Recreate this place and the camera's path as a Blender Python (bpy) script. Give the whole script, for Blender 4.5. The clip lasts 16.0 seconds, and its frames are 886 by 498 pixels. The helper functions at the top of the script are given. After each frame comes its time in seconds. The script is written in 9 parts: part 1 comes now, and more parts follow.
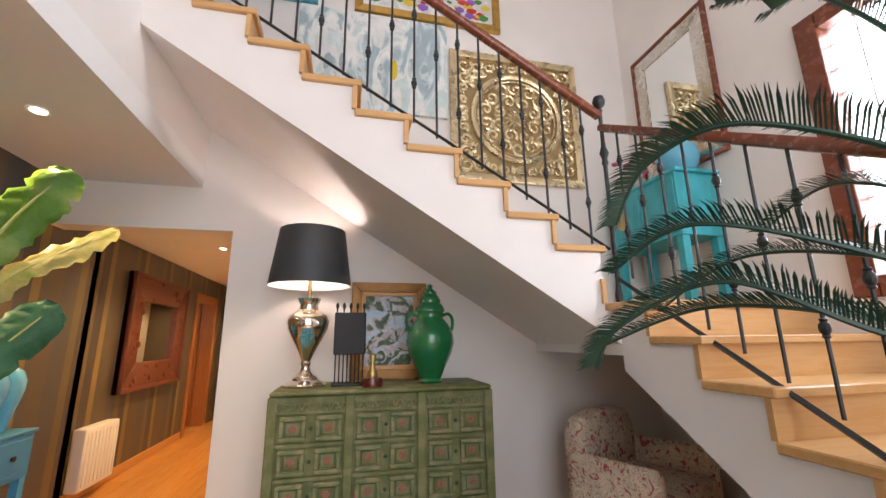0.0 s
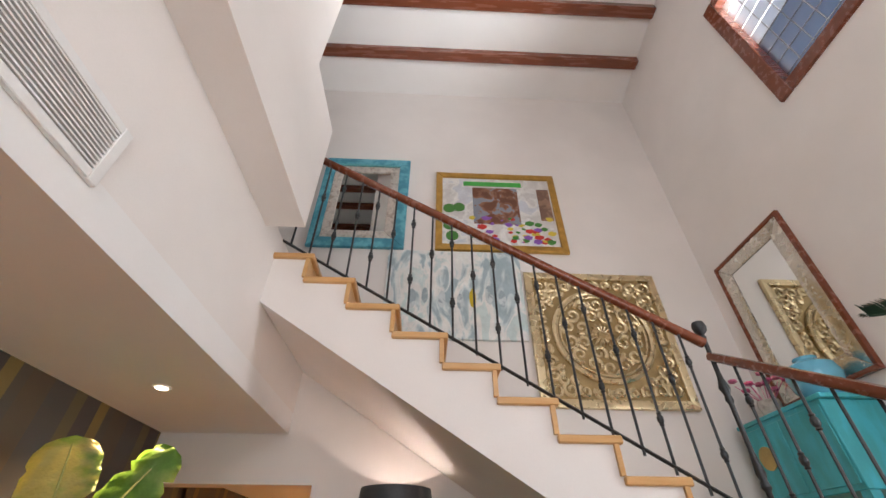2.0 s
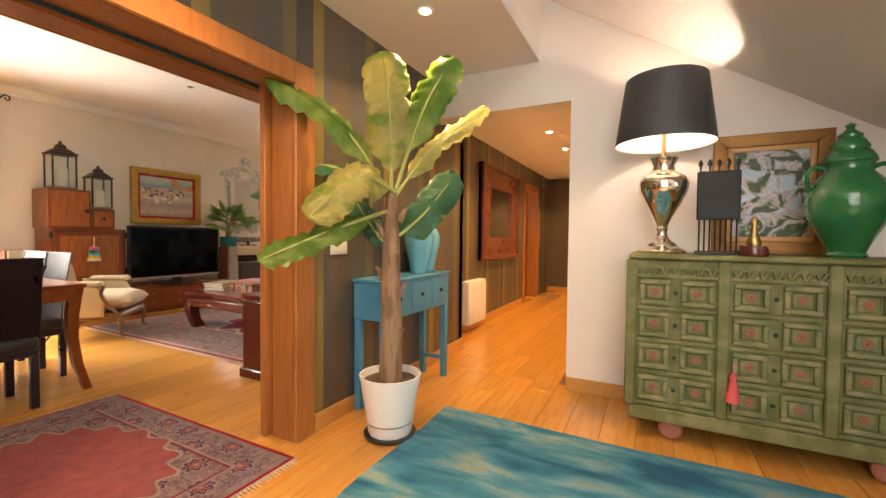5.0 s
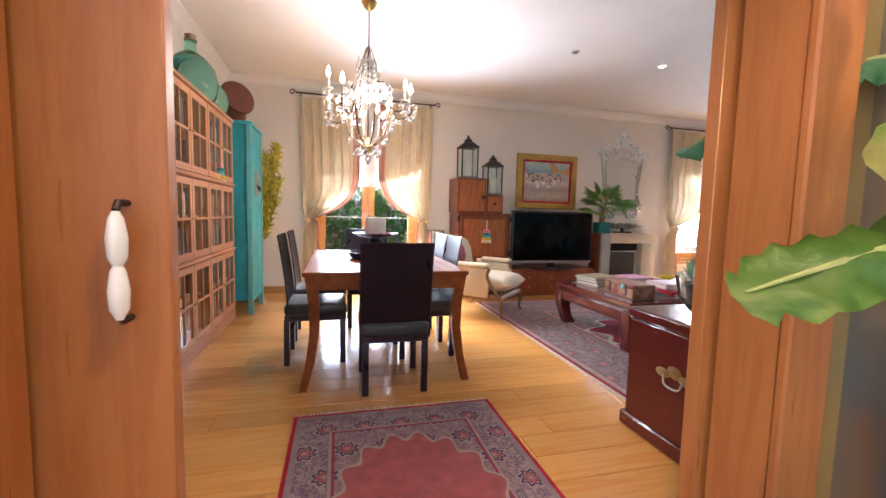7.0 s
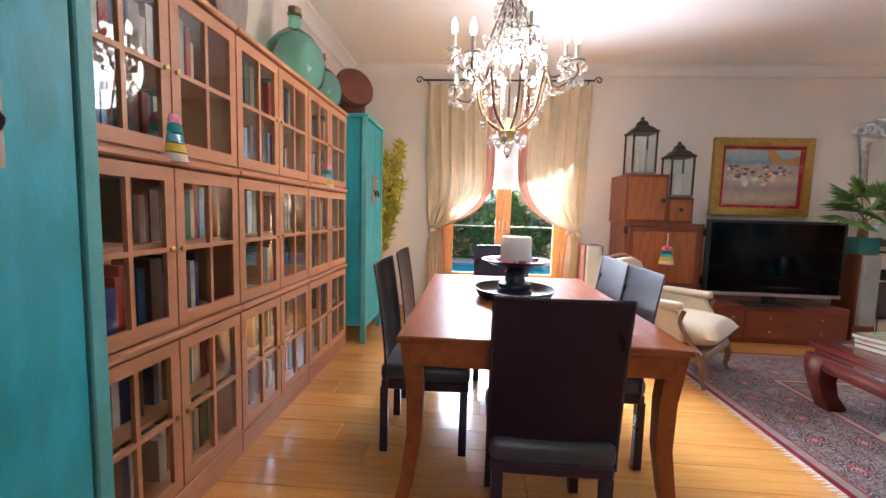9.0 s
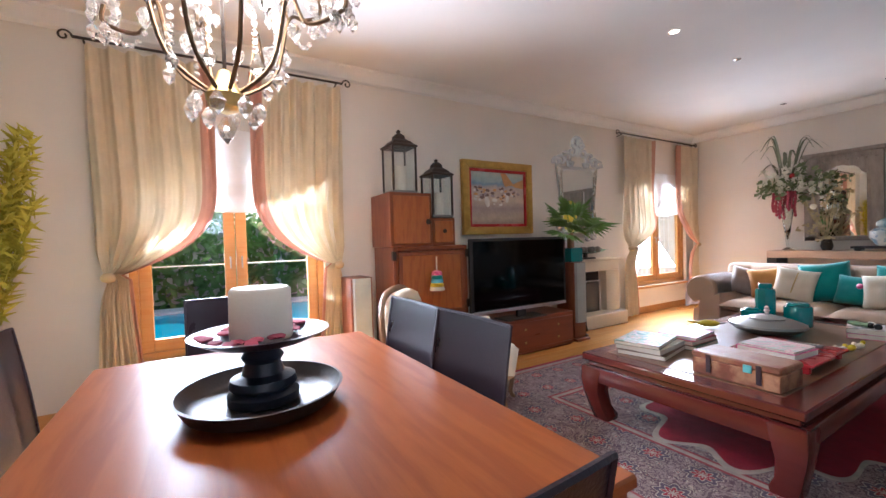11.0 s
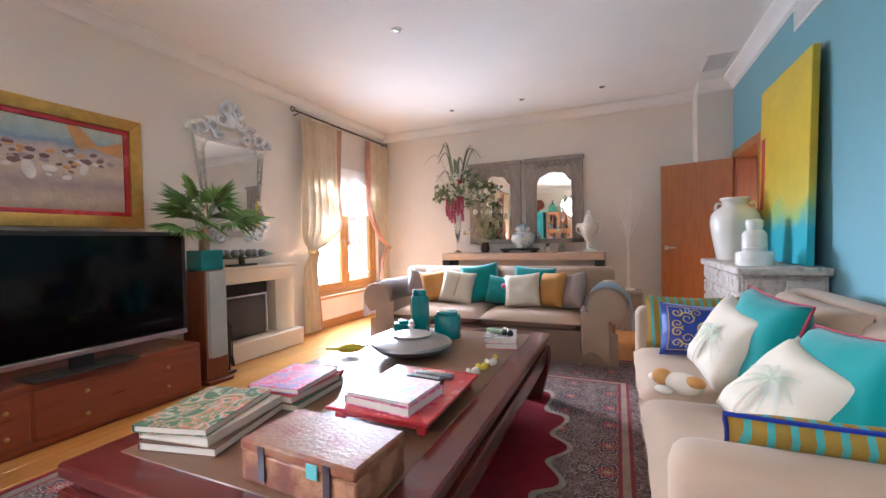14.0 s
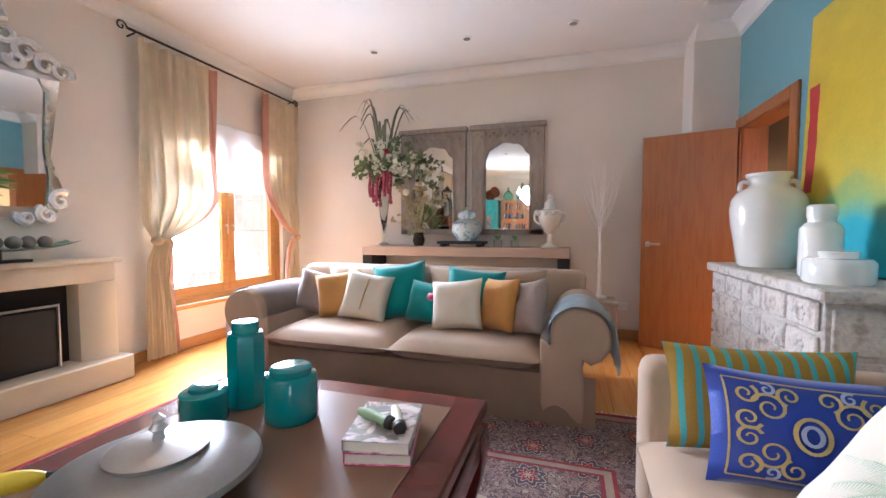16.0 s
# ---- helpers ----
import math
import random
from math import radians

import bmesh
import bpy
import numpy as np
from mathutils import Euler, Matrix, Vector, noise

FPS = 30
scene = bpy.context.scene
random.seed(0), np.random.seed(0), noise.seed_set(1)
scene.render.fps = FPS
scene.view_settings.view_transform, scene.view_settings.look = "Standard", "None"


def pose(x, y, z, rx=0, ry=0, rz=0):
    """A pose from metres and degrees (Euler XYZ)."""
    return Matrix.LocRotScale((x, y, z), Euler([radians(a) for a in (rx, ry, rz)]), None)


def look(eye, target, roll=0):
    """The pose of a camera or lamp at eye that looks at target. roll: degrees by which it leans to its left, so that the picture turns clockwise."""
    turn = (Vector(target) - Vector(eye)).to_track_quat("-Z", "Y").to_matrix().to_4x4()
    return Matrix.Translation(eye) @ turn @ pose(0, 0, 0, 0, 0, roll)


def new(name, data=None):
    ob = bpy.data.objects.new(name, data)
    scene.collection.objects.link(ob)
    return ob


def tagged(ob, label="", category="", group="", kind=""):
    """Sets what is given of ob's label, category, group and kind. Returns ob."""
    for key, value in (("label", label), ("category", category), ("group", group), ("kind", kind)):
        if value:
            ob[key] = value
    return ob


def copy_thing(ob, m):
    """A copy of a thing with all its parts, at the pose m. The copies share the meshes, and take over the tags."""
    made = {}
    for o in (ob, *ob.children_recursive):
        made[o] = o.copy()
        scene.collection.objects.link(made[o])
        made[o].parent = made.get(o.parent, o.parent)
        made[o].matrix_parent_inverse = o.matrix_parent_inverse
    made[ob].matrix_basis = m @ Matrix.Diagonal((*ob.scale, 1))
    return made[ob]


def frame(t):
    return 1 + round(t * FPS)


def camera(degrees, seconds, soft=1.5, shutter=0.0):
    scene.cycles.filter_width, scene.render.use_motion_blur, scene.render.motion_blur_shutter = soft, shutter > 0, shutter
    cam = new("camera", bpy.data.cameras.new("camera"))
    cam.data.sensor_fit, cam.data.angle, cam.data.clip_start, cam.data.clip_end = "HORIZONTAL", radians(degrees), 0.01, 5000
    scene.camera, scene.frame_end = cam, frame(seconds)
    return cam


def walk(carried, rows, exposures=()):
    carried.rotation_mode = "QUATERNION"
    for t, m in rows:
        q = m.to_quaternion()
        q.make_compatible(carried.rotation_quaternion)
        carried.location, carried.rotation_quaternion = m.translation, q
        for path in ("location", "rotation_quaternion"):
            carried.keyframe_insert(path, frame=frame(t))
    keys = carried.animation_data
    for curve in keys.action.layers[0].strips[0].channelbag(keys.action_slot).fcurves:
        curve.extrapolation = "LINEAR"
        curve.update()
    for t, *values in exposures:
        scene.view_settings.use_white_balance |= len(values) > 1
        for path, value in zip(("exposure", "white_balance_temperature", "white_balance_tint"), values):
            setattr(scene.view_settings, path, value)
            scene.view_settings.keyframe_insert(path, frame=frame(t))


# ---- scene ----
cam = camera(95.1, 16.0)
PATH = [
    (0, (0.455, 0.083, 1.35), (0.897, 1.984, 1.787), -0.7),
    (0.5, (0.423, 0.062, 1.477), (0.77, 1.917, 2.141), -0.8),
    (1, (0.4, 0.071, 1.568), (0.632, 1.829, 2.493), -0.8),
    (1.5, (0.387, 0.065, 1.643), (0.516, 1.707, 2.778), -0.2),
    (2, (0.364, 0.017, 1.726), (0.424, 1.59, 2.959), 0.4),
    (2.5, (0.373, 0.054, 1.662), (0.39, 1.729, 2.756), 0.7),
    (3, (0.377, 0.112, 1.541), (0.337, 1.965, 2.293), 1.0),
    (3.5, (0.362, 0.144, 1.43), (0.225, 2.094, 1.857), 1.5),
    (4, (0.333, 0.182, 1.334), (0.012, 2.147, 1.527), 1.7),
    (4.5, (0.255, 0.191, 1.223), (-0.345, 2.098, 1.265), 1.4),
    (5, (0.137, 0.182, 1.146), (-0.778, 1.959, 1.086), 0.6),
    (5.2, (0.097, 0.196, 1.124), (-1.026, 1.848, 1.031), 0.5),
    (7.5, (-1.205, 0.8, 1.187), (-3.182, 1.045, 1.008), 1.8),
    (8, (-1.499, 0.8, 1.216), (-3.477, 0.722, 1.016), 1.8),
    (8.2, (-1.617, 0.8, 1.227), (-3.596, 0.595, 1.019), 1.8),
    (10.3, (-2.798, 0.776, 1.271), (-4.741, 1.247, 1.21), -0.7),
    (10.5, (-2.933, 0.811, 1.274), (-4.825, 1.456, 1.222), -1.0),
    (11, (-3.048, 0.899, 1.249), (-4.762, 1.928, 1.207), -1.7),
    (11.5, (-3.105, 1.093, 1.232), (-4.587, 2.435, 1.183), -1.7),
    (12, (-3.137, 1.39, 1.227), (-4.381, 2.955, 1.178), -1.4),
    (12.5, (-3.121, 1.62, 1.206), (-4.166, 3.324, 1.158), -1.1),
    (13, (-3.164, 1.914, 1.205), (-4.08, 3.691, 1.168), -1.1),
    (13.5, (-3.206, 2.141, 1.191), (-4.048, 3.955, 1.152), -1.3),
    (14, (-3.274, 2.441, 1.148), (-4.067, 4.277, 1.108), -1.2),
    (14.5, (-3.312, 2.776, 1.132), (-3.98, 4.659, 1.033), -1.3),
    (15, (-3.394, 3.115, 1.132), (-3.976, 5.024, 0.999), -2.1),
    (15.5, (-3.412, 3.496, 1.15), (-4.007, 5.401, 1.025), -1.5),
    (16, (-3.429, 3.872, 1.148), (-4.028, 5.778, 1.051), -0.0),
]
walk(cam, [(t, look(eye, target, roll)) for t, eye, target, roll in PATH],
     exposures=[(0, -0.1, 6400, 12), (1, -0.35, 6500, 12), (2, -0.5, 6600, 12), (3, -0.22, 6900, 12), (4, 0.0, 7500, 12), (5.0, 0.2, 7900, 12), (5.2, 0.2, 7900, 12), (7.3, 0.3, 5500, 13), (8.2, 0.3, 5500, 13), (10.3, 0.05, 5500, 12), (11, 0.05, 5400, 12), (12.5, 0.5, 5400, 12), (14, 0.5, 5400, 12), (16, 0.5, 5400, 12)])

# world: clear sky, sun from the garden side
world = bpy.data.worlds.new("sky")
scene.world = world
world.use_nodes = True
wn = world.node_tree.nodes
sky = wn.new("ShaderNodeTexSky")
sky.sky_type, sky.sun_disc = "NISHITA", False
SUN_EL, SUN_AZ = radians(42), radians(-100)   # azimuth from +y, clockwise seen from above
sky.sun_elevation, sky.sun_rotation = SUN_EL, SUN_AZ
world.node_tree.links.new(sky.outputs[0], wn["Background"].inputs[0])
wn["Background"].inputs[1].default_value = 0.15


def lamp(name, kind, m, power, colour, **more):
    data = bpy.data.lights.new(name, kind)
    data.energy, data.color = power, colour
    for key, value in more.items():
        if key == "radius":
            data.shadow_soft_size = value
        elif key == "size":
            data.shape, data.size, data.size_y = "RECTANGLE", value[0], value[1]
        elif key == "spread":
            data.spread = radians(value)
        elif key == "angle":
            data.angle = radians(value)
        elif key == "cone":
            data.spot_size, data.spot_blend = radians(value), 0.6
    ob = new(name, data)
    ob.matrix_world = m
    return ob


sun_from = Vector((math.sin(SUN_AZ) * math.cos(SUN_EL), math.cos(SUN_AZ) * math.cos(SUN_EL), math.sin(SUN_EL)))
lamp("sun", "SUN", look(sun_from * 20, (0, 0, 0)), 5.0, (1.0, 0.93, 0.82), angle=0.5)
DAY = (0.93, 0.96, 1.0)
lamp("window_daylight", "AREA", look((-6.99, 1.17, 1.3), (-5.5, 1.7, 0.05)), 115, DAY, size=(1.3, 1.7), spread=85)
# Extra lamp in the same window, added and aimed up to brighten the ceiling
lamp("window_daylight", "AREA", look((-6.98, 1.17, 1.2), (-5.6, 1.9, 2.8)), 36, DAY, size=(1.3, 1.4), spread=72)
lamp("window_daylight", "AREA", look((-6.99, 7.4, 1.33), (-5.5, 6.2, 0.05)), 125, DAY, size=(1.3, 1.6), spread=88)
# Extra lamp added here too, tilted up for the ceiling and far walls
lamp("window_daylight", "AREA", look((-6.98, 7.4, 1.3), (-4.6, 5.8, 2.2)), 46, DAY, size=(1.3, 1.5), spread=112)
lamp("window_daylight", "AREA", look((3.24, 1.19, 5.46), (0, 1.19, 6.9)), 70, DAY, size=(0.9, 1.4), spread=92)
lamp("window_daylight", "AREA", look((3.26, 1.19, 2.4), (0, 1.19, 2.4)), 55, DAY, size=(0.94, 1.6))
# Added fill behind the starting point; no window is known there
lamp("window_daylight", "AREA", look((0.9, -2.94, 2.6), (0.9, 3, 2.6)), 150, DAY, size=(2.6, 4.2))

# ---- materials ----
def shader(name, colour, rough=0.5, metal=0.0, var=0.15, scale=6.0, bump=0.1, grain=80.0, stretch=(1, 1, 1), coat=0.0, sheen=0.0,
           second=None, mix=(0.45, 0.6), random=0.0):
    """A procedural surface: colour varied by a coarse and a fine noise, with fine relief."""
    m = bpy.data.materials.new(name)
    m.use_nodes = True
    t = m.node_tree
    n, ln = t.nodes, t.links
    b = n["Principled BSDF"]
    b.inputs["Metallic"].default_value = metal
    b.inputs["Coat Weight"].default_value = coat
    b.inputs["Coat Roughness"].default_value = 0.15
    b.inputs["Sheen Weight"].default_value = sheen
    tc, mp = n.new("ShaderNodeTexCoord"), n.new("ShaderNodeMapping")
    mp.inputs["Scale"].default_value = stretch
    ln.new(tc.outputs["Object"], mp.inputs[0])
    coarse, fine = n.new("ShaderNodeTexNoise"), n.new("ShaderNodeTexNoise")
    coarse.inputs["Scale"].default_value, coarse.inputs["Detail"].default_value = scale, 4
    fine.inputs["Scale"].default_value, fine.inputs["Detail"].default_value = grain, 3
    ln.new(mp.outputs[0], coarse.inputs["Vector"])
    ln.new(mp.outputs[0], fine.inputs["Vector"])
    both = n.new("ShaderNodeMath")
    both.operation = "MULTIPLY_ADD"
    both.inputs[1].default_value, = (0.35,)
    ln.new(fine.outputs["Fac"], both.inputs[0])
    ln.new(coarse.outputs["Fac"], both.inputs[2])
    ramp = n.new("ShaderNodeMapRange")
    ramp.inputs["From Min"].default_value, ramp.inputs["From Max"].default_value = 0.35, 1.0
    ramp.inputs["To Min"].default_value, ramp.inputs["To Max"].default_value = 1 - var, 1 + var
    ln.new(both.outputs[0], ramp.inputs["Value"])
    base = n.new("ShaderNodeMix")
    base.data_type = "RGBA"
    base.inputs["A"].default_value, base.inputs["B"].default_value = (*colour, 1), (*(second or colour), 1)
    step = n.new("ShaderNodeMapRange")
    step.inputs["From Min"].default_value, step.inputs["From Max"].default_value = mix
    ln.new(coarse.outputs["Fac"], step.inputs["Value"])
    ln.new(step.outputs[0], base.inputs["Factor"])
    hsv = n.new("ShaderNodeHueSaturation")
    ln.new(base.outputs["Result"], hsv.inputs["Color"])
    if random:
        info, shift, times = n.new("ShaderNodeObjectInfo"), n.new("ShaderNodeMapRange"), n.new("ShaderNodeMath")
        shift.inputs["To Min"].default_value, shift.inputs["To Max"].default_value = 1 - random, 1 + random
        times.operation = "MULTIPLY"
        ln.new(info.outputs["Random"], shift.inputs["Value"])
        ln.new(shift.outputs[0], times.inputs[0])
        ln.new(ramp.outputs[0], times.inputs[1])
        ln.new(times.outputs[0], hsv.inputs["Value"])
    else:
        ln.new(ramp.outputs[0], hsv.inputs["Value"])
    ln.new(hsv.outputs[0], b.inputs["Base Color"])
    rr = n.new("ShaderNodeMapRange")
    rr.inputs["To Min"].default_value, rr.inputs["To Max"].default_value = max(rough - 0.08, 0.02), min(rough + 0.1, 1)
    ln.new(coarse.outputs["Fac"], rr.inputs["Value"])
    ln.new(rr.outputs[0], b.inputs["Roughness"])
    if bump:
        bp = n.new("ShaderNodeBump")
        bp.inputs["Strength"].default_value, bp.inputs["Distance"].default_value = bump, 0.01
        ln.new(fine.outputs["Fac"], bp.inputs["Height"])
        ln.new(bp.outputs[0], b.inputs["Normal"])
    m["base"] = hsv.name
    return m


def glow(name, colour, strength):
    m = bpy.data.materials.new(name)
    m.use_nodes = True
    b = m.node_tree.nodes["Principled BSDF"]
    b.inputs["Base Color"].default_value = (*colour, 1)
    b.inputs["Emission Color"].default_value = (*colour, 1)
    b.inputs["Emission Strength"].default_value = strength
    return m


def clear(name, colour=(0.95, 0.98, 0.97), rough=0.0, ior=1.45):
    m = bpy.data.materials.new(name)
    m.use_nodes = True
    b = m.node_tree.nodes["Principled BSDF"]
    b.inputs["Base Color"].default_value = (*colour, 1)
    b.inputs["Roughness"].default_value, b.inputs["IOR"].default_value = rough, ior
    b.inputs["Transmission Weight"].default_value = 1.0
    return m


def ramp_stops(ramp, stops, constant=False):
    ramp.color_ramp.interpolation = "CONSTANT" if constant else "LINEAR"
    el = ramp.color_ramp.elements
    while len(el) < len(stops):
        el.new(0.5)
    for e, (at, colour) in zip(el, stops):
        e.position, e.color = at, (*colour, 1)


def repaint(m, build):
    """Replace the first colour of a shader() material by the output that build(nodes, links) returns."""
    n, ln = m.node_tree.nodes, m.node_tree.links
    ln.new(build(n, ln), n[m["base"]].inputs["Color"])
    return m


PLASTER = shader("plaster_warm_white", (0.80, 0.755, 0.72), 0.75, var=0.05, scale=2, bump=0.06, grain=160)
CEILING = shader("ceiling_paint", (0.82, 0.80, 0.78), 0.8, var=0.03, scale=2, bump=0.03)
CREAM_WALL = shader("cream_wall_paint", (0.76, 0.70, 0.63), 0.75, var=0.05, scale=2, bump=0.06, grain=160)
BLUE_WALL = shader("blue_wall_paint", (0.17, 0.36, 0.41), 0.6, var=0.06, scale=2, bump=0.06, grain=160)
PINE = shader("honey_oak", (0.55, 0.28, 0.09), 0.35, var=0.16, scale=3, bump=0.08, grain=40, stretch=(14, 1, 14), second=(0.48, 0.22, 0.06))
DOORWOOD = shader("orange_door_wood", (0.40, 0.15, 0.042), 0.3, var=0.15, scale=3, bump=0.05, grain=40, stretch=(12, 12, 1), second=(0.33, 0.115, 0.032))
STEPWOOD = shader("pale_beech", (0.62, 0.36, 0.15), 0.32, var=0.12, scale=3, bump=0.05, grain=40, stretch=(1, 12, 12), second=(0.55, 0.30, 0.11))
FLOORWOOD = shader("floor_plank", (0.64, 0.31, 0.08), 0.2, var=0.16, scale=2.5, bump=0.03, grain=30, stretch=(12, 0.8, 1), second=(0.55, 0.235, 0.05), random=0.12, coat=0.35)
UNDERFLOOR = shader("dark_floor_joint", (0.12, 0.06, 0.025), 0.6)
MAHOGANY = shader("red_mahogany", (0.10, 0.014, 0.011), 0.22, var=0.10, scale=3, bump=0.04, grain=40, stretch=(2, 10, 10), coat=0.4)
CHERRY = shader("cherry_tabletop", (0.31, 0.085, 0.02), 0.34, var=0.16, scale=2, bump=0.02, grain=30, stretch=(1, 10, 10), second=(0.23, 0.057, 0.014))
TANSU = shader("tansu_wood", (0.20, 0.052, 0.014), 0.38, var=0.2, scale=3, bump=0.05, grain=40, stretch=(8, 8, 1), second=(0.15, 0.035, 0.011))
TANSUDOOR = shader("golden_cabinet_panel", (0.36, 0.115, 0.024), 0.32, var=0.25, scale=4, bump=0.05, grain=40, stretch=(1, 6, 1), second=(0.26, 0.07, 0.016), coat=0.2)
TVWOOD = shader("dark_red_wood", (0.24, 0.058, 0.022), 0.3, var=0.2, scale=3, bump=0.05, grain=40, stretch=(8, 1, 8))
CASEWOOD = shader("pinkish_pine", (0.56, 0.27, 0.14), 0.4, var=0.12, scale=3, bump=0.05, grain=40, stretch=(1, 8, 8), second=(0.50, 0.23, 0.11))
CARVED = shader("carved_red_wood", (0.13, 0.032, 0.013), 0.4, var=0.3, scale=6, bump=0.3, grain=60)
RAILWOOD = shader("handrail_wood", (0.19, 0.05, 0.022), 0.25, var=0.2, scale=3, bump=0.04, grain=40, stretch=(1, 8, 8), coat=0.3)
IRON = shader("wrought_iron", (0.045, 0.048, 0.05), 0.38, 0.6, var=0.25, scale=20, bump=0.15, grain=120)
DARKIRON = shader("dark_bronze_iron", (0.05, 0.035, 0.028), 0.45, 0.6, var=0.25, scale=20, bump=0.15)
TEAL = shader("teal_lacquer", (0.045, 0.38, 0.43), 0.42, var=0.14, scale=4, bump=0.08, grain=50, stretch=(3, 3, 1), second=(0.05, 0.43, 0.52))
TEALDARK = shader("worn_teal_edge", (0.12, 0.42, 0.42), 0.5, var=0.2, scale=10, bump=0.1)
TEALFAB = shader("teal_linen", (0.0, 0.23, 0.22), 0.85, var=0.12, scale=8, bump=0.25, grain=400, sheen=0.3)
TEALCER = shader("teal_glaze", (0.005, 0.20, 0.20), 0.15, var=0.2, scale=6, bump=0.02, coat=0.5)
BLUECER = shader("blue_glaze", (0.13, 0.45, 0.62), 0.15, var=0.12, scale=5, bump=0.02, coat=0.5)
GREENCER = shader("green_glaze", (0.012, 0.15, 0.045), 0.12, var=0.3, scale=7, bump=0.03, coat=0.6)
WHITECER = shader("white_glaze", (0.80, 0.78, 0.72), 0.18, var=0.05, scale=5, bump=0.02, coat=0.4)
POTWHITE = shader("white_plastic_pot", (0.80, 0.79, 0.76), 0.4, var=0.03)
BLUEPAINT = shader("blue_grey_paint", (0.06, 0.25, 0.38), 0.5, var=0.15, scale=8, bump=0.06)
GREENCHEST = shader("distressed_green_paint", (0.15, 0.155, 0.05), 0.65, var=0.3, scale=9, bump=0.25, grain=60, second=(0.20, 0.19, 0.085))
CHESTTRIM = shader("pale_green_trim", (0.18, 0.20, 0.085), 0.65, var=0.3, scale=12, bump=0.25, grain=60, second=(0.25, 0.22, 0.11))
STUDGREEN = shader("dark_green_stud", (0.05, 0.10, 0.05), 0.6, var=0.2, bump=0.1)
CHESTRED = shader("faded_red_paint", (0.38, 0.15, 0.11), 0.7, var=0.3, scale=15, bump=0.2, second=(0.30, 0.12, 0.06))
CHROME = shader("polished_silver", (0.80, 0.74, 0.66), 0.07, 1.0, var=0.06, bump=0.0)
SILVER = shader("brushed_silver", (0.55, 0.54, 0.52), 0.3, 1.0, var=0.1, bump=0.03)
PEWTER = shader("pewter", (0.24, 0.23, 0.22), 0.42, 0.8, var=0.15, bump=0.05)
BRASS = shader("aged_brass", (0.50, 0.36, 0.14), 0.35, 1.0, var=0.2, bump=0.05)
GOLD = shader("gilded_frame", (0.52, 0.31, 0.075), 0.35, 0.75, var=0.25, scale=14, bump=0.2, grain=90)
OLDGILT = shader("dark_old_gilt", (0.26, 0.12, 0.03), 0.4, 0.5, var=0.3, scale=14, bump=0.3, grain=90)
GOLDPANEL = shader("champagne_gilt_carving", (0.70, 0.57, 0.35), 0.27, 0.8, var=0.15, scale=14, bump=0.06, grain=90)
BLACK = shader("black_lacquer", (0.010, 0.009, 0.009), 0.45, var=0.2, bump=0.02)
BLACKFELT = shader("black_paper_shade", (0.045, 0.05, 0.055), 0.5, var=0.25, scale=5, bump=0.05)
SHADEIN = shader("white_shade_lining", (0.85, 0.78, 0.72), 0.7, var=0.03)
SCREEN = shader("tv_screen", (0.002, 0.002, 0.0025), 0.04, var=0.0, bump=0.0)
LEATHER = shader("dark_brown_leather", (0.026, 0.013, 0.021), 0.3, var=0.25, scale=8, bump=0.12, grain=160)
SCREEN.node_tree.nodes["Principled BSDF"].inputs["Specular IOR Level"].default_value = 0.12
CHERRY.node_tree.nodes["Principled BSDF"].inputs["Specular IOR Level"].default_value = 0.22
LEATHERSEAT = shader("grey_leather", (0.05, 0.05, 0.05), 0.3, var=0.2, scale=8, bump=0.1, grain=160)
SOFAFAB = shader("beige_velvet", (0.40, 0.28, 0.19), 0.85, var=0.10, scale=4, bump=0.15, grain=300, sheen=0.12)
SOFADARK = shader("taupe_velvet", (0.42, 0.30, 0.21), 0.85, var=0.12, scale=4, bump=0.15, grain=300, sheen=0.12)
CREAMFAB = shader("cream_upholstery", (0.62, 0.50, 0.34), 0.85, var=0.06, scale=6, bump=0.2, grain=300, sheen=0.2)
IVORY = shader("ivory_cotton", (0.64, 0.57, 0.46), 0.85, var=0.06, scale=6, bump=0.2, grain=300)
OCHRE = shader("ochre_velvet", (0.50, 0.235, 0.055), 0.8, var=0.12, scale=6, bump=0.2, grain=250, sheen=0.12)
GREYFAB = shader("grey_beige_throw", (0.30, 0.23, 0.20), 0.9, var=0.15, scale=10, bump=0.4, grain=180, sheen=0.3)
PALEBLUE = shader("pale_blue_throw", (0.46, 0.53, 0.57), 0.9, var=0.12, scale=12, bump=0.4, grain=200, sheen=0.2)
CURTAIN = shader("sand_linen_curtain", (0.62, 0.47, 0.28), 0.85, var=0.08, scale=6, bump=0.2, grain=200)
STONE = shader("cream_limestone", (0.66, 0.58, 0.45), 0.6, var=0.08, scale=4, bump=0.1, grain=120)
SOOT = shader("firebox_soot", (0.02, 0.018, 0.016), 0.9, var=0.3, bump=0.3)
MIRROR = bpy.data.materials.new("mirror_silver")
MIRROR.use_nodes = True
mb = MIRROR.node_tree.nodes["Principled BSDF"]
mb.inputs["Base Color"].default_value, mb.inputs["Metallic"].default_value, mb.inputs["Roughness"].default_value = (0.86, 0.89, 0.88, 1), 1.0, 0.02
MIRROROLD = shader("antique_mirror_border", (0.66, 0.63, 0.56), 0.25, 1.0, var=0.15, scale=20, bump=0.1)
GLASS = clear("window_glass")
GREENGLASS = clear("green_bottle_glass", (0.36, 0.84, 0.72))
CRYSTAL = clear("cut_crystal", (0.97, 0.95, 0.93), 0.16, 1.28)
CRYSTAL.node_tree.nodes["Principled BSDF"].inputs["Transmission Weight"].default_value = 0.86
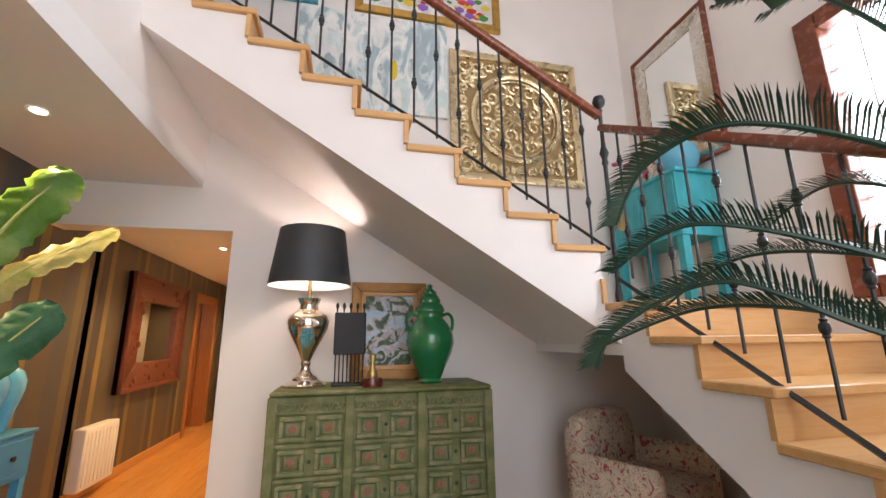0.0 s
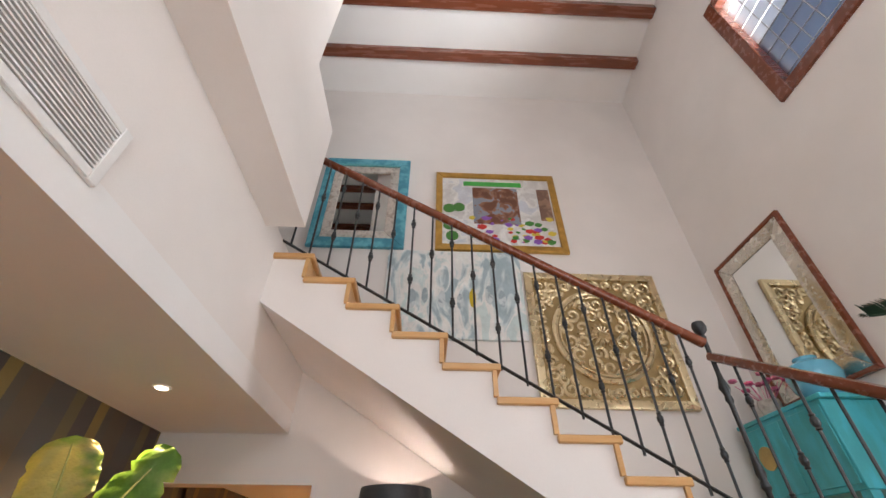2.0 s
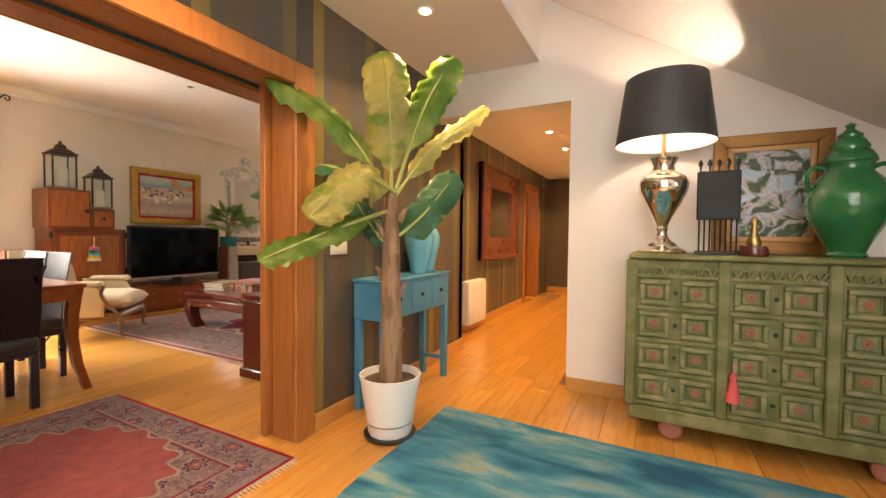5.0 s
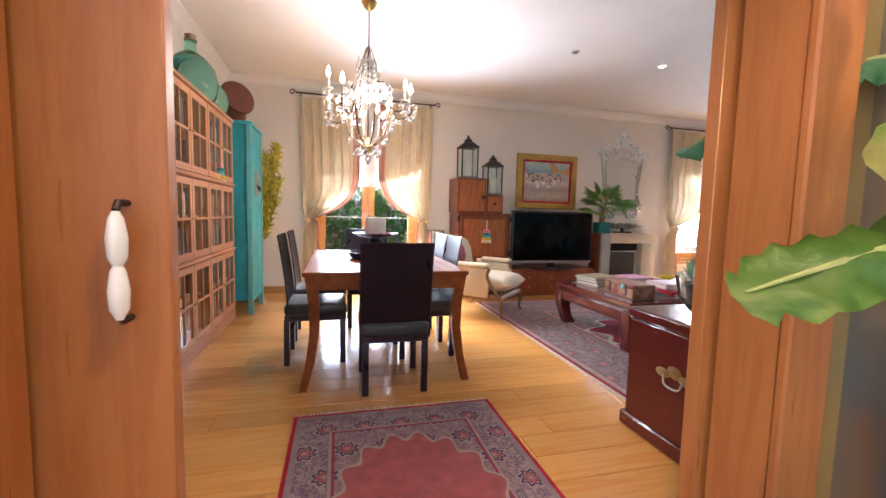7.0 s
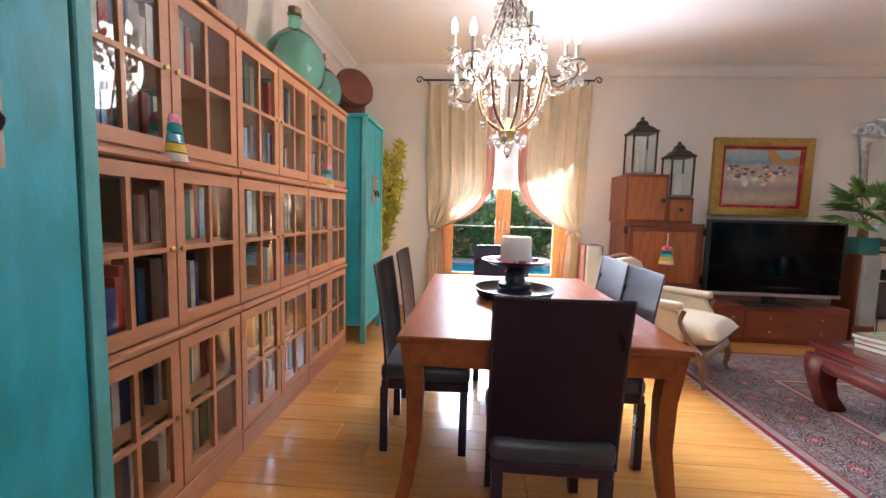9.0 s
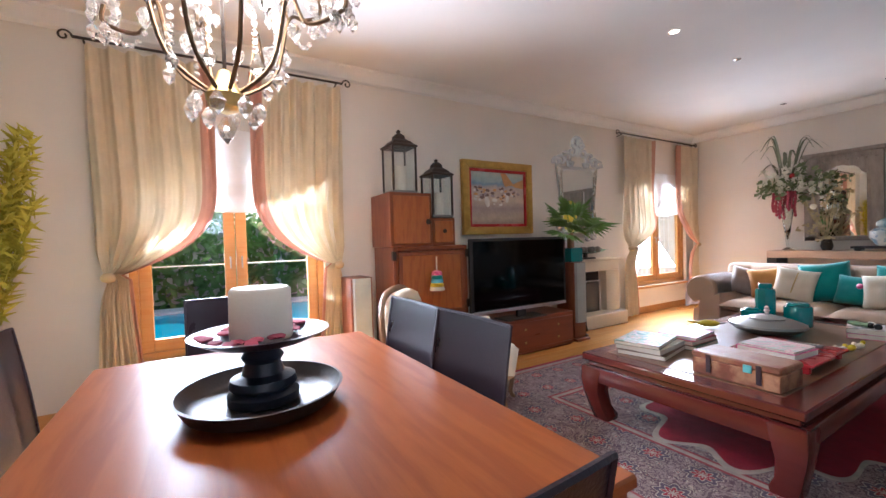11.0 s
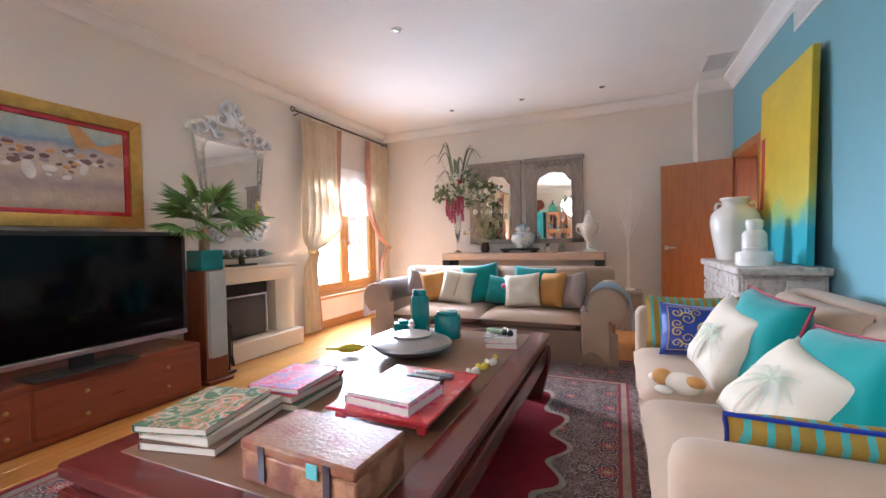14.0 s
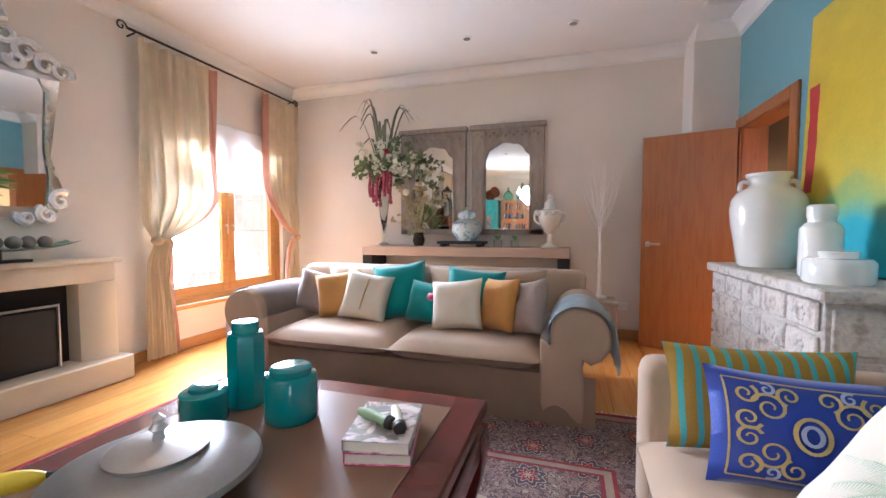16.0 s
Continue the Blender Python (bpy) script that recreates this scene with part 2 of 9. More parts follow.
LEAF = shader("banana_leaf", (0.14, 0.29, 0.035), 0.4, var=0.3, scale=5, bump=0.2, grain=60, second=(0.34, 0.40, 0.10), mix=(0.48, 0.7), random=0.25)
# Shade on the darker banana leaves is put into this green
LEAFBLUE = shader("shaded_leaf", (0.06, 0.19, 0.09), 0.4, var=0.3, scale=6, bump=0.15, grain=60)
CYCAS = shader("cycad_frond", (0.018, 0.055, 0.035), 0.4, var=0.3, scale=6, bump=0.05)
PALMLEAF = shader("fan_palm_leaf", (0.13, 0.25, 0.055), 0.45, var=0.3, scale=6, bump=0.1, random=0.2)
STEM = shader("banana_trunk", (0.33, 0.20, 0.12), 0.8, var=0.35, scale=9, bump=0.5, grain=50, stretch=(3, 3, 0.5), second=(0.16, 0.09, 0.05))
SOIL = shader("soil", (0.10, 0.07, 0.045), 0.9, var=0.4, bump=0.6, grain=40)
WHITEWOOD = shader("whitewashed_carved_wood", (0.60, 0.54, 0.48), 0.75, var=0.35, scale=16, bump=0.6, grain=60, second=(0.30, 0.25, 0.21), mix=(0.5, 0.68))
GREYWOOD = shader("weathered_grey_wood", (0.34, 0.29, 0.25), 0.75, var=0.25, scale=9, bump=0.4, grain=50, stretch=(3, 3, 1))
PALEWOOD = shader("pale_limed_wood", (0.52, 0.38, 0.29), 0.55, var=0.12, scale=4, bump=0.1, stretch=(1, 6, 6))
WHITEPAINT = shader("white_enamel", (0.80, 0.79, 0.77), 0.4, var=0.03)
CANDLEWAX = shader("ivory_wax", (0.74, 0.68, 0.58), 0.5, var=0.04)
PINK = shader("magenta_print", (0.55, 0.05, 0.20), 0.4, var=0.3, scale=30, bump=0.0, second=(0.70, 0.25, 0.35))
REDLAC = shader("red_lacquer", (0.42, 0.025, 0.03), 0.25, var=0.15, bump=0.02, coat=0.3)
CRIMSON = shader("crimson_pile", (0.30, 0.005, 0.03), 0.95, var=0.3, scale=30, bump=0.6, grain=200, sheen=0.5)
STATUE = shader("grey_stone_statue", (0.12, 0.105, 0.09), 0.7, var=0.25, scale=14, bump=0.3)
YELLOW = shader("yellow_paint", (0.62, 0.47, 0.02), 0.6, var=0.15, bump=0.15)
BULB = glow("lit_bulb", (1.0, 0.76, 0.46), 22.0)
SPOTLIT = glow("lit_spot", (1.0, 0.80, 0.55), 12.0)
SPOTOFF = shader("unlit_spot_lens", (0.45, 0.45, 0.45), 0.2, 0.6, var=0.1, bump=0)
PINKROSE = shader("dusty_rose", (0.36, 0.06, 0.10), 0.85, var=0.2, scale=15, bump=0.2)
PAGES = shader("book_pages", (0.66, 0.60, 0.50), 0.8, var=0.1, scale=60, bump=0.2, stretch=(1, 1, 20))


def stripes(n, ln):
    """Broad wallpaper stripes: grey-brown, olive, gold."""
    tc, sep, wave = n.new("ShaderNodeTexCoord"), n.new("ShaderNodeSeparateXYZ"), n.new("ShaderNodeMath")
    ln.new(tc.outputs["Object"], sep.inputs[0])
    wave.operation = "FRACT"
    by = n.new("ShaderNodeMath")
    by.operation = "MULTIPLY"
    by.inputs[1].default_value = 1.45
    ln.new(sep.outputs["Y"], by.inputs[0])
    ln.new(by.outputs[0], wave.inputs[0])
    ramp = n.new("ShaderNodeValToRGB")
    ramp_stops(ramp, [(0.0, (0.10, 0.075, 0.05)), (0.22, (0.075, 0.07, 0.066)), (0.47, (0.13, 0.10, 0.05)), (0.60, (0.06, 0.052, 0.05)), (0.78, (0.21, 0.15, 0.05)), (0.90, (0.085, 0.075, 0.06))], True)
    ln.new(wave.outputs[0], ramp.inputs[0])
    return ramp.outputs[0]


PAPER = repaint(shader("striped_wallpaper", (0.1, 0.08, 0.06), 0.38, var=0.12, scale=3, bump=0.05, grain=120), stripes)


def persian(name, hx, hy, field, edge, motif, centre=None, rings=(), reach=(0.62, 0.62), cell=15, line=0.028, guard=(0.03, (0.2, 0.01))):
    """A knotted rug: borders by the distance from the edge, small motifs from cells, an optional medallion."""
    m = shader(name, field, 0.95, var=0.25, scale=14, bump=0.5, grain=350)

    def build(n, ln):
        def math(op, a, b=None):
            if op == "COMPARE_BAND":
                return math("LESS_THAN", math("ABSOLUTE", math("SUBTRACT", a, b[0])), b[1])
            k = n.new("ShaderNodeMath")
            k.operation = op
            for i, v in enumerate((a, b)):
                if v is not None:
                    (setattr_value if isinstance(v, (int, float)) else ln.new)(*((k.inputs[i], v) if isinstance(v, (int, float)) else (v, k.inputs[i])))
            return k.outputs[0]

        def setattr_value(socket, v):
            socket.default_value = v

        tc, sep = n.new("ShaderNodeTexCoord"), n.new("ShaderNodeSeparateXYZ")
        ln.new(tc.outputs["Object"], sep.inputs[0])
        ax, ay = math("ABSOLUTE", sep.outputs["X"]), math("ABSOLUTE", sep.outputs["Y"])
        dist = math("MINIMUM", math("SUBTRACT", hx, ax), math("SUBTRACT", hy, ay))
        fold = n.new("ShaderNodeCombineXYZ")
        ln.new(ax, fold.inputs[0])
        ln.new(ay, fold.inputs[1])
        cells = n.new("ShaderNodeTexVoronoi")
        cells.inputs["Scale"].default_value = cell
        ln.new(fold.outputs[0], cells.inputs["Vector"])
        vines = n.new("ShaderNodeTexNoise")
        vines.inputs["Scale"].default_value, vines.inputs["Detail"].default_value, vines.inputs["Distortion"].default_value = cell * 1.9, 2, 1.2
        ln.new(fold.outputs[0], vines.inputs["Vector"])
        band = n.new("ShaderNodeValToRGB")
        ramp_stops(band, [(0.0, edge)] + list(rings), True)
        ln.new(math("MULTIPLY", dist, 1.0), band.inputs[0])
        flower = n.new("ShaderNodeValToRGB")
        ramp_stops(flower, [(0.0, motif[0]), (0.10, motif[2]), (0.21, motif[1]), (0.26, motif[2]), (0.34, field)], True)
        ln.new(math("MULTIPLY", cells.outputs["Distance"], 1.0), flower.inputs[0])
        a = n.new("ShaderNodeMix")
        a.data_type = "RGBA"
        ln.new(math("LESS_THAN", cells.outputs["Distance"], 0.36), a.inputs["Factor"])
        ln.new(band.outputs[0], a.inputs["A"])
        ln.new(flower.outputs[0], a.inputs["B"])
        b = n.new("ShaderNodeMix")
        b.data_type = "RGBA"
        b.inputs["B"].default_value = (*motif[3], 1)
        ln.new(math("LESS_THAN", math("ABSOLUTE", math("SUBTRACT", vines.outputs["Fac"], 0.5)), line), b.inputs["Factor"])
        ln.new(a.outputs["Result"], b.inputs["A"])
        # rosettes with eight petals in staggered rows
        col = math("FLOOR", math("MULTIPLY", ax, cell * 0.22))
        gx = math("SUBTRACT", math("FRACT", math("MULTIPLY", ax, cell * 0.22)), 0.5)
        gy = math("SUBTRACT", math("FRACT", math("ADD", math("MULTIPLY", ay, cell * 0.22), math("MULTIPLY", col, 0.5))), 0.5)
        rad_ = math("SQRT", math("ADD", math("MULTIPLY", gx, gx), math("MULTIPLY", gy, gy)))
        petal = math("ADD", rad_, math("MULTIPLY", math("COSINE", math("MULTIPLY", math("ARCTAN2", gx, gy), 8.0)), 0.045))
        rose = n.new("ShaderNodeValToRGB")
        ramp_stops(rose, [(0.0, motif[2]), (0.07, motif[0]), (0.15, motif[2]), (0.18, motif[1]), (0.27, motif[2]), (0.30, motif[3])], True)
        ln.new(petal, rose.inputs[0])
        e = n.new("ShaderNodeMix")
        e.data_type = "RGBA"
        ln.new(math("LESS_THAN", petal, 0.335), e.inputs["Factor"])
        ln.new(b.outputs["Result"], e.inputs["A"])
        ln.new(rose.outputs[0], e.inputs["B"])
        # plain guard stripes stay free of motifs
        g = n.new("ShaderNodeMix")
        g.data_type = "RGBA"
        ln.new(math("MAXIMUM", math("LESS_THAN", dist, guard[0]), math("COMPARE_BAND", dist, guard[1])), g.inputs["Factor"])
        ln.new(e.outputs["Result"], g.inputs["A"])
        ln.new(band.outputs[0], g.inputs["B"])
        out = g.outputs["Result"]
        if centre:
            # scalloped medallion
            ang = math("ARCTAN2", math("MULTIPLY", sep.outputs["X"], hy / hx), sep.outputs["Y"])
            wobble = math("MULTIPLY", math("COSINE", math("MULTIPLY", ang, 16.0)), 0.07)
            rad = math("SQRT", math("ADD", math("POWER", math("MULTIPLY", ax, 1 / (hx * reach[0])), 2.0), math("POWER", math("MULTIPLY", ay, 1 / (hy * reach[1])), 2.0)))
            reachd = math("ADD", rad, wobble)
            inside = math("LESS_THAN", reachd, 1.0)
            halo = n.new("ShaderNodeMix")
            halo.data_type = "RGBA"
            halo.inputs["B"].default_value = (*motif[2], 1)
            ln.new(math("LESS_THAN", reachd, 1.045), halo.inputs["Factor"])
            ln.new(out, halo.inputs["A"])
            out = halo.outputs["Result"]
            c = n.new("ShaderNodeMix")
            c.data_type = "RGBA"
            d = n.new("ShaderNodeMix")
            d.data_type = "RGBA"
            d.inputs["B"].default_value = (*centre, 1)
            d.inputs["Factor"].default_value = 0.97 if hx > 1 else 0.68
            ln.new(out, d.inputs["A"])
            ln.new(inside, c.inputs["Factor"])
            ln.new(out, c.inputs["A"])
            ln.new(d.outputs["Result"], c.inputs["B"])
            out = c.outputs["Result"]
        return out

    return repaint(m, build)


def painting(name, stops, scale=5.0, stretch=(1, 1, 1), distort=1.0, rough=0.5, detail=3):
    """Loose brushwork in the given colours."""
    m = shader(name, (0.5, 0.5, 0.5), rough, var=0.15, scale=10, bump=0.3, grain=60)

    def build(n, ln):
        tc, mp, no, ramp = n.new("ShaderNodeTexCoord"), n.new("ShaderNodeMapping"), n.new("ShaderNodeTexNoise"), n.new("ShaderNodeValToRGB")
        mp.inputs["Scale"].default_value = stretch
        no.inputs["Scale"].default_value, no.inputs["Detail"].default_value, no.inputs["Distortion"].default_value = scale, detail, distort
        ln.new(tc.outputs["Object"], mp.inputs[0])
        ln.new(mp.outputs[0], no.inputs["Vector"])
        wide = n.new("ShaderNodeMapRange")
        wide.inputs["From Min"].default_value, wide.inputs["From Max"].default_value = 0.32, 0.68
        ln.new(no.outputs["Fac"], wide.inputs["Value"])
        ln.new(wide.outputs[0], ramp.inputs[0])
        ramp_stops(ramp, stops)
        return ramp.outputs[0]

    return repaint(m, build)


RUGBIG = persian("persian_rug_pile", 1.68, 1.98, (0.50, 0.33, 0.27), (0.36, 0.02, 0.05), [(0.46, 0.05, 0.07), (0.17, 0.12, 0.16), (0.66, 0.55, 0.44), (0.20, 0.12, 0.14)], (0.42, 0.006, 0.03),
                 [(0.035, (0.50, 0.38, 0.32)), (0.085, (0.42, 0.10, 0.11)), (0.10, (0.46, 0.34, 0.31)), (0.62, (0.46, 0.09, 0.10)), (0.64, (0.60, 0.47, 0.38)), (0.675, (0.44, 0.08, 0.10)), (0.695, (0.48, 0.34, 0.29))], (0.41, 0.62), 17, 0.045, (0.10, (0.657, 0.036)))
RUGRED = persian("red_persian_pile", 0.87, 0.575, (0.34, 0.18, 0.22), (0.55, 0.02, 0.05), [(0.52, 0.05, 0.08), (0.15, 0.09, 0.21), (0.62, 0.49, 0.44), (0.52, 0.38, 0.38)], (0.60, 0.03, 0.07),
                 [(0.018, (0.46, 0.34, 0.36)), (0.045, (0.27, 0.17, 0.26)), (0.19, (0.55, 0.42, 0.40)), (0.205, (0.42, 0.08, 0.12)), (0.22, (0.33, 0.20, 0.27))], (0.62, 0.62), 23, 0.06, (0.045, (0.205, 0.016)))
RUGBLUE = painting("overdyed_blue_pile", [(0.10, (0.03, 0.19, 0.34)), (0.36, (0.06, 0.31, 0.48)), (0.54, (0.10, 0.39, 0.55)), (0.70, (0.20, 0.47, 0.58)), (0.88, (0.42, 0.56, 0.52))], 2.6, (0.7, 2.2, 1), 0.5, 0.95, 9)
FLORAL = painting("floral_tapestry", [(0.22, (0.42, 0.10, 0.10)), (0.34, (0.74, 0.64, 0.48)), (0.45, (0.34, 0.34, 0.22)), (0.50, (0.76, 0.67, 0.52)), (0.62, (0.74, 0.64, 0.48)), (0.70, (0.45, 0.17, 0.13)), (0.78, (0.70, 0.60, 0.46))], 16, distort=2.0, rough=0.9)
BLUEPILLOW = shader("royal_blue_satin", (0.012, 0.04, 0.30), 0.5, var=0.2, scale=10, bump=0.15, grain=200, sheen=0.2)


def bands(colours, freq, axis="X"):
    def build(n, ln):
        tc, sep, mul, fr, ramp = n.new("ShaderNodeTexCoord"), n.new("ShaderNodeSeparateXYZ"), n.new("ShaderNodeMath"), n.new("ShaderNodeMath"), n.new("ShaderNodeValToRGB")
        mul.operation, fr.operation, mul.inputs[1].default_value = "MULTIPLY", "FRACT", freq
        ln.new(tc.outputs["Object"], sep.inputs[0])
        ln.new(sep.outputs[axis], mul.inputs[0])
        ln.new(mul.outputs[0], fr.inputs[0])
        ln.new(fr.outputs[0], ramp.inputs[0])
        ramp_stops(ramp, [(i / len(colours), c) for i, c in enumerate(colours)], True)
        return ramp.outputs[0]
    return build


STRIPEPILLOW = repaint(shader("ochre_turquoise_stripe", (0.3, 0.2, 0.05), 0.85, var=0.1, bump=0.2, grain=200), bands([(0.32, 0.19, 0.02), (0.32, 0.19, 0.02), (0.08, 0.36, 0.33)], 22))

# ---- building blocks ----
def part(name, bm, material, parent=None, label="", at=None, smooth=40):
    """Link a bmesh as one mesh object, under parent if given."""
    me = bpy.data.meshes.new(name)
    bm.normal_update()
    bm.to_mesh(me)
    bm.free()
    if smooth:
        me.polygons.foreach_set("use_smooth", [True] * len(me.polygons))
        me.set_sharp_from_angle(angle=radians(smooth))
    me.materials.append(material)
    ob = new(name, me)
    ob.parent = parent
    if at is not None:
        ob.matrix_basis = at
    if label:
        ob["label"] = label
    return ob


def thing(name, x, y, z, turn, label, category, group=""):
    ob = new(name)
    ob.matrix_basis = pose(x, y, z, 0, 0, turn)
    return tagged(ob, label, category, group)


def structure(name, bm, material, label="", smooth=0):
    return tagged(part(name, bm, material, None, label, smooth=smooth), kind="structure")


def box(bm, a, b, bevel=0.0, seg=1):
    lo, hi = [min(p) for p in zip(a, b)], [max(p) for p in zip(a, b)]
    m = Matrix.Translation([(p + q) / 2 for p, q in zip(lo, hi)]) @ Matrix.Diagonal([q - p for p, q in zip(lo, hi)] + [1])
    made = bmesh.ops.create_cube(bm, size=1, matrix=m)["verts"]
    if bevel:
        edges = list({e for v in made for e in v.link_edges})
        bmesh.ops.bevel(bm, geom=edges, offset=min(bevel, min(q - p for p, q in zip(lo, hi)) * 0.49), segments=seg, affect="EDGES", profile=0.5)
    return bm


def boxes(*rows, bevel=0.0, seg=1):
    bm = bmesh.new()
    for a, b in rows:
        box(bm, a, b, bevel, seg)
    return bm


def lathe(bm, profile, seg=20, centre=(0, 0), squash=1.0):
    rings = []
    for r, z in profile:
        if r < 1e-4:
            rings.append([bm.verts.new((centre[0], centre[1], z))])
        else:
            rings.append([bm.verts.new((centre[0] + r * math.cos(2 * math.pi * k / seg), centre[1] + squash * r * math.sin(2 * math.pi * k / seg), z)) for k in range(seg)])
    for p, q in zip(rings, rings[1:]):
        for k in range(seg):
            a, b = (k, (k + 1) % seg)
            face = [p[a % len(p)], p[b % len(p)], q[b % len(q)], q[a % len(q)]]
            face = list(dict.fromkeys(face))
            if len(face) > 2:
                bm.faces.new(face)
    for ring, flip in ((rings[0], True), (rings[-1], False)):
        if len(ring) > 2:
            bm.faces.new(ring[::-1] if flip else ring)
    return bm


def turned(profile, seg=20, **more):
    return lathe(bmesh.new(), profile, seg, **more)


def tube(bm, points, radius, seg=6):
    """A round bar along points; radius may be a list."""
    pts = [Vector(p) for p in points]
    radii = radius if isinstance(radius, (list, tuple)) else [radius] * len(pts)
    rings, side = [], None
    for i, p in enumerate(pts):
        way = (pts[min(i + 1, len(pts) - 1)] - pts[max(i - 1, 0)]).normalized()
        if side is None:
            side = way.cross(Vector((0, 0, 1)) if abs(way.z) < 0.9 else Vector((1, 0, 0))).normalized()
        side = (side - way * side.dot(way)).normalized()
        up = way.cross(side)
        rings.append([bm.verts.new(p + radii[i] * (side * math.cos(2 * math.pi * k / seg) + up * math.sin(2 * math.pi * k / seg))) for k in range(seg)])
    for a, b in zip(rings, rings[1:]):
        for k in range(seg):
            bm.faces.new([a[k], a[(k + 1) % seg], b[(k + 1) % seg], b[k]])
    bm.faces.new(rings[0][::-1])
    bm.faces.new(rings[-1])
    return bm


def bar(points, radius, seg=6):
    return tube(bmesh.new(), points, radius, seg)


def arc(points, n=10):
    """Points of a smooth curve (Catmull-Rom) through the given ones."""
    p = [Vector(points[0])] + [Vector(q) for q in points] + [Vector(points[-1])]
    out = []
    for i in range(1, len(p) - 2):
        for k in range(n):
            t = k / n
            out.append(0.5 * (2 * p[i] + (p[i + 1] - p[i - 1]) * t + (2 * p[i - 1] - 5 * p[i] + 4 * p[i + 1] - p[i + 2]) * t * t + (3 * p[i] - p[i - 1] - 3 * p[i + 1] + p[i + 2]) * t ** 3))
    return out + [p[-2]]


def prism(bm, outline, axis, a, b, bevel=0.0):
    """An outline in the two other axes (in x, y, z order) drawn out along axis from a to b."""
    def spot(u, v, w):
        return {"x": (w, u, v), "y": (u, w, v), "z": (u, v, w)}[axis]
    lo, hi = [bm.verts.new(spot(u, v, a)) for u, v in outline], [bm.verts.new(spot(u, v, b)) for u, v in outline]
    faces = [bm.faces.new(lo[::-1]), bm.faces.new(hi)]
    for k in range(len(lo)):
        j = (k + 1) % len(lo)
        faces.append(bm.faces.new([lo[k], lo[j], hi[j], hi[k]]))
    bmesh.ops.recalc_face_normals(bm, faces=faces)
    if bevel:
        bmesh.ops.bevel(bm, geom=list({e for f in faces[:2] for e in f.edges}), offset=bevel, segments=2, affect="EDGES", profile=0.5)
    return bm


def slab(outline, axis, a, b, bevel=0.0):
    return prism(bmesh.new(), outline, axis, a, b, bevel)


def sheet(nu, nv, at, thick=0.0):
    """A grid of (nu x nv) cells whose points at(u, v) gives, u and v from 0 to 1."""
    bm = bmesh.new()
    v = [[bm.verts.new(at(i / nu, j / nv)) for j in range(nv + 1)] for i in range(nu + 1)]
    for i in range(nu):
        for j in range(nv):
            bm.faces.new([v[i][j], v[i + 1][j], v[i + 1][j + 1], v[i][j + 1]])
    if thick:
        bmesh.ops.solidify(bm, geom=bm.faces[:], thickness=thick)
    return bm


def pillow(w, h, d, n=14):
    """A stuffed cushion standing on its lower edge, its face towards -y."""
    bm = bmesh.new()
    for s in (-1, 1):
        v = []
        for i in range(n + 1):
            row = []
            for j in range(n + 1):
                u, q = 2 * i / n - 1, 2 * j / n - 1
                puff = max(0, (1 - u ** 4) * (1 - q ** 4)) ** 0.55
                crease = 0.012 * noise.noise(Vector((u * 2.3, q * 2.3, s + w * 7)))
                row.append(bm.verts.new((w / 2 * u * (1 - 0.08 * (1 - q * q)), s * (d / 2 * puff + crease * puff), h / 2 + h / 2 * q * (1 - 0.08 * (1 - u * u)))))
            v.append(row)
        for i in range(n):
            for j in range(n):
                f = [v[i][j], v[i + 1][j], v[i + 1][j + 1], v[i][j + 1]]
                bm.faces.new(f if s < 0 else f[::-1])
    bmesh.ops.remove_doubles(bm, verts=bm.verts[:], dist=1e-4)
    return bm


def rim(w, h, t, d, bevel=0.004):
    """Four mitred sides of a frame in the xz plane, width t, from y=-d to 0, standing on z=0 and centred on x=0."""
    out = []
    for k in range(4):
        o = [(-w / 2, 0), (w / 2, 0), (w / 2, h), (-w / 2, h)]
        i = [(-w / 2 + t, t), (w / 2 - t, t), (w / 2 - t, h - t), (-w / 2 + t, h - t)]
        j = (k + 1) % 4
        out.append(slab([o[k], o[j], i[j], i[k]], "y", -d, 0, bevel))
    return out


def framed(name, x, y, z, turn, w, h, t, d, frame_material, face_material, label, category, lean=0.0, inner=None):
    """A framed picture or mirror; its back lies at local y=0 and it faces local -y."""
    top = thing(name, x, y, z, turn, label, category)
    if lean:
        top.matrix_basis = pose(x, y, z, 0, 0, turn) @ pose(0, 0, 0, lean)
    for bm in rim(w, h, t, d):
        part("frame_side", bm, frame_material, top)
    w2, h2 = w - 2 * t, h - 2 * t
    if inner:
        it, im = inner
        for bm in rim(w2, h2, it, d * 0.7):
            part("inner_border", bm, im, top, at=Matrix.Translation((0, -0.001, t)))
        w2, h2 = w2 - 2 * it, h2 - 2 * it
    part("face", boxes(((-w2 / 2, -d * 0.45, (h - h2) / 2), (w2 / 2, -0.002, (h + h2) / 2))), face_material, top)
    return top


# ---- structure ----
XW, XS, XB = -6.95, -1.60, -2.03        # garden wall, striped hall wall, blue living-room wall
YN, YC, YB = 8.45, 3.32, -0.72          # living-room end wall, stair wall, bookcase wall
XR, ZL, ZH = 3.15, 2.95, 2.5            # right hall wall, living ceiling, low hall ceiling

structure("floor", boxes(((-7.2, -3.2, -0.2), (3.4, 9.4, -0.012))), UNDERFLOOR, "dark joints under the wooden planks")


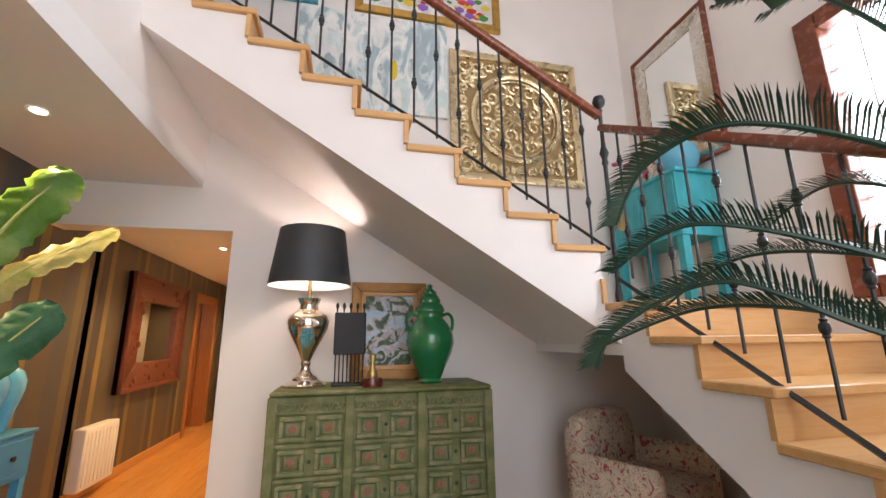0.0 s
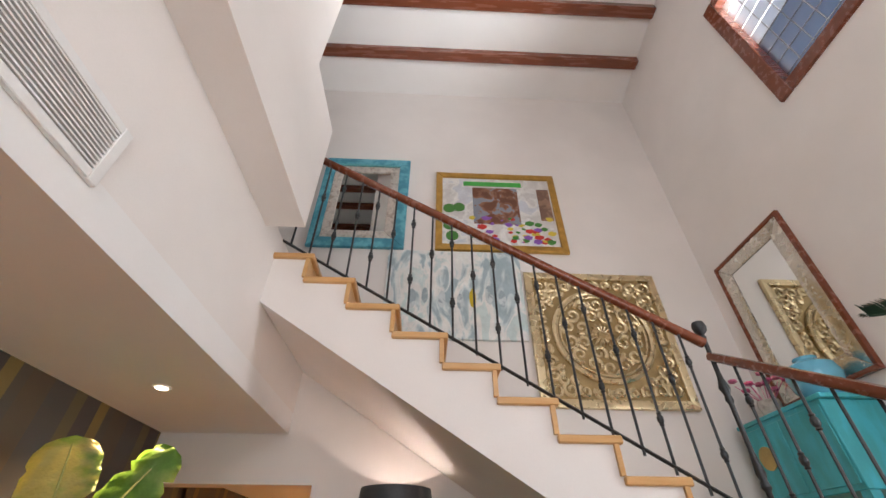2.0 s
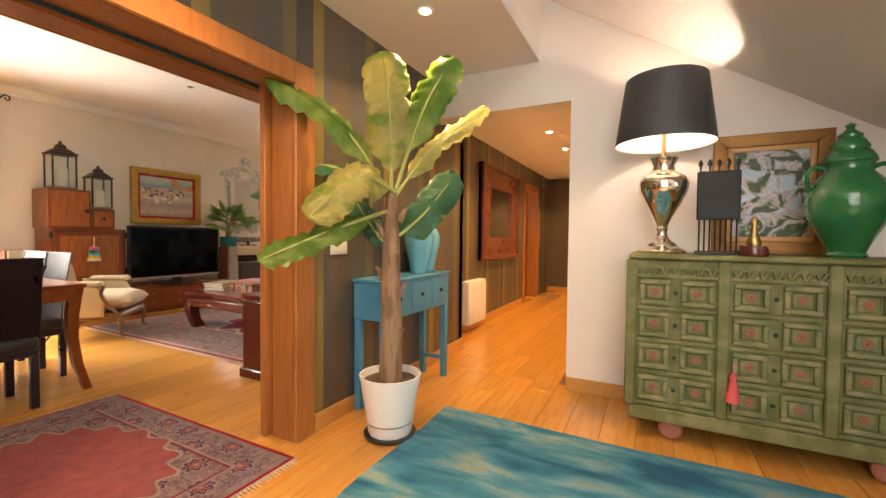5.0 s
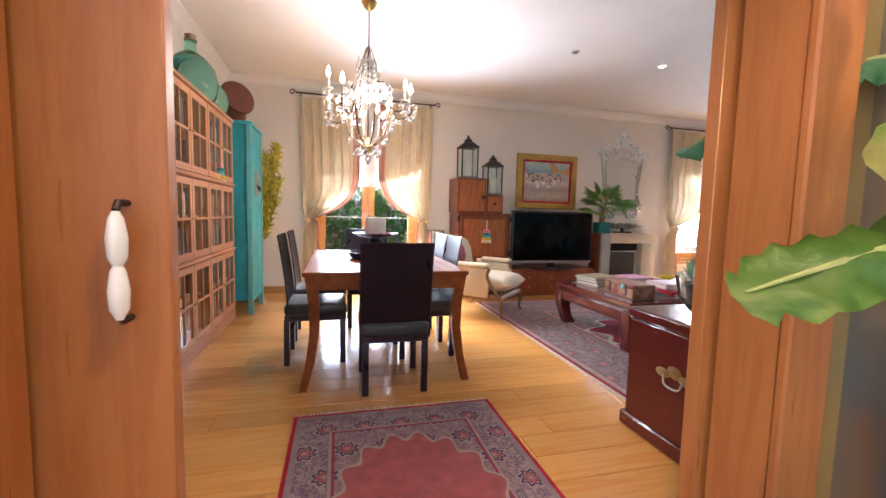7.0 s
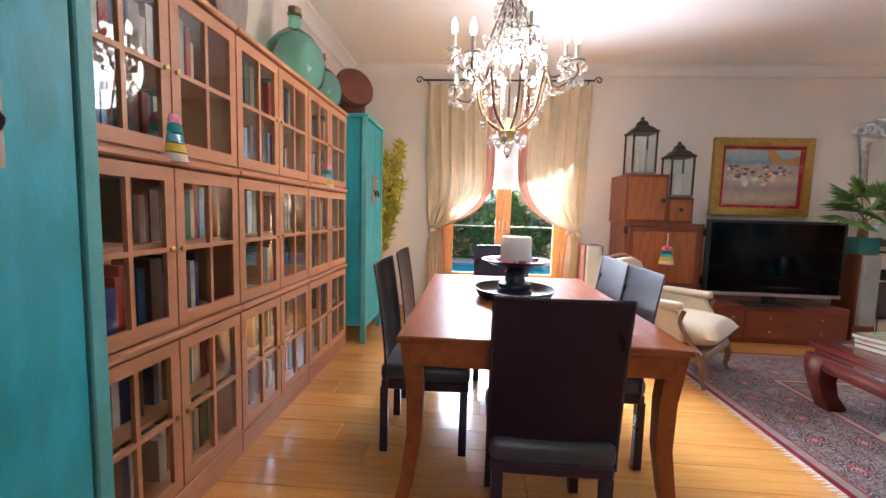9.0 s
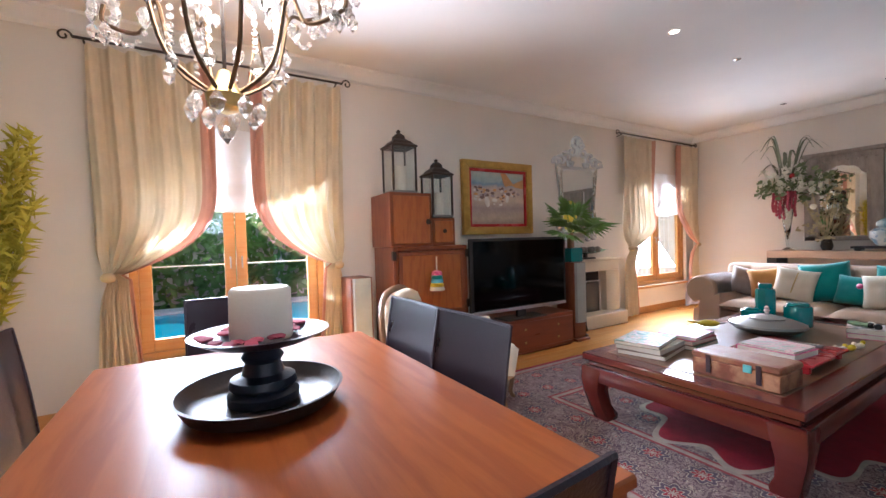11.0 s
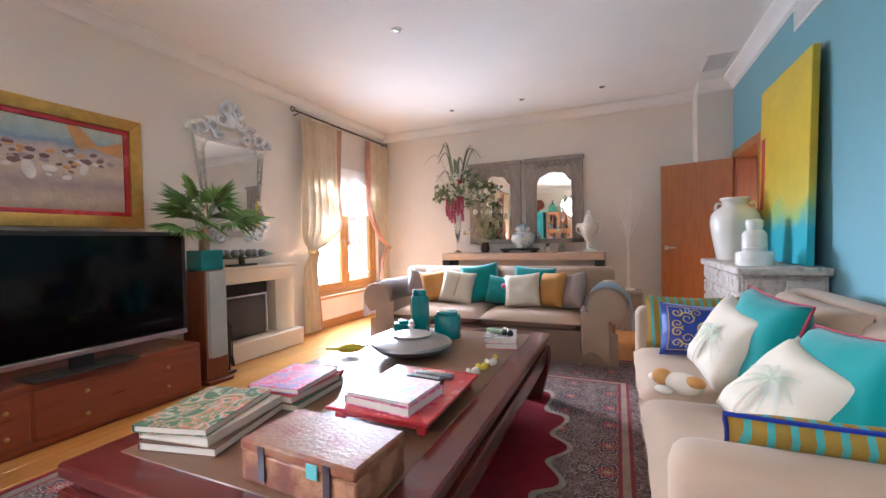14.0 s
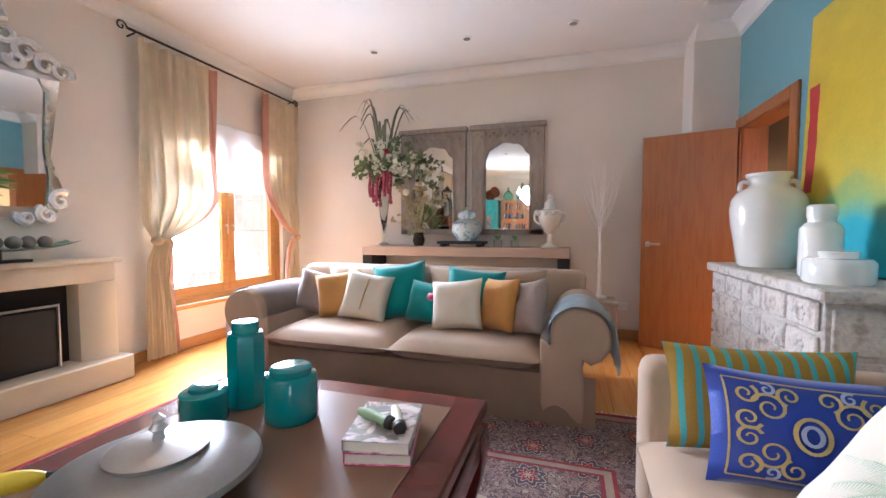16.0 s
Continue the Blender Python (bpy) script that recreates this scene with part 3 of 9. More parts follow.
def holed(axis, at, thick, lo, hi, z0, z1, holes):
    """Boxes that make a wall along an axis, with holes (from, to, bottom, top)."""
    rows, cuts = [], sorted((a, b, z0 if c < 0.001 else c, d) for a, b, c, d in holes)
    edge = lo
    for a, b, c, d in cuts + [(hi, hi, z0, z0)]:
        rows.append((edge, a, z0, z1))
        if b > a:
            rows += [(a, b, z0, c), (a, b, d, z1)]
        edge = b
    bm = bmesh.new()
    for a, b, c, d in rows:
        if b - a > 1e-4 and d - c > 1e-4:
            box(bm, (a, at, c) if axis == "x" else (at, a, c), (b, at + thick, d) if axis == "x" else (at + thick, b, d))
    return bm


OPEN_Y0, OPEN_Y1, OPEN_Z = 0.18, 1.78, 1.97
DOOR_Y0, DOOR_Y1, DOOR_Z = 7.17, 8.02, 2.03
structure("wall_west", holed("y", XW - 0.3, 0.3, YB - 0.2, YN + 0.2, -0.01, ZL + 0.2, [(0.42, 1.92, 0.36, 2.25), (6.62, 8.22, 0.42, 2.25)]), CREAM_WALL, "cream painted garden wall with two french windows")
structure("wall_north", boxes(((XW, YN, -0.01), (-1.86, YN + 0.2, ZL + 0.2)), ((-2.39, 8.11, 0), (XB, YN, ZL))), CREAM_WALL, "cream painted end wall with a pier")
structure("wall_blue", holed("y", XB, 0.09, YB, 8.45, -0.01, ZL + 0.2, [(OPEN_Y0, OPEN_Y1 + 0.28, 0, OPEN_Z), (DOOR_Y0, DOOR_Y1, 0, DOOR_Z)]), BLUE_WALL, "turquoise blue painted living room wall")
structure("wall_striped", holed("y", XS - 0.09, 0.09, -3.0, 4.0, -0.01, ZH, [(OPEN_Y0, OPEN_Y1, 0, OPEN_Z)]), PAPER, "wall with broad grey, olive and gold striped wallpaper")
structure("wall_corridor", holed("y", -1.94, 0.08, 4.0, 9.2, -0.01, 2.4, [(DOOR_Y0, DOOR_Y1, 0, DOOR_Z)]), PAPER, "corridor wall with striped wallpaper")
structure("wall_corridor_end", boxes(((-1.86, 9.0, 0), (-0.42, 9.2, 2.4)), ((-1.94, 4.0, 0), (-1.60, 3.92, 2.4))), PAPER, "dark papered end of the corridor")
structure("wall_south", boxes(((XW - 0.3, YB - 0.2, -0.01), (-1.69, YB, ZL + 0.2))), CREAM_WALL, "cream wall behind the bookcases")
# stair wall with the corridor opening
structure("wall_stair", boxes(((-0.42, YC, 0), (XR + 0.2, YC + 0.18, 7.6)), ((XS - 0.1, YC, 2.17), (-0.42, YC + 0.18, 7.6)), ((-3.0, YC, 3.3), (XS - 0.1, YC + 0.18, 7.6))), PLASTER, "warm white plaster stair wall")
structure("wall_corridor_east", boxes(((-0.42, YC + 0.18, 0), (-0.30, 9.2, 2.6))), PLASTER, "white corridor wall")
structure("wall_east", holed("y", XR, 0.25, -3.2, YC, -0.01, 3.9, [(0.72, 1.66, 1.6, 3.2)]), PLASTER, "tall white plaster wall with two windows")
structure("wall_east_upper", holed("y", XR, 0.25, -3.2, YC, 3.9, 8.6, [(0.72, 1.66, 4.72, 6.2)]), PLASTER, "upper part of the tall white wall")
# Unseen closing wall, added with an invented opening behind the fill lamp
structure("wall_entrance", holed("x", -3.2, 0.2, -1.7, XR, -0.01, 8.6, [(-0.3, 2.1, 0.4, 4.8)]), PLASTER, "unseen white closing wall, added with an opening behind the fill lamp")
structure("ceiling_living", boxes(((XW - 0.3, YB - 0.2, ZL), (XB + 0.09, YN + 0.2, ZL + 0.2))), CEILING, "white living room ceiling")
structure("ceiling_hall", boxes(((XS - 0.09, -3.0, ZH), (-0.66, YC, ZH + 0.15))), CEILING, "low white hall ceiling with recessed spots")
structure("ceiling_corridor", boxes(((-1.94, YC + 0.18, 2.4), (-0.3, 9.2, 2.55))), CEILING, "corridor ceiling")
# gallery edge: fascia, overhang and the upper wall with its step
structure("gallery_fascia", boxes(((-0.86, -3.0, ZH + 0.15), (-0.66, YC, 3.38))), PLASTER, "white gallery edge with an air grille")
structure("gallery_wall", boxes(((-0.66, -3.0, 3.38), (-0.42, 1.95, 4.36)), ((-0.66, -3.0, 4.36), (-0.42, 1.42, 8.6)), ((-3.0, -3.0, 3.36), (-0.66, YC, 3.5)), ((-3.2, -3.0, 3.36), (-3.0, YC + 0.18, 8.6))), PLASTER, "white upper gallery wall with a stepped end")
slope = slab([(YC + 0.2, 7.15), (-3.2, 8.5), (-3.2, 8.7), (YC + 0.2, 7.35)], "x", -3.2, XR + 0.2)
structure("ceiling_sloped", slope, CEILING, "sloped white ceiling over the stairwell")
for y, z in ((2.76, 7.32), (2.14, 7.44), (1.52, 7.56), (0.90, 7.69), (0.28, 7.81), (-0.6, 7.98)):
    structure("ceiling_beam", boxes(((-3.0, y - 0.07, z - 0.1), (XR, y + 0.07, z + 0.14)), bevel=0.01), RAILWOOD, "dark brown wooden ceiling beam")

# cornice of the living room
CORNICE = [(0, 0), (0.12, 0), (0.115, -0.02), (0.075, -0.035), (0.04, -0.07), (0.03, -0.1), (0, -0.115)]
structure("cornice", slab([(XW + u, ZL - 0.001 + v) for u, v in CORNICE], "y", YB, YN), CEILING, "white plaster cornice", 30)
structure("cornice", slab([(XB - u, ZL - 0.001 + v) for u, v in CORNICE], "y", YB, 8.11), CEILING, "white plaster cornice", 30)
structure("cornice", slab([(YN - u, ZL - 0.002 + v) for u, v in CORNICE], "x", XW, -2.39), CEILING, "white plaster cornice", 30)
structure("cornice", slab([(8.11 - u, ZL - 0.002 + v) for u, v in CORNICE], "x", -2.39, XB), CEILING, "white plaster cornice", 30)
structure("cornice", slab([(YB + u, ZL - 0.002 + v) for u, v in CORNICE], "x", XW, XB), CEILING, "white plaster cornice", 30)


def skirting(a, b, turn_in):
    """A wooden baseboard from a to b, standing off the wall by turn_in."""
    (x0, y0), (x1, y1) = a, b
    bm = boxes(((x0, y0, 0), (x1 + (turn_in[0] or 0), y1 + (turn_in[1] or 0), 0.1)), bevel=0.004)
    structure("baseboard", bm, PINE, "honey coloured wooden baseboard")


for a, b, t in (((XW, YB), (XW, 0.42), (0.015, 0)), ((XW, 1.92), (XW, YN), (0.015, 0)), ((XW, YN), (-2.39, YN), (0, -0.015)), ((-2.39, 8.11), (XB, 8.11), (0, -0.015)),
                ((XB, 2.16), (XB, 7.05), (-0.015, 0)), ((XB, YB), (XB, 0.03), (-0.015, 0)), ((XS, 1.92), (XS, 4.0), (0.015, 0)), ((XS, -3), (XS, 0.03), (0.015, 0)),
                ((-1.86, 4.0), (-1.86, 7.05), (0.015, 0)), ((-0.42, YC), (XR, YC), (0, -0.015)), ((-0.42, YC + 0.18), (-0.42, 9.0), (-0.015, 0)), ((-1.86, 9.0), (-0.42, 9.0), (0, -0.015))):
    skirting(a, b, t)

# sliding door opening between hall and living room
trim = bmesh.new()
for x0, x1, OPEN_END in ((XS - 0.001, XS + 0.025, OPEN_Y1), (XB - 0.025, XB + 0.001, OPEN_Y1 + 0.28)):
    box(trim, (x0, OPEN_END - 0.012, 0), (x1, OPEN_END + 0.13, OPEN_Z + 0.11), 0.006)
    box(trim, (x0, OPEN_Y0 - 0.13, 0), (x1, OPEN_Y0 + 0.012, OPEN_Z + 0.11), 0.006)
    box(trim, (x0, OPEN_Y0 + 0.012, OPEN_Z - 0.012), (x1, OPEN_END - 0.012, OPEN_Z + 0.11), 0.006)
structure("door_trim", trim, DOORWOOD, "orange wooden door casing")
lining = bmesh.new()
for x0, x1, OPEN_END in ((XS - 0.16, XS, OPEN_Y1), (XB, XB + 0.15, OPEN_Y1 + 0.28)):
    box(lining, (x0, OPEN_END - 0.01, 0), (x1 - 0.002, OPEN_END + 0.01, OPEN_Z))
    box(lining, (x0, OPEN_Y0 - 0.01, 0), (x1 - 0.002, OPEN_Y0 + 0.01, OPEN_Z))
    box(lining, (x0, OPEN_Y0, OPEN_Z - 0.011), (x1 - 0.002, OPEN_END, OPEN_Z + 0.011))
box(lining, (XS - 0.16, OPEN_Y0, OPEN_Z + 0.03), (XB + 0.15, OPEN_Y1 + 0.28, OPEN_Z + 0.05))
structure("door_lining", lining, DOORWOOD, "orange wooden lining of the sliding door pocket")


def sliding_leaf(y0, y1, edge):
    top = thing("sliding_door", XS - 0.2, (y0 + y1) / 2, 0.005, 0, "orange wooden sliding door leaf pushed into its wall pocket", "door")
    h = (y1 - y0) / 2
    part("leaf", boxes(((-0.022, -h, 0), (0.022, h, OPEN_Z + 0.02)), bevel=0.003), DOORWOOD, top)
    yy = edge * (h - 0.07)
    for s in (-1, 1):
        handle = part("handle", bar([(s * 0.022, yy, 1.165), (s * 0.055, yy, 1.165), (s * 0.065, yy, 1.15)], 0.007, 8), DARKIRON, top, "dark iron handle with white porcelain grip")
        tube_bm = bar([(s * 0.022, yy, 0.945), (s * 0.055, yy, 0.945), (s * 0.065, yy, 0.955)], 0.007, 8)
        part("handle_foot", tube_bm, DARKIRON, handle)
        for z in (0.955, 1.05):
            part("grip", turned([(0.006, z - 0.005), (0.016, z + 0.015), (0.018, z + 0.05), (0.013, z + 0.085), (0.006, z + 0.1)], 14, centre=(s * 0.065, yy)), WHITECER, handle)
    return top


sliding_leaf(-0.45, 0.42, 1)
sliding_leaf(1.735, 2.6, -1)

# inner door to the corridor: casing and the open leaf
trim = bmesh.new()
for x0, x1 in ((XB - 0.02, XB + 0.001), (-1.861, -1.84)):
    box(trim, (x0, DOOR_Y0 - 0.09, 0), (x1, DOOR_Y0 + 0.01, DOOR_Z + 0.08), 0.004)
    box(trim, (x0, DOOR_Y1 - 0.01, 0), (x1, DOOR_Y1 + 0.085, DOOR_Z + 0.08), 0.004)
    box(trim, (x0, DOOR_Y0 + 0.01, DOOR_Z - 0.01), (x1, DOOR_Y1 - 0.01, DOOR_Z + 0.08), 0.004)
box(trim, (XB, DOOR_Y0 - 0.002, 0), (-1.86, DOOR_Y0 + 0.02, DOOR_Z))
box(trim, (XB, DOOR_Y1 - 0.02, 0), (-1.86, DOOR_Y1 + 0.002, DOOR_Z))
box(trim, (XB, DOOR_Y0 + 0.02, DOOR_Z - 0.02), (-1.86, DOOR_Y1 - 0.02, DOOR_Z + 0.002))
structure("door_trim", trim, DOORWOOD, "orange wooden door casing")
door = thing("door_1", XB - 0.03, DOOR_Y1 - 0.0, 0.005, 163, "open flush door of orange wood with a lever handle", "door")
part("leaf", boxes(((0, -0.02, 0), (0.74, 0.02, 2.02)), bevel=0.003), DOORWOOD, door)
for s in (-1, 1):
    part("handle", bar(arc([(0.68, s * 0.02, 1.0), (0.68, s * 0.06, 1.0), (0.66, s * 0.065, 1.0), (0.57, s * 0.06, 1.0)], 4), 0.009, 8), SILVER, door, "chrome lever handle")
    part("rosette", boxes(((0.66, s * 0.02, 0.975), (0.70, s * 0.028, 1.025)), bevel=0.003), SILVER, door)

# ---- stairs ----
SY, RISE, RUN = 2.19, 0.182, 0.2925
UP = [(-0.72 + RUN * k, 3.345 - RISE * k) for k in range(9)]       # riser plane and tread top, from the top tread down
LAND = 1.545
stair = thing("staircase", 1.0, 2.7, 0, 0, "L-shaped staircase with white plaster sides and pale wooden treads", "staircase")
stair["kind"] = "structure"
inv = Matrix.Translation((-1.0, -2.7, 0))


def stair_part(name, bm, material, label=""):
    return part(name, bm, material, stair, label, at=inv, smooth=0)


body = [(-0.86, 3.30), (-0.72, 3.30)]
for k, (x, z) in enumerate(UP):
    body += [(x, z - 0.04), (x + RUN, z - 0.04)]
body += [(UP[-1][0] + RUN, LAND - 0.04), (2.0, LAND - 0.04), (2.0, 1.31), (-0.72, 3.02), (-0.86, 3.02)]
stair_part("upper_flight", slab(body, "y", SY, YC), PLASTER, "white plaster body of the upper flight")
stair_part("landing_slab", boxes(((2.0, SY, 1.25), (XR, YC, LAND - 0.04))), PLASTER)
low = [(SY - 0.25, LAND - 0.04)]
NLOW = 7
for k in range(NLOW):
    y, z = SY - 0.25 - RUN * k, LAND - 0.19 * (k + 1) - 0.04
    low += [(y, z), (y - RUN, z)]
yl = SY - 0.25 - RUN * NLOW
low += [(yl, 0.001), (0.33, 0.001), (SY, 1.166), (SY, LAND - 0.04)]
stair_part("lower_flight", slab(low, "x", 2.0, XR), PLASTER, "white plaster body of the lower flight")
for k, (x, z) in enumerate(UP):
    stair_part("tread", boxes(((x - 0.005, SY - 0.025, z - 0.04), (x + RUN + 0.03, YC - 0.002, z)), bevel=0.006), STEPWOOD)
    stair_part("riser", boxes(((x - 0.02, SY - 0.02, z + 0.0), (x + 0.006, YC - 0.002, z + RISE - 0.04)), bevel=0.002), STEPWOOD)
x, z = UP[-1][0] + RUN, LAND
stair_part("riser", boxes(((x - 0.02, SY - 0.02, z), (x + 0.006, YC - 0.002, z + RISE - 0.04))), STEPWOOD)
stair_part("tread", boxes(((x + 0.006, SY - 0.28, LAND - 0.04), (XR - 0.002, YC - 0.002, LAND)), bevel=0.006), STEPWOOD, "pale wooden landing")
for k in range(NLOW):
    y, z = SY - 0.25 - RUN * k, LAND - 0.19 * (k + 1)
    stair_part("riser", boxes(((1.98, y - 0.006, z), (XR - 0.002, y + 0.02, z + 0.15))), STEPWOOD)
    stair_part("tread", boxes(((1.975, y - RUN - 0.03, z - 0.04), (XR - 0.002, y + 0.005, z)), bevel=0.006), STEPWOOD)


def baluster(x, y, z0, z1, knots):
    b = part("baluster", bar([(x, y, z0), (x, y, z1)], 0.0075, 6), IRON, rail, at=inv)
    for k in knots:
        z = z0 + (z1 - z0) * k
        part("collar", turned([(0.009, z - 0.035), (0.014, z - 0.03), (0.010, z - 0.022), (0.017, z - 0.012), (0.018, z), (0.017, z + 0.012), (0.010, z + 0.022), (0.014, z + 0.03), (0.009, z + 0.035)], 8, centre=(x, y)), IRON, b)


rail = thing("stair_railing", 1.0, 2.7, 0, 0, "black wrought iron stair railing with turned collars and a wooden handrail", "railing")
YR = SY + 0.05


def up_z(x):
    return 3.345 + 0.10 - (x + 0.72) * RISE / RUN


part("bottom_bar", bar([(-0.74, YR, up_z(-0.74) + 0.09), (2.02, YR, up_z(2.02) + 0.145)], 0.011, 4), IRON, rail, at=inv)
part("handrail", slab([(-0.022, -0.02), (0.022, -0.02), (0.03, 0.0), (0.026, 0.022), (0.0, 0.032), (-0.026, 0.022), (-0.03, 0.0)], "z", 0, math.hypot(2.80, 2.80 * RISE / RUN - 0.055), 0), RAILWOOD, rail,
     "polished dark wooden handrail", at=inv @ look((2.04, YR, up_z(2.04) + 1.075), (-0.76, YR, up_z(-0.76) + 1.02)) @ pose(0, 0, 0, 180, 0, 0), smooth=60)
n = 19
for k in range(n):
    x = -0.6 + 2.5 * k / (n - 1)
    baluster(x, YR, up_z(x) + 0.10, up_z(x) + 1.02 + 0.02 * x, (0.6,) if k % 2 else (0.28, 0.8))
newel = part("newel", turned([(0.02, LAND), (0.022, 1.6), (0.014, 1.66), (0.014, 2.02), (0.024, 2.04), (0.016, 2.07), (0.024, 2.10), (0.018, 2.16), (0.013, 2.2), (0.013, 2.44), (0.022, 2.46), (0.016, 2.49), (0.03, 2.53), (0.016, 2.58), (0.013, 2.62), (0.013, 2.82), (0.02, 2.84), (0.012, 2.855), (0.035, 2.88), (0.042, 2.91), (0.033, 2.94), (0.0, 2.955)], 12, centre=(2.05, YR)), IRON, rail, at=inv)
LX = 2.05


def low_z(y):
    return LAND + 0.13 - (SY - 0.10 - y) * 0.19 / RUN


part("bottom_bar", bar([(LX, YR, LAND + 0.16), (LX, 0.05, low_z(0.05))], 0.013, 4), IRON, rail, at=inv)
lr = math.hypot(2.24, 2.24 * 0.19 / RUN * 0.93)
part("handrail", slab([(-0.022, -0.02), (0.022, -0.02), (0.03, 0.0), (0.026, 0.022), (0.0, 0.032), (-0.026, 0.022), (-0.03, 0.0)], "z", 0, lr, 0), RAILWOOD, rail, at=inv @ look((LX, YR, 2.72), (LX, YR - 2.24, 2.72 - 2.24 * 0.19 / RUN * 0.93)) @ pose(0, 0, 0, 180, 0, 0), smooth=60)
for k in range(13):
    y = YR - 0.14 - k * 0.155
    baluster(LX, y, low_z(y), 2.71 - (YR - y) * 0.19 / RUN * 0.93, (0.55,) if k % 2 else (0.3, 0.78))

# ---- hall ----
def hall_window(z0, z1):
    w = thing("window_east", XR + 0.06, 1.19, z0, 0, "brown wooden window with small leaded panes against the sky", "window")
    w["kind"] = "structure"
    y0, y1, h = -0.47, 0.47, z1 - z0
    for a, b in (((-0.09, y0 - 0.07, -0.06), (0.05, y0 + 0.05, h + 0.06)), ((-0.09, y1 - 0.05, -0.06), (0.05, y1 + 0.07, h + 0.06)), ((-0.088, y0 + 0.05, -0.06), (0.05, y1 - 0.05, 0.05)), ((-0.088, y0 + 0.05, h - 0.05), (0.05, y1 - 0.05, h + 0.06))):
        part("frame", boxes((a, b), bevel=0.006), RAILWOOD, w)
    pane = part("pane", boxes(((0.0, y0 + 0.05, 0.05), (0.006, y1 - 0.05, h - 0.05))), clear("obscured_glass", (0.9, 0.93, 0.95), 0.35), w)
    pane.visible_shadow = False
    for k in range(1, 6):
        y = y0 + 0.05 + 0.84 * k / 6
        part("glazing_bar", boxes(((-0.006, y - 0.004, 0.05), (0.01, y + 0.004, h - 0.05))), SILVER, w)
    n = round(h / 0.16)
    for k in range(1, n):
        z = h * k / n
        part("glazing_bar", boxes(((-0.005, y0 + 0.05, z - 0.004), (0.009, y1 - 0.05, z + 0.004))), SILVER, w)


hall_window(1.6, 3.2)
hall_window(4.72, 6.2)

# air grille on the gallery edge
g = thing("air_grille", -0.66, 0.62, 2.63, 0, "white metal air grille in the gallery edge", "vent")
for a, b in (((0.0, -0.28, -0.02), (0.02, -0.24, 0.22)), ((0.0, 0.24, -0.02), (0.02, 0.28, 0.22)), ((0.0, -0.24, -0.02), (0.02, 0.24, 0.015)), ((0.0, -0.24, 0.185), (0.02, 0.24, 0.22))):
    part("frame", boxes((a, b), bevel=0.003), WHITEPAINT, g)
part("backing", boxes(((0.001, -0.24, 0.015), (0.004, 0.24, 0.185))), BLACKFELT, g)
for k in range(11):
    z = 0.023 + 0.0155 * k
    part("slat", boxes(((0.004, -0.24, z), (0.017, 0.24, z + 0.006))), WHITEPAINT, g)


def spot(x, y, z, lit, label="small recessed ceiling spot"):
    s = thing("ceiling_spot", x, y, z, 0, ("lit " if lit else "unlit ") + label + " with a white ring", "ceiling light", "recessed ceiling spots")
    part("ring", turned([(0.036, 0.0), (0.05, 0.0), (0.048, -0.008), (0.036, -0.006)], 20), WHITEPAINT, s)
    part("lens", turned([(0.0, -0.016), (0.02, -0.014), (0.034, -0.008), (0.035, -0.001), (0.0, -0.0005)], 16), SPOTLIT if lit else SPOTOFF, s)
    return s


WARM = (1.0, 0.70, 0.38)
for y in (-0.4, 1.05, 2.32):
    spot(-1.1, y, ZH, True)
    lamp("spot_light", "SPOT", pose(-1.1, y, ZH - 0.03), 75, WARM, radius=0.04, cone=120)
for y in (4.1, 5.05, 6.05, 7.2, 8.3):
    spot(-0.97, y, 2.4, True)
    lamp("spot_light", "SPOT", pose(-0.97, y, 2.37), 75, (1.0, 0.62, 0.27), radius=0.04, cone=130)

# green chest on wheels
chest = thing("chest", 0.705, 3.0, 0, 0, "distressed green painted wooden chest with carved square panels, on small wheels", "chest")
CW, CD, CT = 1.33, 0.25, 1.06
part("body", boxes(((-CW / 2 + 0.01, -CD + 0.025, 0.13), (CW / 2 - 0.01, CD + 0.02, CT - 0.03)), bevel=0.006), GREENCHEST, chest)
part("top", boxes(((-CW / 2 - 0.02, -CD - 0.005, CT - 0.03), (CW / 2 + 0.02, CD + 0.03, CT)), bevel=0.01), GREENCHEST, chest)
part("plinth", boxes(((-CW / 2 - 0.005, -CD + 0.005, 0.11), (CW / 2 + 0.005, CD + 0.02, 0.19)), bevel=0.008), GREENCHEST, chest)
for a in (-CW / 2, -CW / 6, CW / 6, CW / 2):
    part("stile", boxes(((a - 0.028, -CD, 0.19), (a + 0.028, -CD + 0.03, CT - 0.03)), bevel=0.008), GREENCHEST, chest)
frieze = bmesh.new()
for k in range(24):
    x = -CW / 2 + CW * (k + 0.5) / 24
    tube(frieze, [(x - 0.025, -CD + 0.018, 0.95), (x - 0.012, -CD + 0.008, 0.985), (x + 0.012, -CD + 0.008, 0.985), (x + 0.025, -CD + 0.018, 0.95)], 0.007, 5)
    lathe(frieze, [(0.0, 0.942), (0.012, 0.948), (0.012, 0.958), (0.0, 0.964)], 8, (x, -CD + 0.016))
part("carved_frieze", frieze, CHESTTRIM, chest, "carved scroll frieze")
cw, ch = CW / 6, 0.182
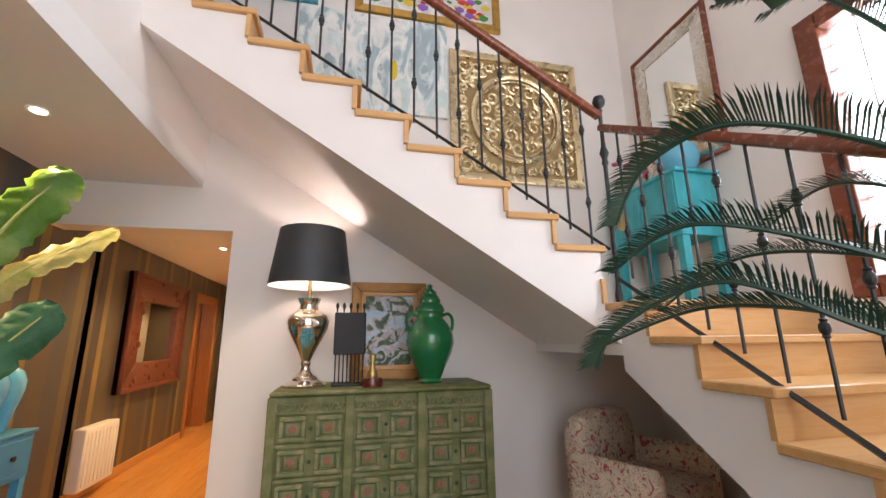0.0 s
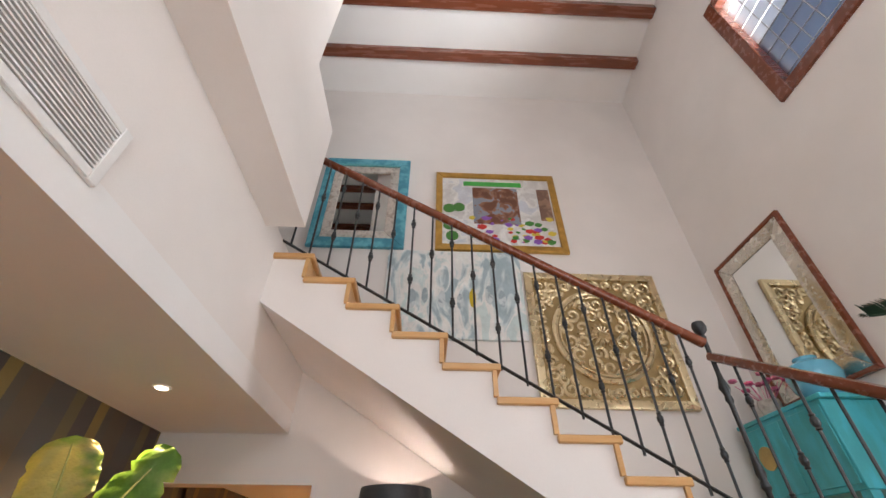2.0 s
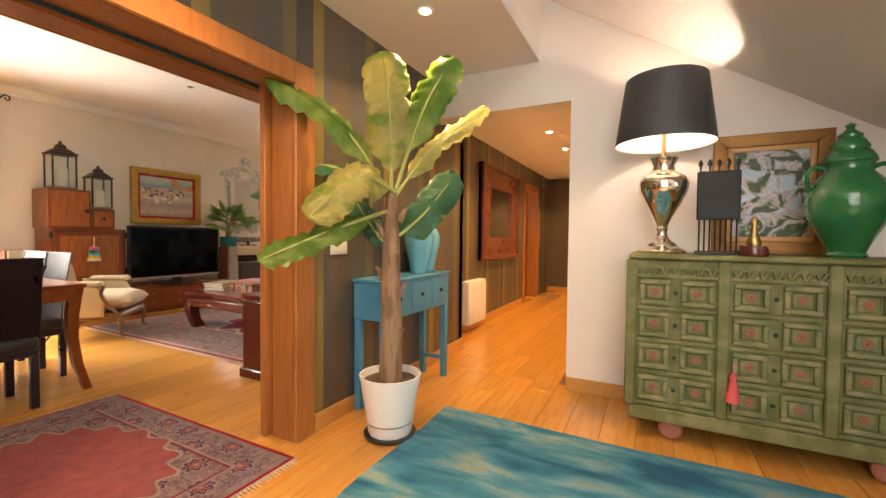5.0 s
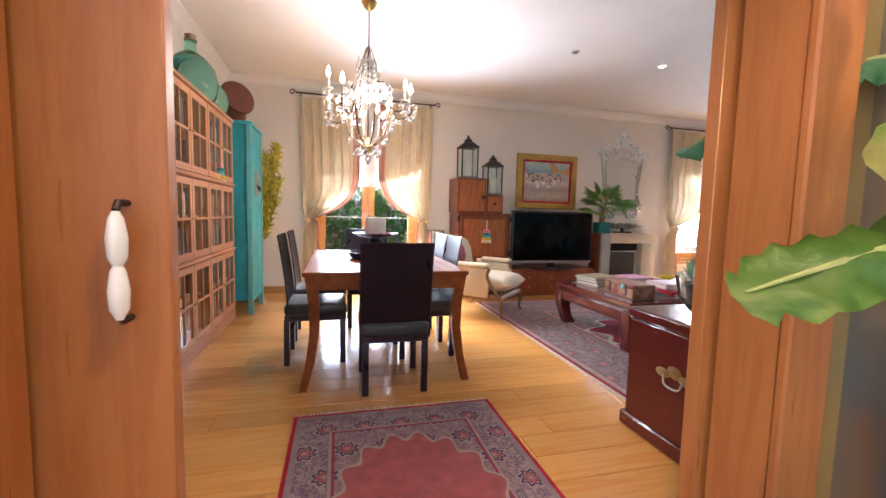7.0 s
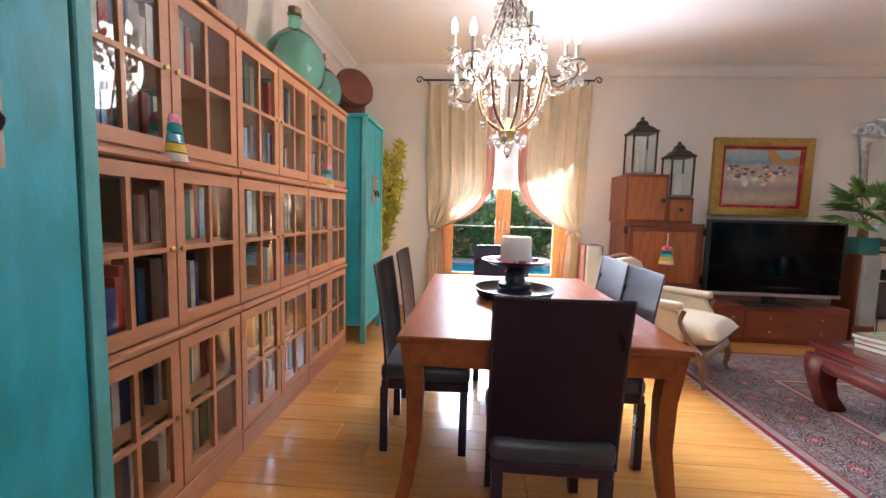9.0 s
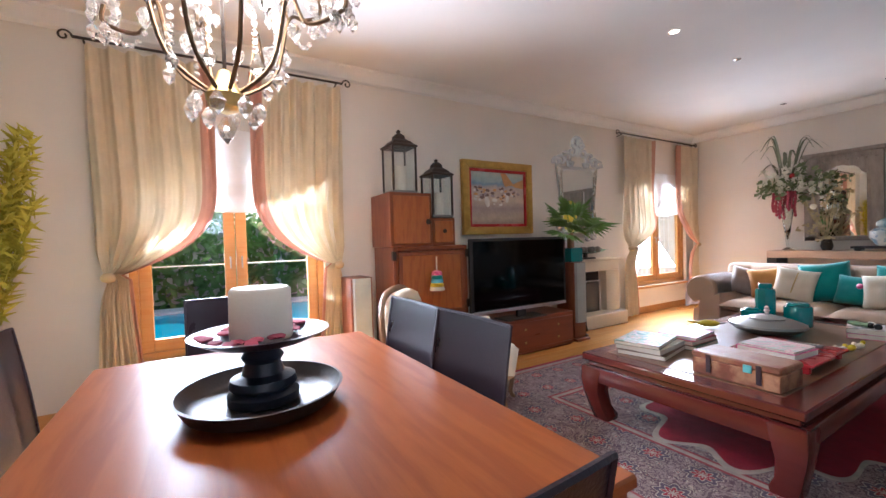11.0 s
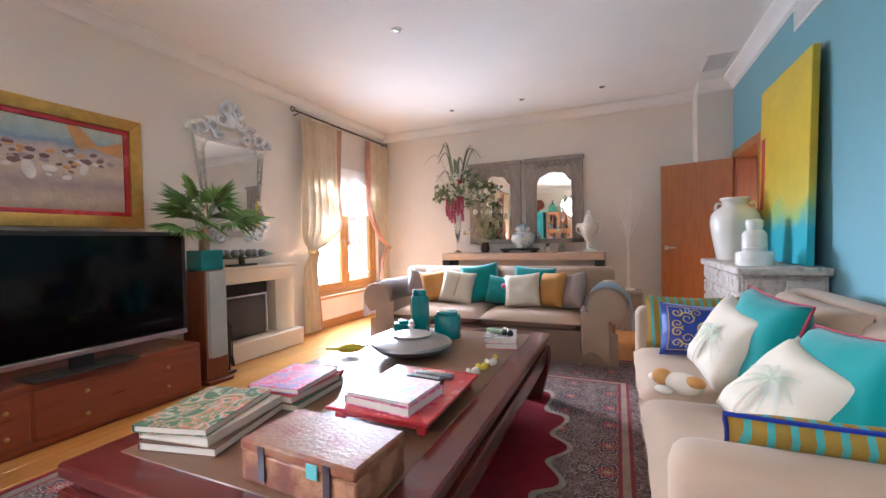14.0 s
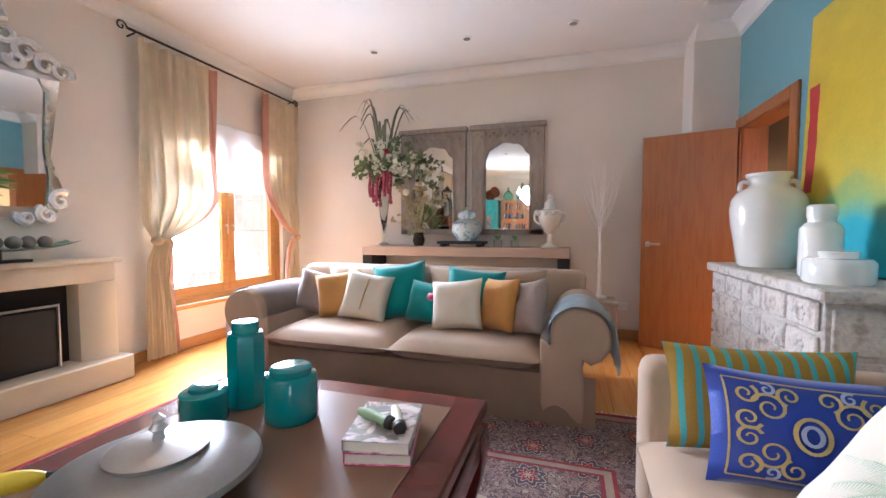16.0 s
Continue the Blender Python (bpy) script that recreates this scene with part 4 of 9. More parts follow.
for i in range(6):
    for j in range(4):
        x, z = -CW / 2 + cw * (i + 0.5), 0.21 + ch * (j + 0.5)
        if i % 2 == 0:
            x += 0.008
        else:
            x -= 0.008
        panel = part("panel", boxes(*[((x - 0.075, -CD + 0.002, z - 0.07), (x + 0.075, -CD + 0.03, z - 0.045)), ((x - 0.075, -CD + 0.002, z + 0.045), (x + 0.075, -CD + 0.03, z + 0.07)), ((x - 0.075, -CD + 0.002, z - 0.045), (x - 0.05, -CD + 0.03, z + 0.045)), ((x + 0.05, -CD + 0.002, z - 0.045), (x + 0.075, -CD + 0.03, z + 0.045))], bevel=0.005), CHESTTRIM, chest, "square carved frame")
        part("panel_centre", boxes(((x - 0.042, -CD + 0.018, z - 0.038), (x + 0.042, -CD + 0.03, z + 0.038)), bevel=0.006), GREENCHEST if (i + j) % 3 else CHESTTRIM, panel)
        ros = bmesh.new()
        for k in range(6):
            a = math.pi * k / 3
            bmesh.ops.create_icosphere(ros, subdivisions=1, radius=0.011, matrix=Matrix.Translation((x + 0.014 * math.cos(a), -CD + 0.017, z + 0.014 * math.sin(a))) @ Matrix.Diagonal((1, 0.5, 1, 1)))
        bmesh.ops.create_icosphere(ros, subdivisions=1, radius=0.008, matrix=Matrix.Translation((x, -CD + 0.012, z)))
        part("rosette", ros, CHESTRED, panel, "faded red rosette")
        stud = bmesh.new()
        bmesh.ops.create_icosphere(stud, subdivisions=1, radius=0.012, matrix=Matrix.Translation((x + (cw / 2 - 0.008 if i % 2 == 0 else -cw / 2 + 0.008), -CD + 0.016, z)) @ Matrix.Diagonal((1, 0.6, 1, 1)))
        part("stud", stud, STUDGREEN, panel)
for k in range(5):
    z = 0.21 + ch * k
    part("rail", boxes(((-CW / 2 + 0.02, -CD + 0.010, z - 0.012), (CW / 2 - 0.02, -CD + 0.03, z + 0.012)), bevel=0.004), GREENCHEST, chest)
for x in (-0.45, 0.45):
    for y in (-0.17, 0.17):
        w = part("wheel", lathe(bmesh.new(), [(0.0, -0.02), (0.05, -0.022), (0.062, -0.012), (0.062, 0.012), (0.05, 0.022), (0.0, 0.02)], 18), CHESTRED, chest, "worn wooden wheel", at=pose(x, y, 0.063, 90))
        part("axle", boxes(((x - 0.03, y - 0.012, 0.05), (x + 0.03, y + 0.012, 0.13))), GREENCHEST, chest)
tas = thing("tassel", 0.53, 2.735, 0.30, 0, "pink tassel hanging from the chest lock", "tassel")
part("cord", bar([(0, 0.0, 0.2), (0, -0.004, 0.14)], 0.003, 5), PINK, tas)
part("skirt", turned([(0.0, 0.15), (0.014, 0.145), (0.016, 0.12), (0.012, 0.11), (0.026, 0.06), (0.033, 0.0), (0.0, 0.002)], 12), shader("coral_silk", (0.70, 0.10, 0.10), 0.7, bump=0.4, grain=200, stretch=(1, 1, 0.1)), tas)

# table lamp
tl = thing("table_lamp", 0.19, 3.0, CT, 0, "silvered baluster table lamp with a black drum shade, lit", "lamp")
part("base", turned([(0.0, 0.0), (0.13, 0.0), (0.135, 0.015), (0.12, 0.03), (0.085, 0.045), (0.08, 0.06), (0.06, 0.075), (0.034, 0.10), (0.028, 0.13), (0.036, 0.15), (0.03, 0.165), (0.055, 0.22), (0.10, 0.30), (0.132, 0.37), (0.14, 0.42), (0.125, 0.46), (0.085, 0.485), (0.065, 0.50), (0.06, 0.53), (0.075, 0.56), (0.08, 0.575), (0.0, 0.578)], 32), CHROME, tl, "mirror polished silver base")
part("stem", turned([(0.012, 0.575), (0.012, 0.72), (0.018, 0.725), (0.018, 0.80), (0.0, 0.80)], 12), BRASS, tl)
SH = [(0.275, 0.66), (0.222, 1.05)]
shade = bmesh.new()
lathe(shade, [(0.275, 0.66), (0.222, 1.05)], 40)
for f in [f for f in shade.faces if len(f.verts) > 4]:
    shade.faces.remove(f)
sh = part("shade", shade, BLACKFELT, tl, "black drum shade", smooth=60)
lin = bmesh.new()
lathe(lin, [(0.272, 0.661), (0.219, 1.049)], 40)
for f in [f for f in lin.faces if len(f.verts) > 4]:
    lin.faces.remove(f)
bmesh.ops.reverse_faces(lin, faces=lin.faces[:])
part("lining", lin, SHADEIN, sh, "white shade lining", smooth=60)
part("bulb", turned([(0.0, 0.80), (0.015, 0.80), (0.03, 0.85), (0.028, 0.88), (0.0, 0.905)], 14), BULB, tl)
lamp("table_lamp_light", "POINT", pose(0.19, 3.0, CT + 0.875), 62, (1.0, 0.82, 0.76), radius=0.03)

# green lidded jar
urn = thing("lidded_jar", 1.03, 3.0, CT, 0, "green glazed earthenware jar with a tiered lid and two handles", "jar")
part("jar", turned([(0.0, 0.0), (0.075, 0.0), (0.085, 0.012), (0.075, 0.03), (0.10, 0.09), (0.15, 0.19), (0.172, 0.27), (0.165, 0.33), (0.13, 0.40), (0.095, 0.44), (0.09, 0.47), (0.10, 0.49), (0.0, 0.49)], 28), GREENCER, urn)
part("lid", turned([(0.108, 0.49), (0.105, 0.51), (0.085, 0.545), (0.075, 0.55), (0.078, 0.57), (0.055, 0.61), (0.048, 0.615), (0.05, 0.63), (0.02, 0.655), (0.016, 0.665), (0.022, 0.68), (0.0, 0.695)], 24), GREENCER, urn)
for s in (-1, 1):
    part("handle", bar(arc([(s * 0.09, 0, 0.46), (s * 0.135, 0, 0.475), (s * 0.165, 0, 0.44), (s * 0.165, 0, 0.38), (s * 0.15, 0, 0.345)], 5), 0.012, 8), GREENCER, urn)

framed("framed_painting", 0.765, 3.30, CT + 0.002, 0, 0.58, 0.73, 0.075, 0.04, OLDGILT, painting("garden_painting", [(0.30, (0.04, 0.07, 0.03)), (0.42, (0.12, 0.17, 0.09)), (0.50, (0.45, 0.38, 0.42)), (0.56, (0.25, 0.28, 0.34)), (0.62, (0.55, 0.40, 0.36)), (0.72, (0.35, 0.50, 0.62))], 9, distort=1.5), "small garden painting in a carved gilt frame, leaning on the wall", "painting", inner=(0.03, PINE))
EBONY = shader("ebony", (0.006, 0.005, 0.005), 0.55, var=0.2, bump=0.2)
comb = thing("carved_comb", 0.47, 2.97, CT, 0, "large black carved wooden comb on a stand", "ornament")
part("plate", boxes(((-0.105, -0.012, 0.20), (0.105, 0.012, 0.48)), bevel=0.006), EBONY, comb)
part("stand", boxes(((-0.11, -0.04, 0.0), (0.11, 0.04, 0.02)), bevel=0.004), BLACK, comb)
for k in range(8):
    x = -0.09 + 0.18 * k / 7
    part("tooth", bar([(x, 0, 0.018), (x, 0, 0.21)], 0.005, 6), EBONY, comb)
for k in range(5):
    x = -0.09 + 0.045 * k
    part("knob", turned([(0.004, 0.478), (0.006, 0.505), (0.013, 0.52), (0.008, 0.54), (0.0, 0.55)], 8, centre=(x, 0)), BLACK, comb)
orn = thing("bronze_ornament", 0.62, 2.86, CT, 0, "small gilt ornament on a dark round base", "ornament")
part("base", turned([(0.0, 0.0), (0.065, 0.0), (0.07, 0.02), (0.06, 0.055), (0.0, 0.055)], 20), MAHOGANY, orn)
part("figure", turned([(0.03, 0.055), (0.035, 0.08), (0.02, 0.11), (0.012, 0.15), (0.022, 0.175), (0.016, 0.20), (0.0, 0.215)], 14), BRASS, orn)

# blue console with two vases
con = thing("console_table", -1.47, 2.72, 0, 0, "blue painted narrow console table with drawers and slim legs", "table")
part("case", boxes(((-0.125, -0.45, 0.60), (0.125, 0.45, 0.845)), bevel=0.006), BLUEPAINT, con)
part("top", boxes(((-0.13, -0.465, 0.845), (0.135, 0.465, 0.865)), bevel=0.005), BLUEPAINT, con)
for y in (-0.29, 0.0, 0.29):
    d = part("drawer", boxes(((0.125, y - 0.13, 0.64), (0.133, y + 0.13, 0.82)), bevel=0.003), BLUEPAINT, con)
    part("knob", turned([(0.0, 0), (0.012, 0.0), (0.016, 0.012), (0.0, 0.02)], 10), DARKIRON, d, at=pose(0.133, y, 0.73, 0, 90, 0))
for x in (-0.10, 0.10):
    for y in (-0.42, 0.42):
        part("leg", slab([(x - 0.022, y - 0.022), (x + 0.022, y - 0.022), (x + 0.022, y + 0.022), (x - 0.022, y + 0.022)], "z", 0, 0.6, 0.003), BLUEPAINT, con)
for y in (-0.42, 0.42):
    part("stretcher", boxes(((-0.08, y - 0.012, 0.14), (0.08, y + 0.012, 0.165))), BLUEPAINT, con)
for x, y in ((-1.45, 2.86), (-1.49, 3.05)):
    v = thing("lidded_vase", x, y, 0.866, 0, "pale blue glazed lidded vase on the console", "vase", "blue vases")
    part("vase", turned([(0.0, 0.0), (0.06, 0.0), (0.065, 0.015), (0.08, 0.10), (0.11, 0.22), (0.112, 0.28), (0.09, 0.335), (0.05, 0.36), (0.048, 0.375), (0.0, 0.375)], 24), BLUECER, v)
    part("lid", turned([(0.055, 0.375), (0.052, 0.395), (0.03, 0.425), (0.012, 0.44), (0.018, 0.46), (0.0, 0.485)], 20), BLUECER, v)

# white switches, radiator, carved mirror in the corridor
sw = thing("light_switch", XS, 2.13, 1.03, 0, "white double light switch plate", "switch")
part("plate", boxes(((0, -0.075, 0), (0.008, 0.075, 0.08)), bevel=0.003), WHITEPAINT, sw)
for y in (-0.035, 0.035):
    part("rocker", boxes(((0.008, y - 0.025, 0.015), (0.013, y + 0.025, 0.065)), bevel=0.002), WHITEPAINT, sw)
rad = thing("radiator", -1.80, 4.78, 0.1, 0, "white panel radiator on the corridor wall", "radiator")
part("panel", boxes(((-0.055, -0.27, 0), (0.06, 0.27, 0.52)), bevel=0.012), WHITEPAINT, rad)
for k in range(9):
    y = -0.235 + 0.0588 * k
    part("fin", boxes(((0.06, y - 0.014, 0.04), (0.068, y + 0.014, 0.48)), bevel=0.004), WHITEPAINT, rad)
cm = thing("carved_mirror", -1.862, 5.82, 0.84, 90, "mirror in a deep carved red wooden window frame", "mirror")
for bm in rim(1.55, 1.28, 0.30, 0.06, 0.01):
    part("frame_side", bm, CARVED, cm)
for bm in rim(1.55, 1.28, 0.05, 0.085, 0.01):
    part("outer_moulding", bm, CARVED, cm)
carv = bmesh.new()
random.seed(5)
for k in range(70):
    u, w = random.uniform(-0.7, 0.7), random.uniform(0.06, 1.22)
    if abs(u) > 0.49 or not 0.28 < w < 1.0:
        bmesh.ops.create_icosphere(carv, subdivisions=1, radius=random.uniform(0.02, 0.045), matrix=Matrix.Translation((u, -0.06, w)) @ Matrix.Diagonal((1, 0.5, 1, 1)))
part("carving", carv, CARVED, cm)
part("glass", boxes(((-0.476, -0.02, 0.3), (0.476, -0.01, 0.98))), MIRROR, cm)

# rug and floral armchair under the stairs
rug = thing("blue_rug", 0.31, 1.42, 0.0, 0, "worn overdyed blue and pale green rug on the hall floor", "rug")
part("rug_body", sheet(40, 30, lambda u, v: (2.74 * u - 1.37 + 0.008 * math.sin(17 * v), 2.32 * v - 1.16 + 0.008 * math.sin(13 * u), 0.011 + 0.002 * noise.noise(Vector((u * 9, v * 9, 0)))), 0.008), RUGBLUE, rug)


def armchair_hall():
    a = thing("floral_armchair", 2.45, 2.75, 0, 25, "small armchair in beige floral tapestry under the stairs", "armchair")
    part("seat", boxes(((-0.34, -0.36, 0.14), (0.34, 0.30, 0.44)), bevel=0.05, seg=3), FLORAL, a)
    part("back", slab([(-0.36, 0.16), (0.36, 0.16), (0.37, 0.68), (0.30, 0.80), (0.12, 0.84), (-0.12, 0.84), (-0.30, 0.80), (-0.37, 0.68)], "y", 0.20, 0.36, 0.05), FLORAL, a)
    for s in (-1, 1):
        part("arm", boxes(((s * 0.34, -0.34, 0.14), (s * 0.45, 0.28, 0.60)), bevel=0.05, seg=3), FLORAL, a)
        for y in (-0.30, 0.26):
            part("leg", slab([(s * 0.30 - 0.02, y - 0.02), (s * 0.30 + 0.02, y - 0.02), (s * 0.30 + 0.02, y + 0.02), (s * 0.30 - 0.02, y + 0.02)], "z", 0, 0.15), MAHOGANY, a)


armchair_hall()

# ---- plants in the hall ----
LEAFRIB = shader("leaf_rib", (0.36, 0.38, 0.12), 0.5)
# Yellower than LEAF: the ceiling spot's light is put into this colour
LEAFGOLD = shader("spotlit_banana_leaf", (0.46, 0.42, 0.13), 0.42, var=0.3, scale=5, bump=0.25, grain=60, stretch=(1, 1, 2), second=(0.22, 0.31, 0.06), mix=(0.5, 0.62))


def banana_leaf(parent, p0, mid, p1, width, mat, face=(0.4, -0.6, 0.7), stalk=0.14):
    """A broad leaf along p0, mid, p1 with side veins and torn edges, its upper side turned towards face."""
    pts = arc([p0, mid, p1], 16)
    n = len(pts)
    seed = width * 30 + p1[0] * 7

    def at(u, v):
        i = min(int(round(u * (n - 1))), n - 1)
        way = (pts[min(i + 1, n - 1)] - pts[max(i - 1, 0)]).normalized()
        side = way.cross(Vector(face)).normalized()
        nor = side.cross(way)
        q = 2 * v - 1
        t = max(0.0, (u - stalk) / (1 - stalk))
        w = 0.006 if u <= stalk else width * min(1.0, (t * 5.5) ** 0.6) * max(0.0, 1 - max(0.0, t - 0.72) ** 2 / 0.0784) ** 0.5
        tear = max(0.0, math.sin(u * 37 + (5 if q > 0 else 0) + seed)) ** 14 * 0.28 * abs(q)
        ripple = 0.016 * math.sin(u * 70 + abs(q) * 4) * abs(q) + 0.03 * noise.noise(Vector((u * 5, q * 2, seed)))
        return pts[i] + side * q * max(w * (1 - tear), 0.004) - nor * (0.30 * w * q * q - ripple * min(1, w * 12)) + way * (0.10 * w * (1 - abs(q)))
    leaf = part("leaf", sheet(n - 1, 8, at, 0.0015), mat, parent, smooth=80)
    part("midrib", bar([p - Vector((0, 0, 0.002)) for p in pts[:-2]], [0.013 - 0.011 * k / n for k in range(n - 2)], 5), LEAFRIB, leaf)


ban = thing("banana_plant", -1.19, 2.11, 0, 0, "potted banana plant with broad torn leaves in a white pot", "plant")
part("pot", turned([(0.0, 0.02), (0.12, 0.02), (0.125, 0.03), (0.172, 0.33), (0.178, 0.355), (0.165, 0.355), (0.158, 0.31), (0.0, 0.31)], 32), POTWHITE, ban, "white tapered pot")
part("pot_band", turned([(0.132, 0.085), (0.136, 0.085), (0.138, 0.095), (0.134, 0.095)], 32), SILVER, ban)
part("saucer", turned([(0.0, 0.0), (0.14, 0.0), (0.15, 0.02), (0.0, 0.022)], 28), IRON, ban)
part("soil", turned([(0.0, 0.318), (0.156, 0.316), (0.156, 0.312), (0.0, 0.312)], 20), SOIL, ban)
trunk = bmesh.new()
tube(trunk, [(0.0, 0, 0.3), (0.01, 0, 0.6), (-0.01, 0.01, 0.85), (0.0, 0, 1.1), (0.0, 0, 1.42)], [0.068, 0.062, 0.056, 0.05, 0.03], 12)
for k in range(9):
    a, z = 2.4 * k, 0.55 + 0.085 * k
    tube(trunk, [(0.05 * math.cos(a), 0.05 * math.sin(a), z), (0.075 * math.cos(a), 0.075 * math.sin(a), z + 0.06), (0.10 * math.cos(a), 0.10 * math.sin(a), z + 0.08)], [0.02, 0.014, 0.004], 6)
part("trunk", trunk, STEM, ban, "fibrous brown trunk")
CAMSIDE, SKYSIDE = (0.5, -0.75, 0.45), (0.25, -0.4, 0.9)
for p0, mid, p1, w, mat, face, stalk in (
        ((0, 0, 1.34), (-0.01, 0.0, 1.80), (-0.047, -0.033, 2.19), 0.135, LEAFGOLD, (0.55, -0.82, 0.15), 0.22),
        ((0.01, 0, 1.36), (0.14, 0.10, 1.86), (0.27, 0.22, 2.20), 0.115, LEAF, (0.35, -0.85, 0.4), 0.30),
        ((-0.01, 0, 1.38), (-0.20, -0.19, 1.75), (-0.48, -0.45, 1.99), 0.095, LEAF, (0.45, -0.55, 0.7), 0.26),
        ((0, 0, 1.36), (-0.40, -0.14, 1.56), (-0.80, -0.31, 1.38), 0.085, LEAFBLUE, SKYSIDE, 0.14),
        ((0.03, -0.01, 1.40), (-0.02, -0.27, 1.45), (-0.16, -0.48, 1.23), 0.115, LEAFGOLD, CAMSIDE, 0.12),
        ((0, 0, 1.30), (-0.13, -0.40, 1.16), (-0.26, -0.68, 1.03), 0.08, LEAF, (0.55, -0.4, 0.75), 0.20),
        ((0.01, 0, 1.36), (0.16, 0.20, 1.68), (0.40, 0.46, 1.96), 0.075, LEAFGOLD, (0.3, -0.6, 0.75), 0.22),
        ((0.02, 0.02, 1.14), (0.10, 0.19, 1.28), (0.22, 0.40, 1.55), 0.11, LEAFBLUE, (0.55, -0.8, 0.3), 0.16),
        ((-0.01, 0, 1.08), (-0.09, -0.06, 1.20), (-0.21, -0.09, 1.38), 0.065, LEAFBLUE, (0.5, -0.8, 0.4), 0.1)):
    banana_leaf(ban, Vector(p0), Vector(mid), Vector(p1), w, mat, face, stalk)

cyc = thing("cycad", 1.66, 0.42, 0, 0, "cycad with long dark feathery fronds in a terracotta pot", "plant")
part("pot", turned([(0.0, 0.0), (0.14, 0.0), (0.20, 0.36), (0.215, 0.40), (0.19, 0.40), (0.18, 0.36), (0.0, 0.35)], 24), shader("terracotta", (0.30, 0.12, 0.06), 0.8, bump=0.3), cyc)
part("trunk", bar([(0, 0, 0.34), (0.02, 0, 0.8), (0, 0, 1.28)], [0.10, 0.095, 0.10], 12), STEM, cyc)


def frond(points, length, seed, width=0.0028):
    pts = arc([Vector(p) for p in points], 22)
    bm = bmesh.new()
    tube(bm, pts, [0.008 - 0.005 * k / len(pts) for k in range(len(pts))], 5)
    rng = random.Random(seed)
    n = len(pts)
    for i in range(6, n - 1):
        way = (pts[min(i + 1, n - 1)] - pts[i - 1]).normalized()
        side = way.cross(Vector((0, 0, 1))).normalized()
        nor = side.cross(way).normalized()
        ln_ = length * (1 - 0.75 * max(0, i / n - 0.5) * 1.6) * rng.uniform(0.9, 1.05)
        for sub in (0.0, 0.5):
            base = pts[i].lerp(pts[min(i + 1, n - 1)], sub)
            for s in (-1, 1):
                out = (side * s * 0.8 + nor * 0.5 + way * 0.5 + Vector((rng.uniform(-0.06, 0.06), rng.uniform(-0.06, 0.06), rng.uniform(-0.06, 0.06)))).normalized()
                tip = base + out * ln_ + Vector((0, 0, -0.22 * ln_))
                mid = base + out * ln_ * 0.55
                half = way * width
                v = [bm.verts.new(q) for q in (base - half, base + half, mid + half * 1.3, mid - half * 1.3, tip)]
                bm.faces.new([v[0], v[1], v[2], v[3]])
                bm.faces.new([v[3], v[2], v[4]])
    return bm


C0 = (0.02, 0.0, 1.28)
for k, pts in enumerate([
        [C0, (-0.20, 0.06, 1.58), (-0.46, 0.22, 1.75), (-0.58, 0.36, 1.72), (-0.62, 0.44, 1.60)],
        [C0, (-0.26, 0.14, 1.46), (-0.50, 0.34, 1.58), (-0.60, 0.50, 1.50)],
        [C0, (-0.26, 0.18, 1.34), (-0.45, 0.34, 1.46), (-0.57, 0.52, 1.38), (-0.60, 0.60, 1.28)],
        [C0, (-0.18, 0.26, 1.38), (-0.34, 0.50, 1.42), (-0.50, 0.74, 1.32)],
        [C0, (-0.18, -0.02, 1.72), (-0.36, 0.08, 1.95), (-0.44, 0.16, 1.96)],
        [C0, (-0.10, 0.10, 1.80), (-0.22, 0.22, 2.10), (-0.34, 0.34, 2.16)],
        [C0, (0.10, 0.24, 1.62), (0.16, 0.50, 1.78), (0.18, 0.74, 1.70)],
        [C0, (-0.04, -0.30, 1.60), (-0.10, -0.60, 1.72), (-0.16, -0.86, 1.58)],
        [C0, (0.18, -0.22, 1.62), (0.24, -0.46, 1.72), (0.26, -0.66, 1.60)],
        [C0, (0.02, 0.28, 1.50), (-0.06, 0.62, 1.58), (-0.12, 0.92, 1.44)]]):
    part("frond", frond(pts, 0.115, k, 0.0019), CYCAS, cyc, smooth=0)

# ---- stair wall ----
# Ground darker than the carving: the shade of its recesses is in the colour
GILTGROUND = shader("shaded_gilt_ground", (0.42, 0.30, 0.14), 0.45, 0.6, var=0.2, scale=14, bump=0.1)


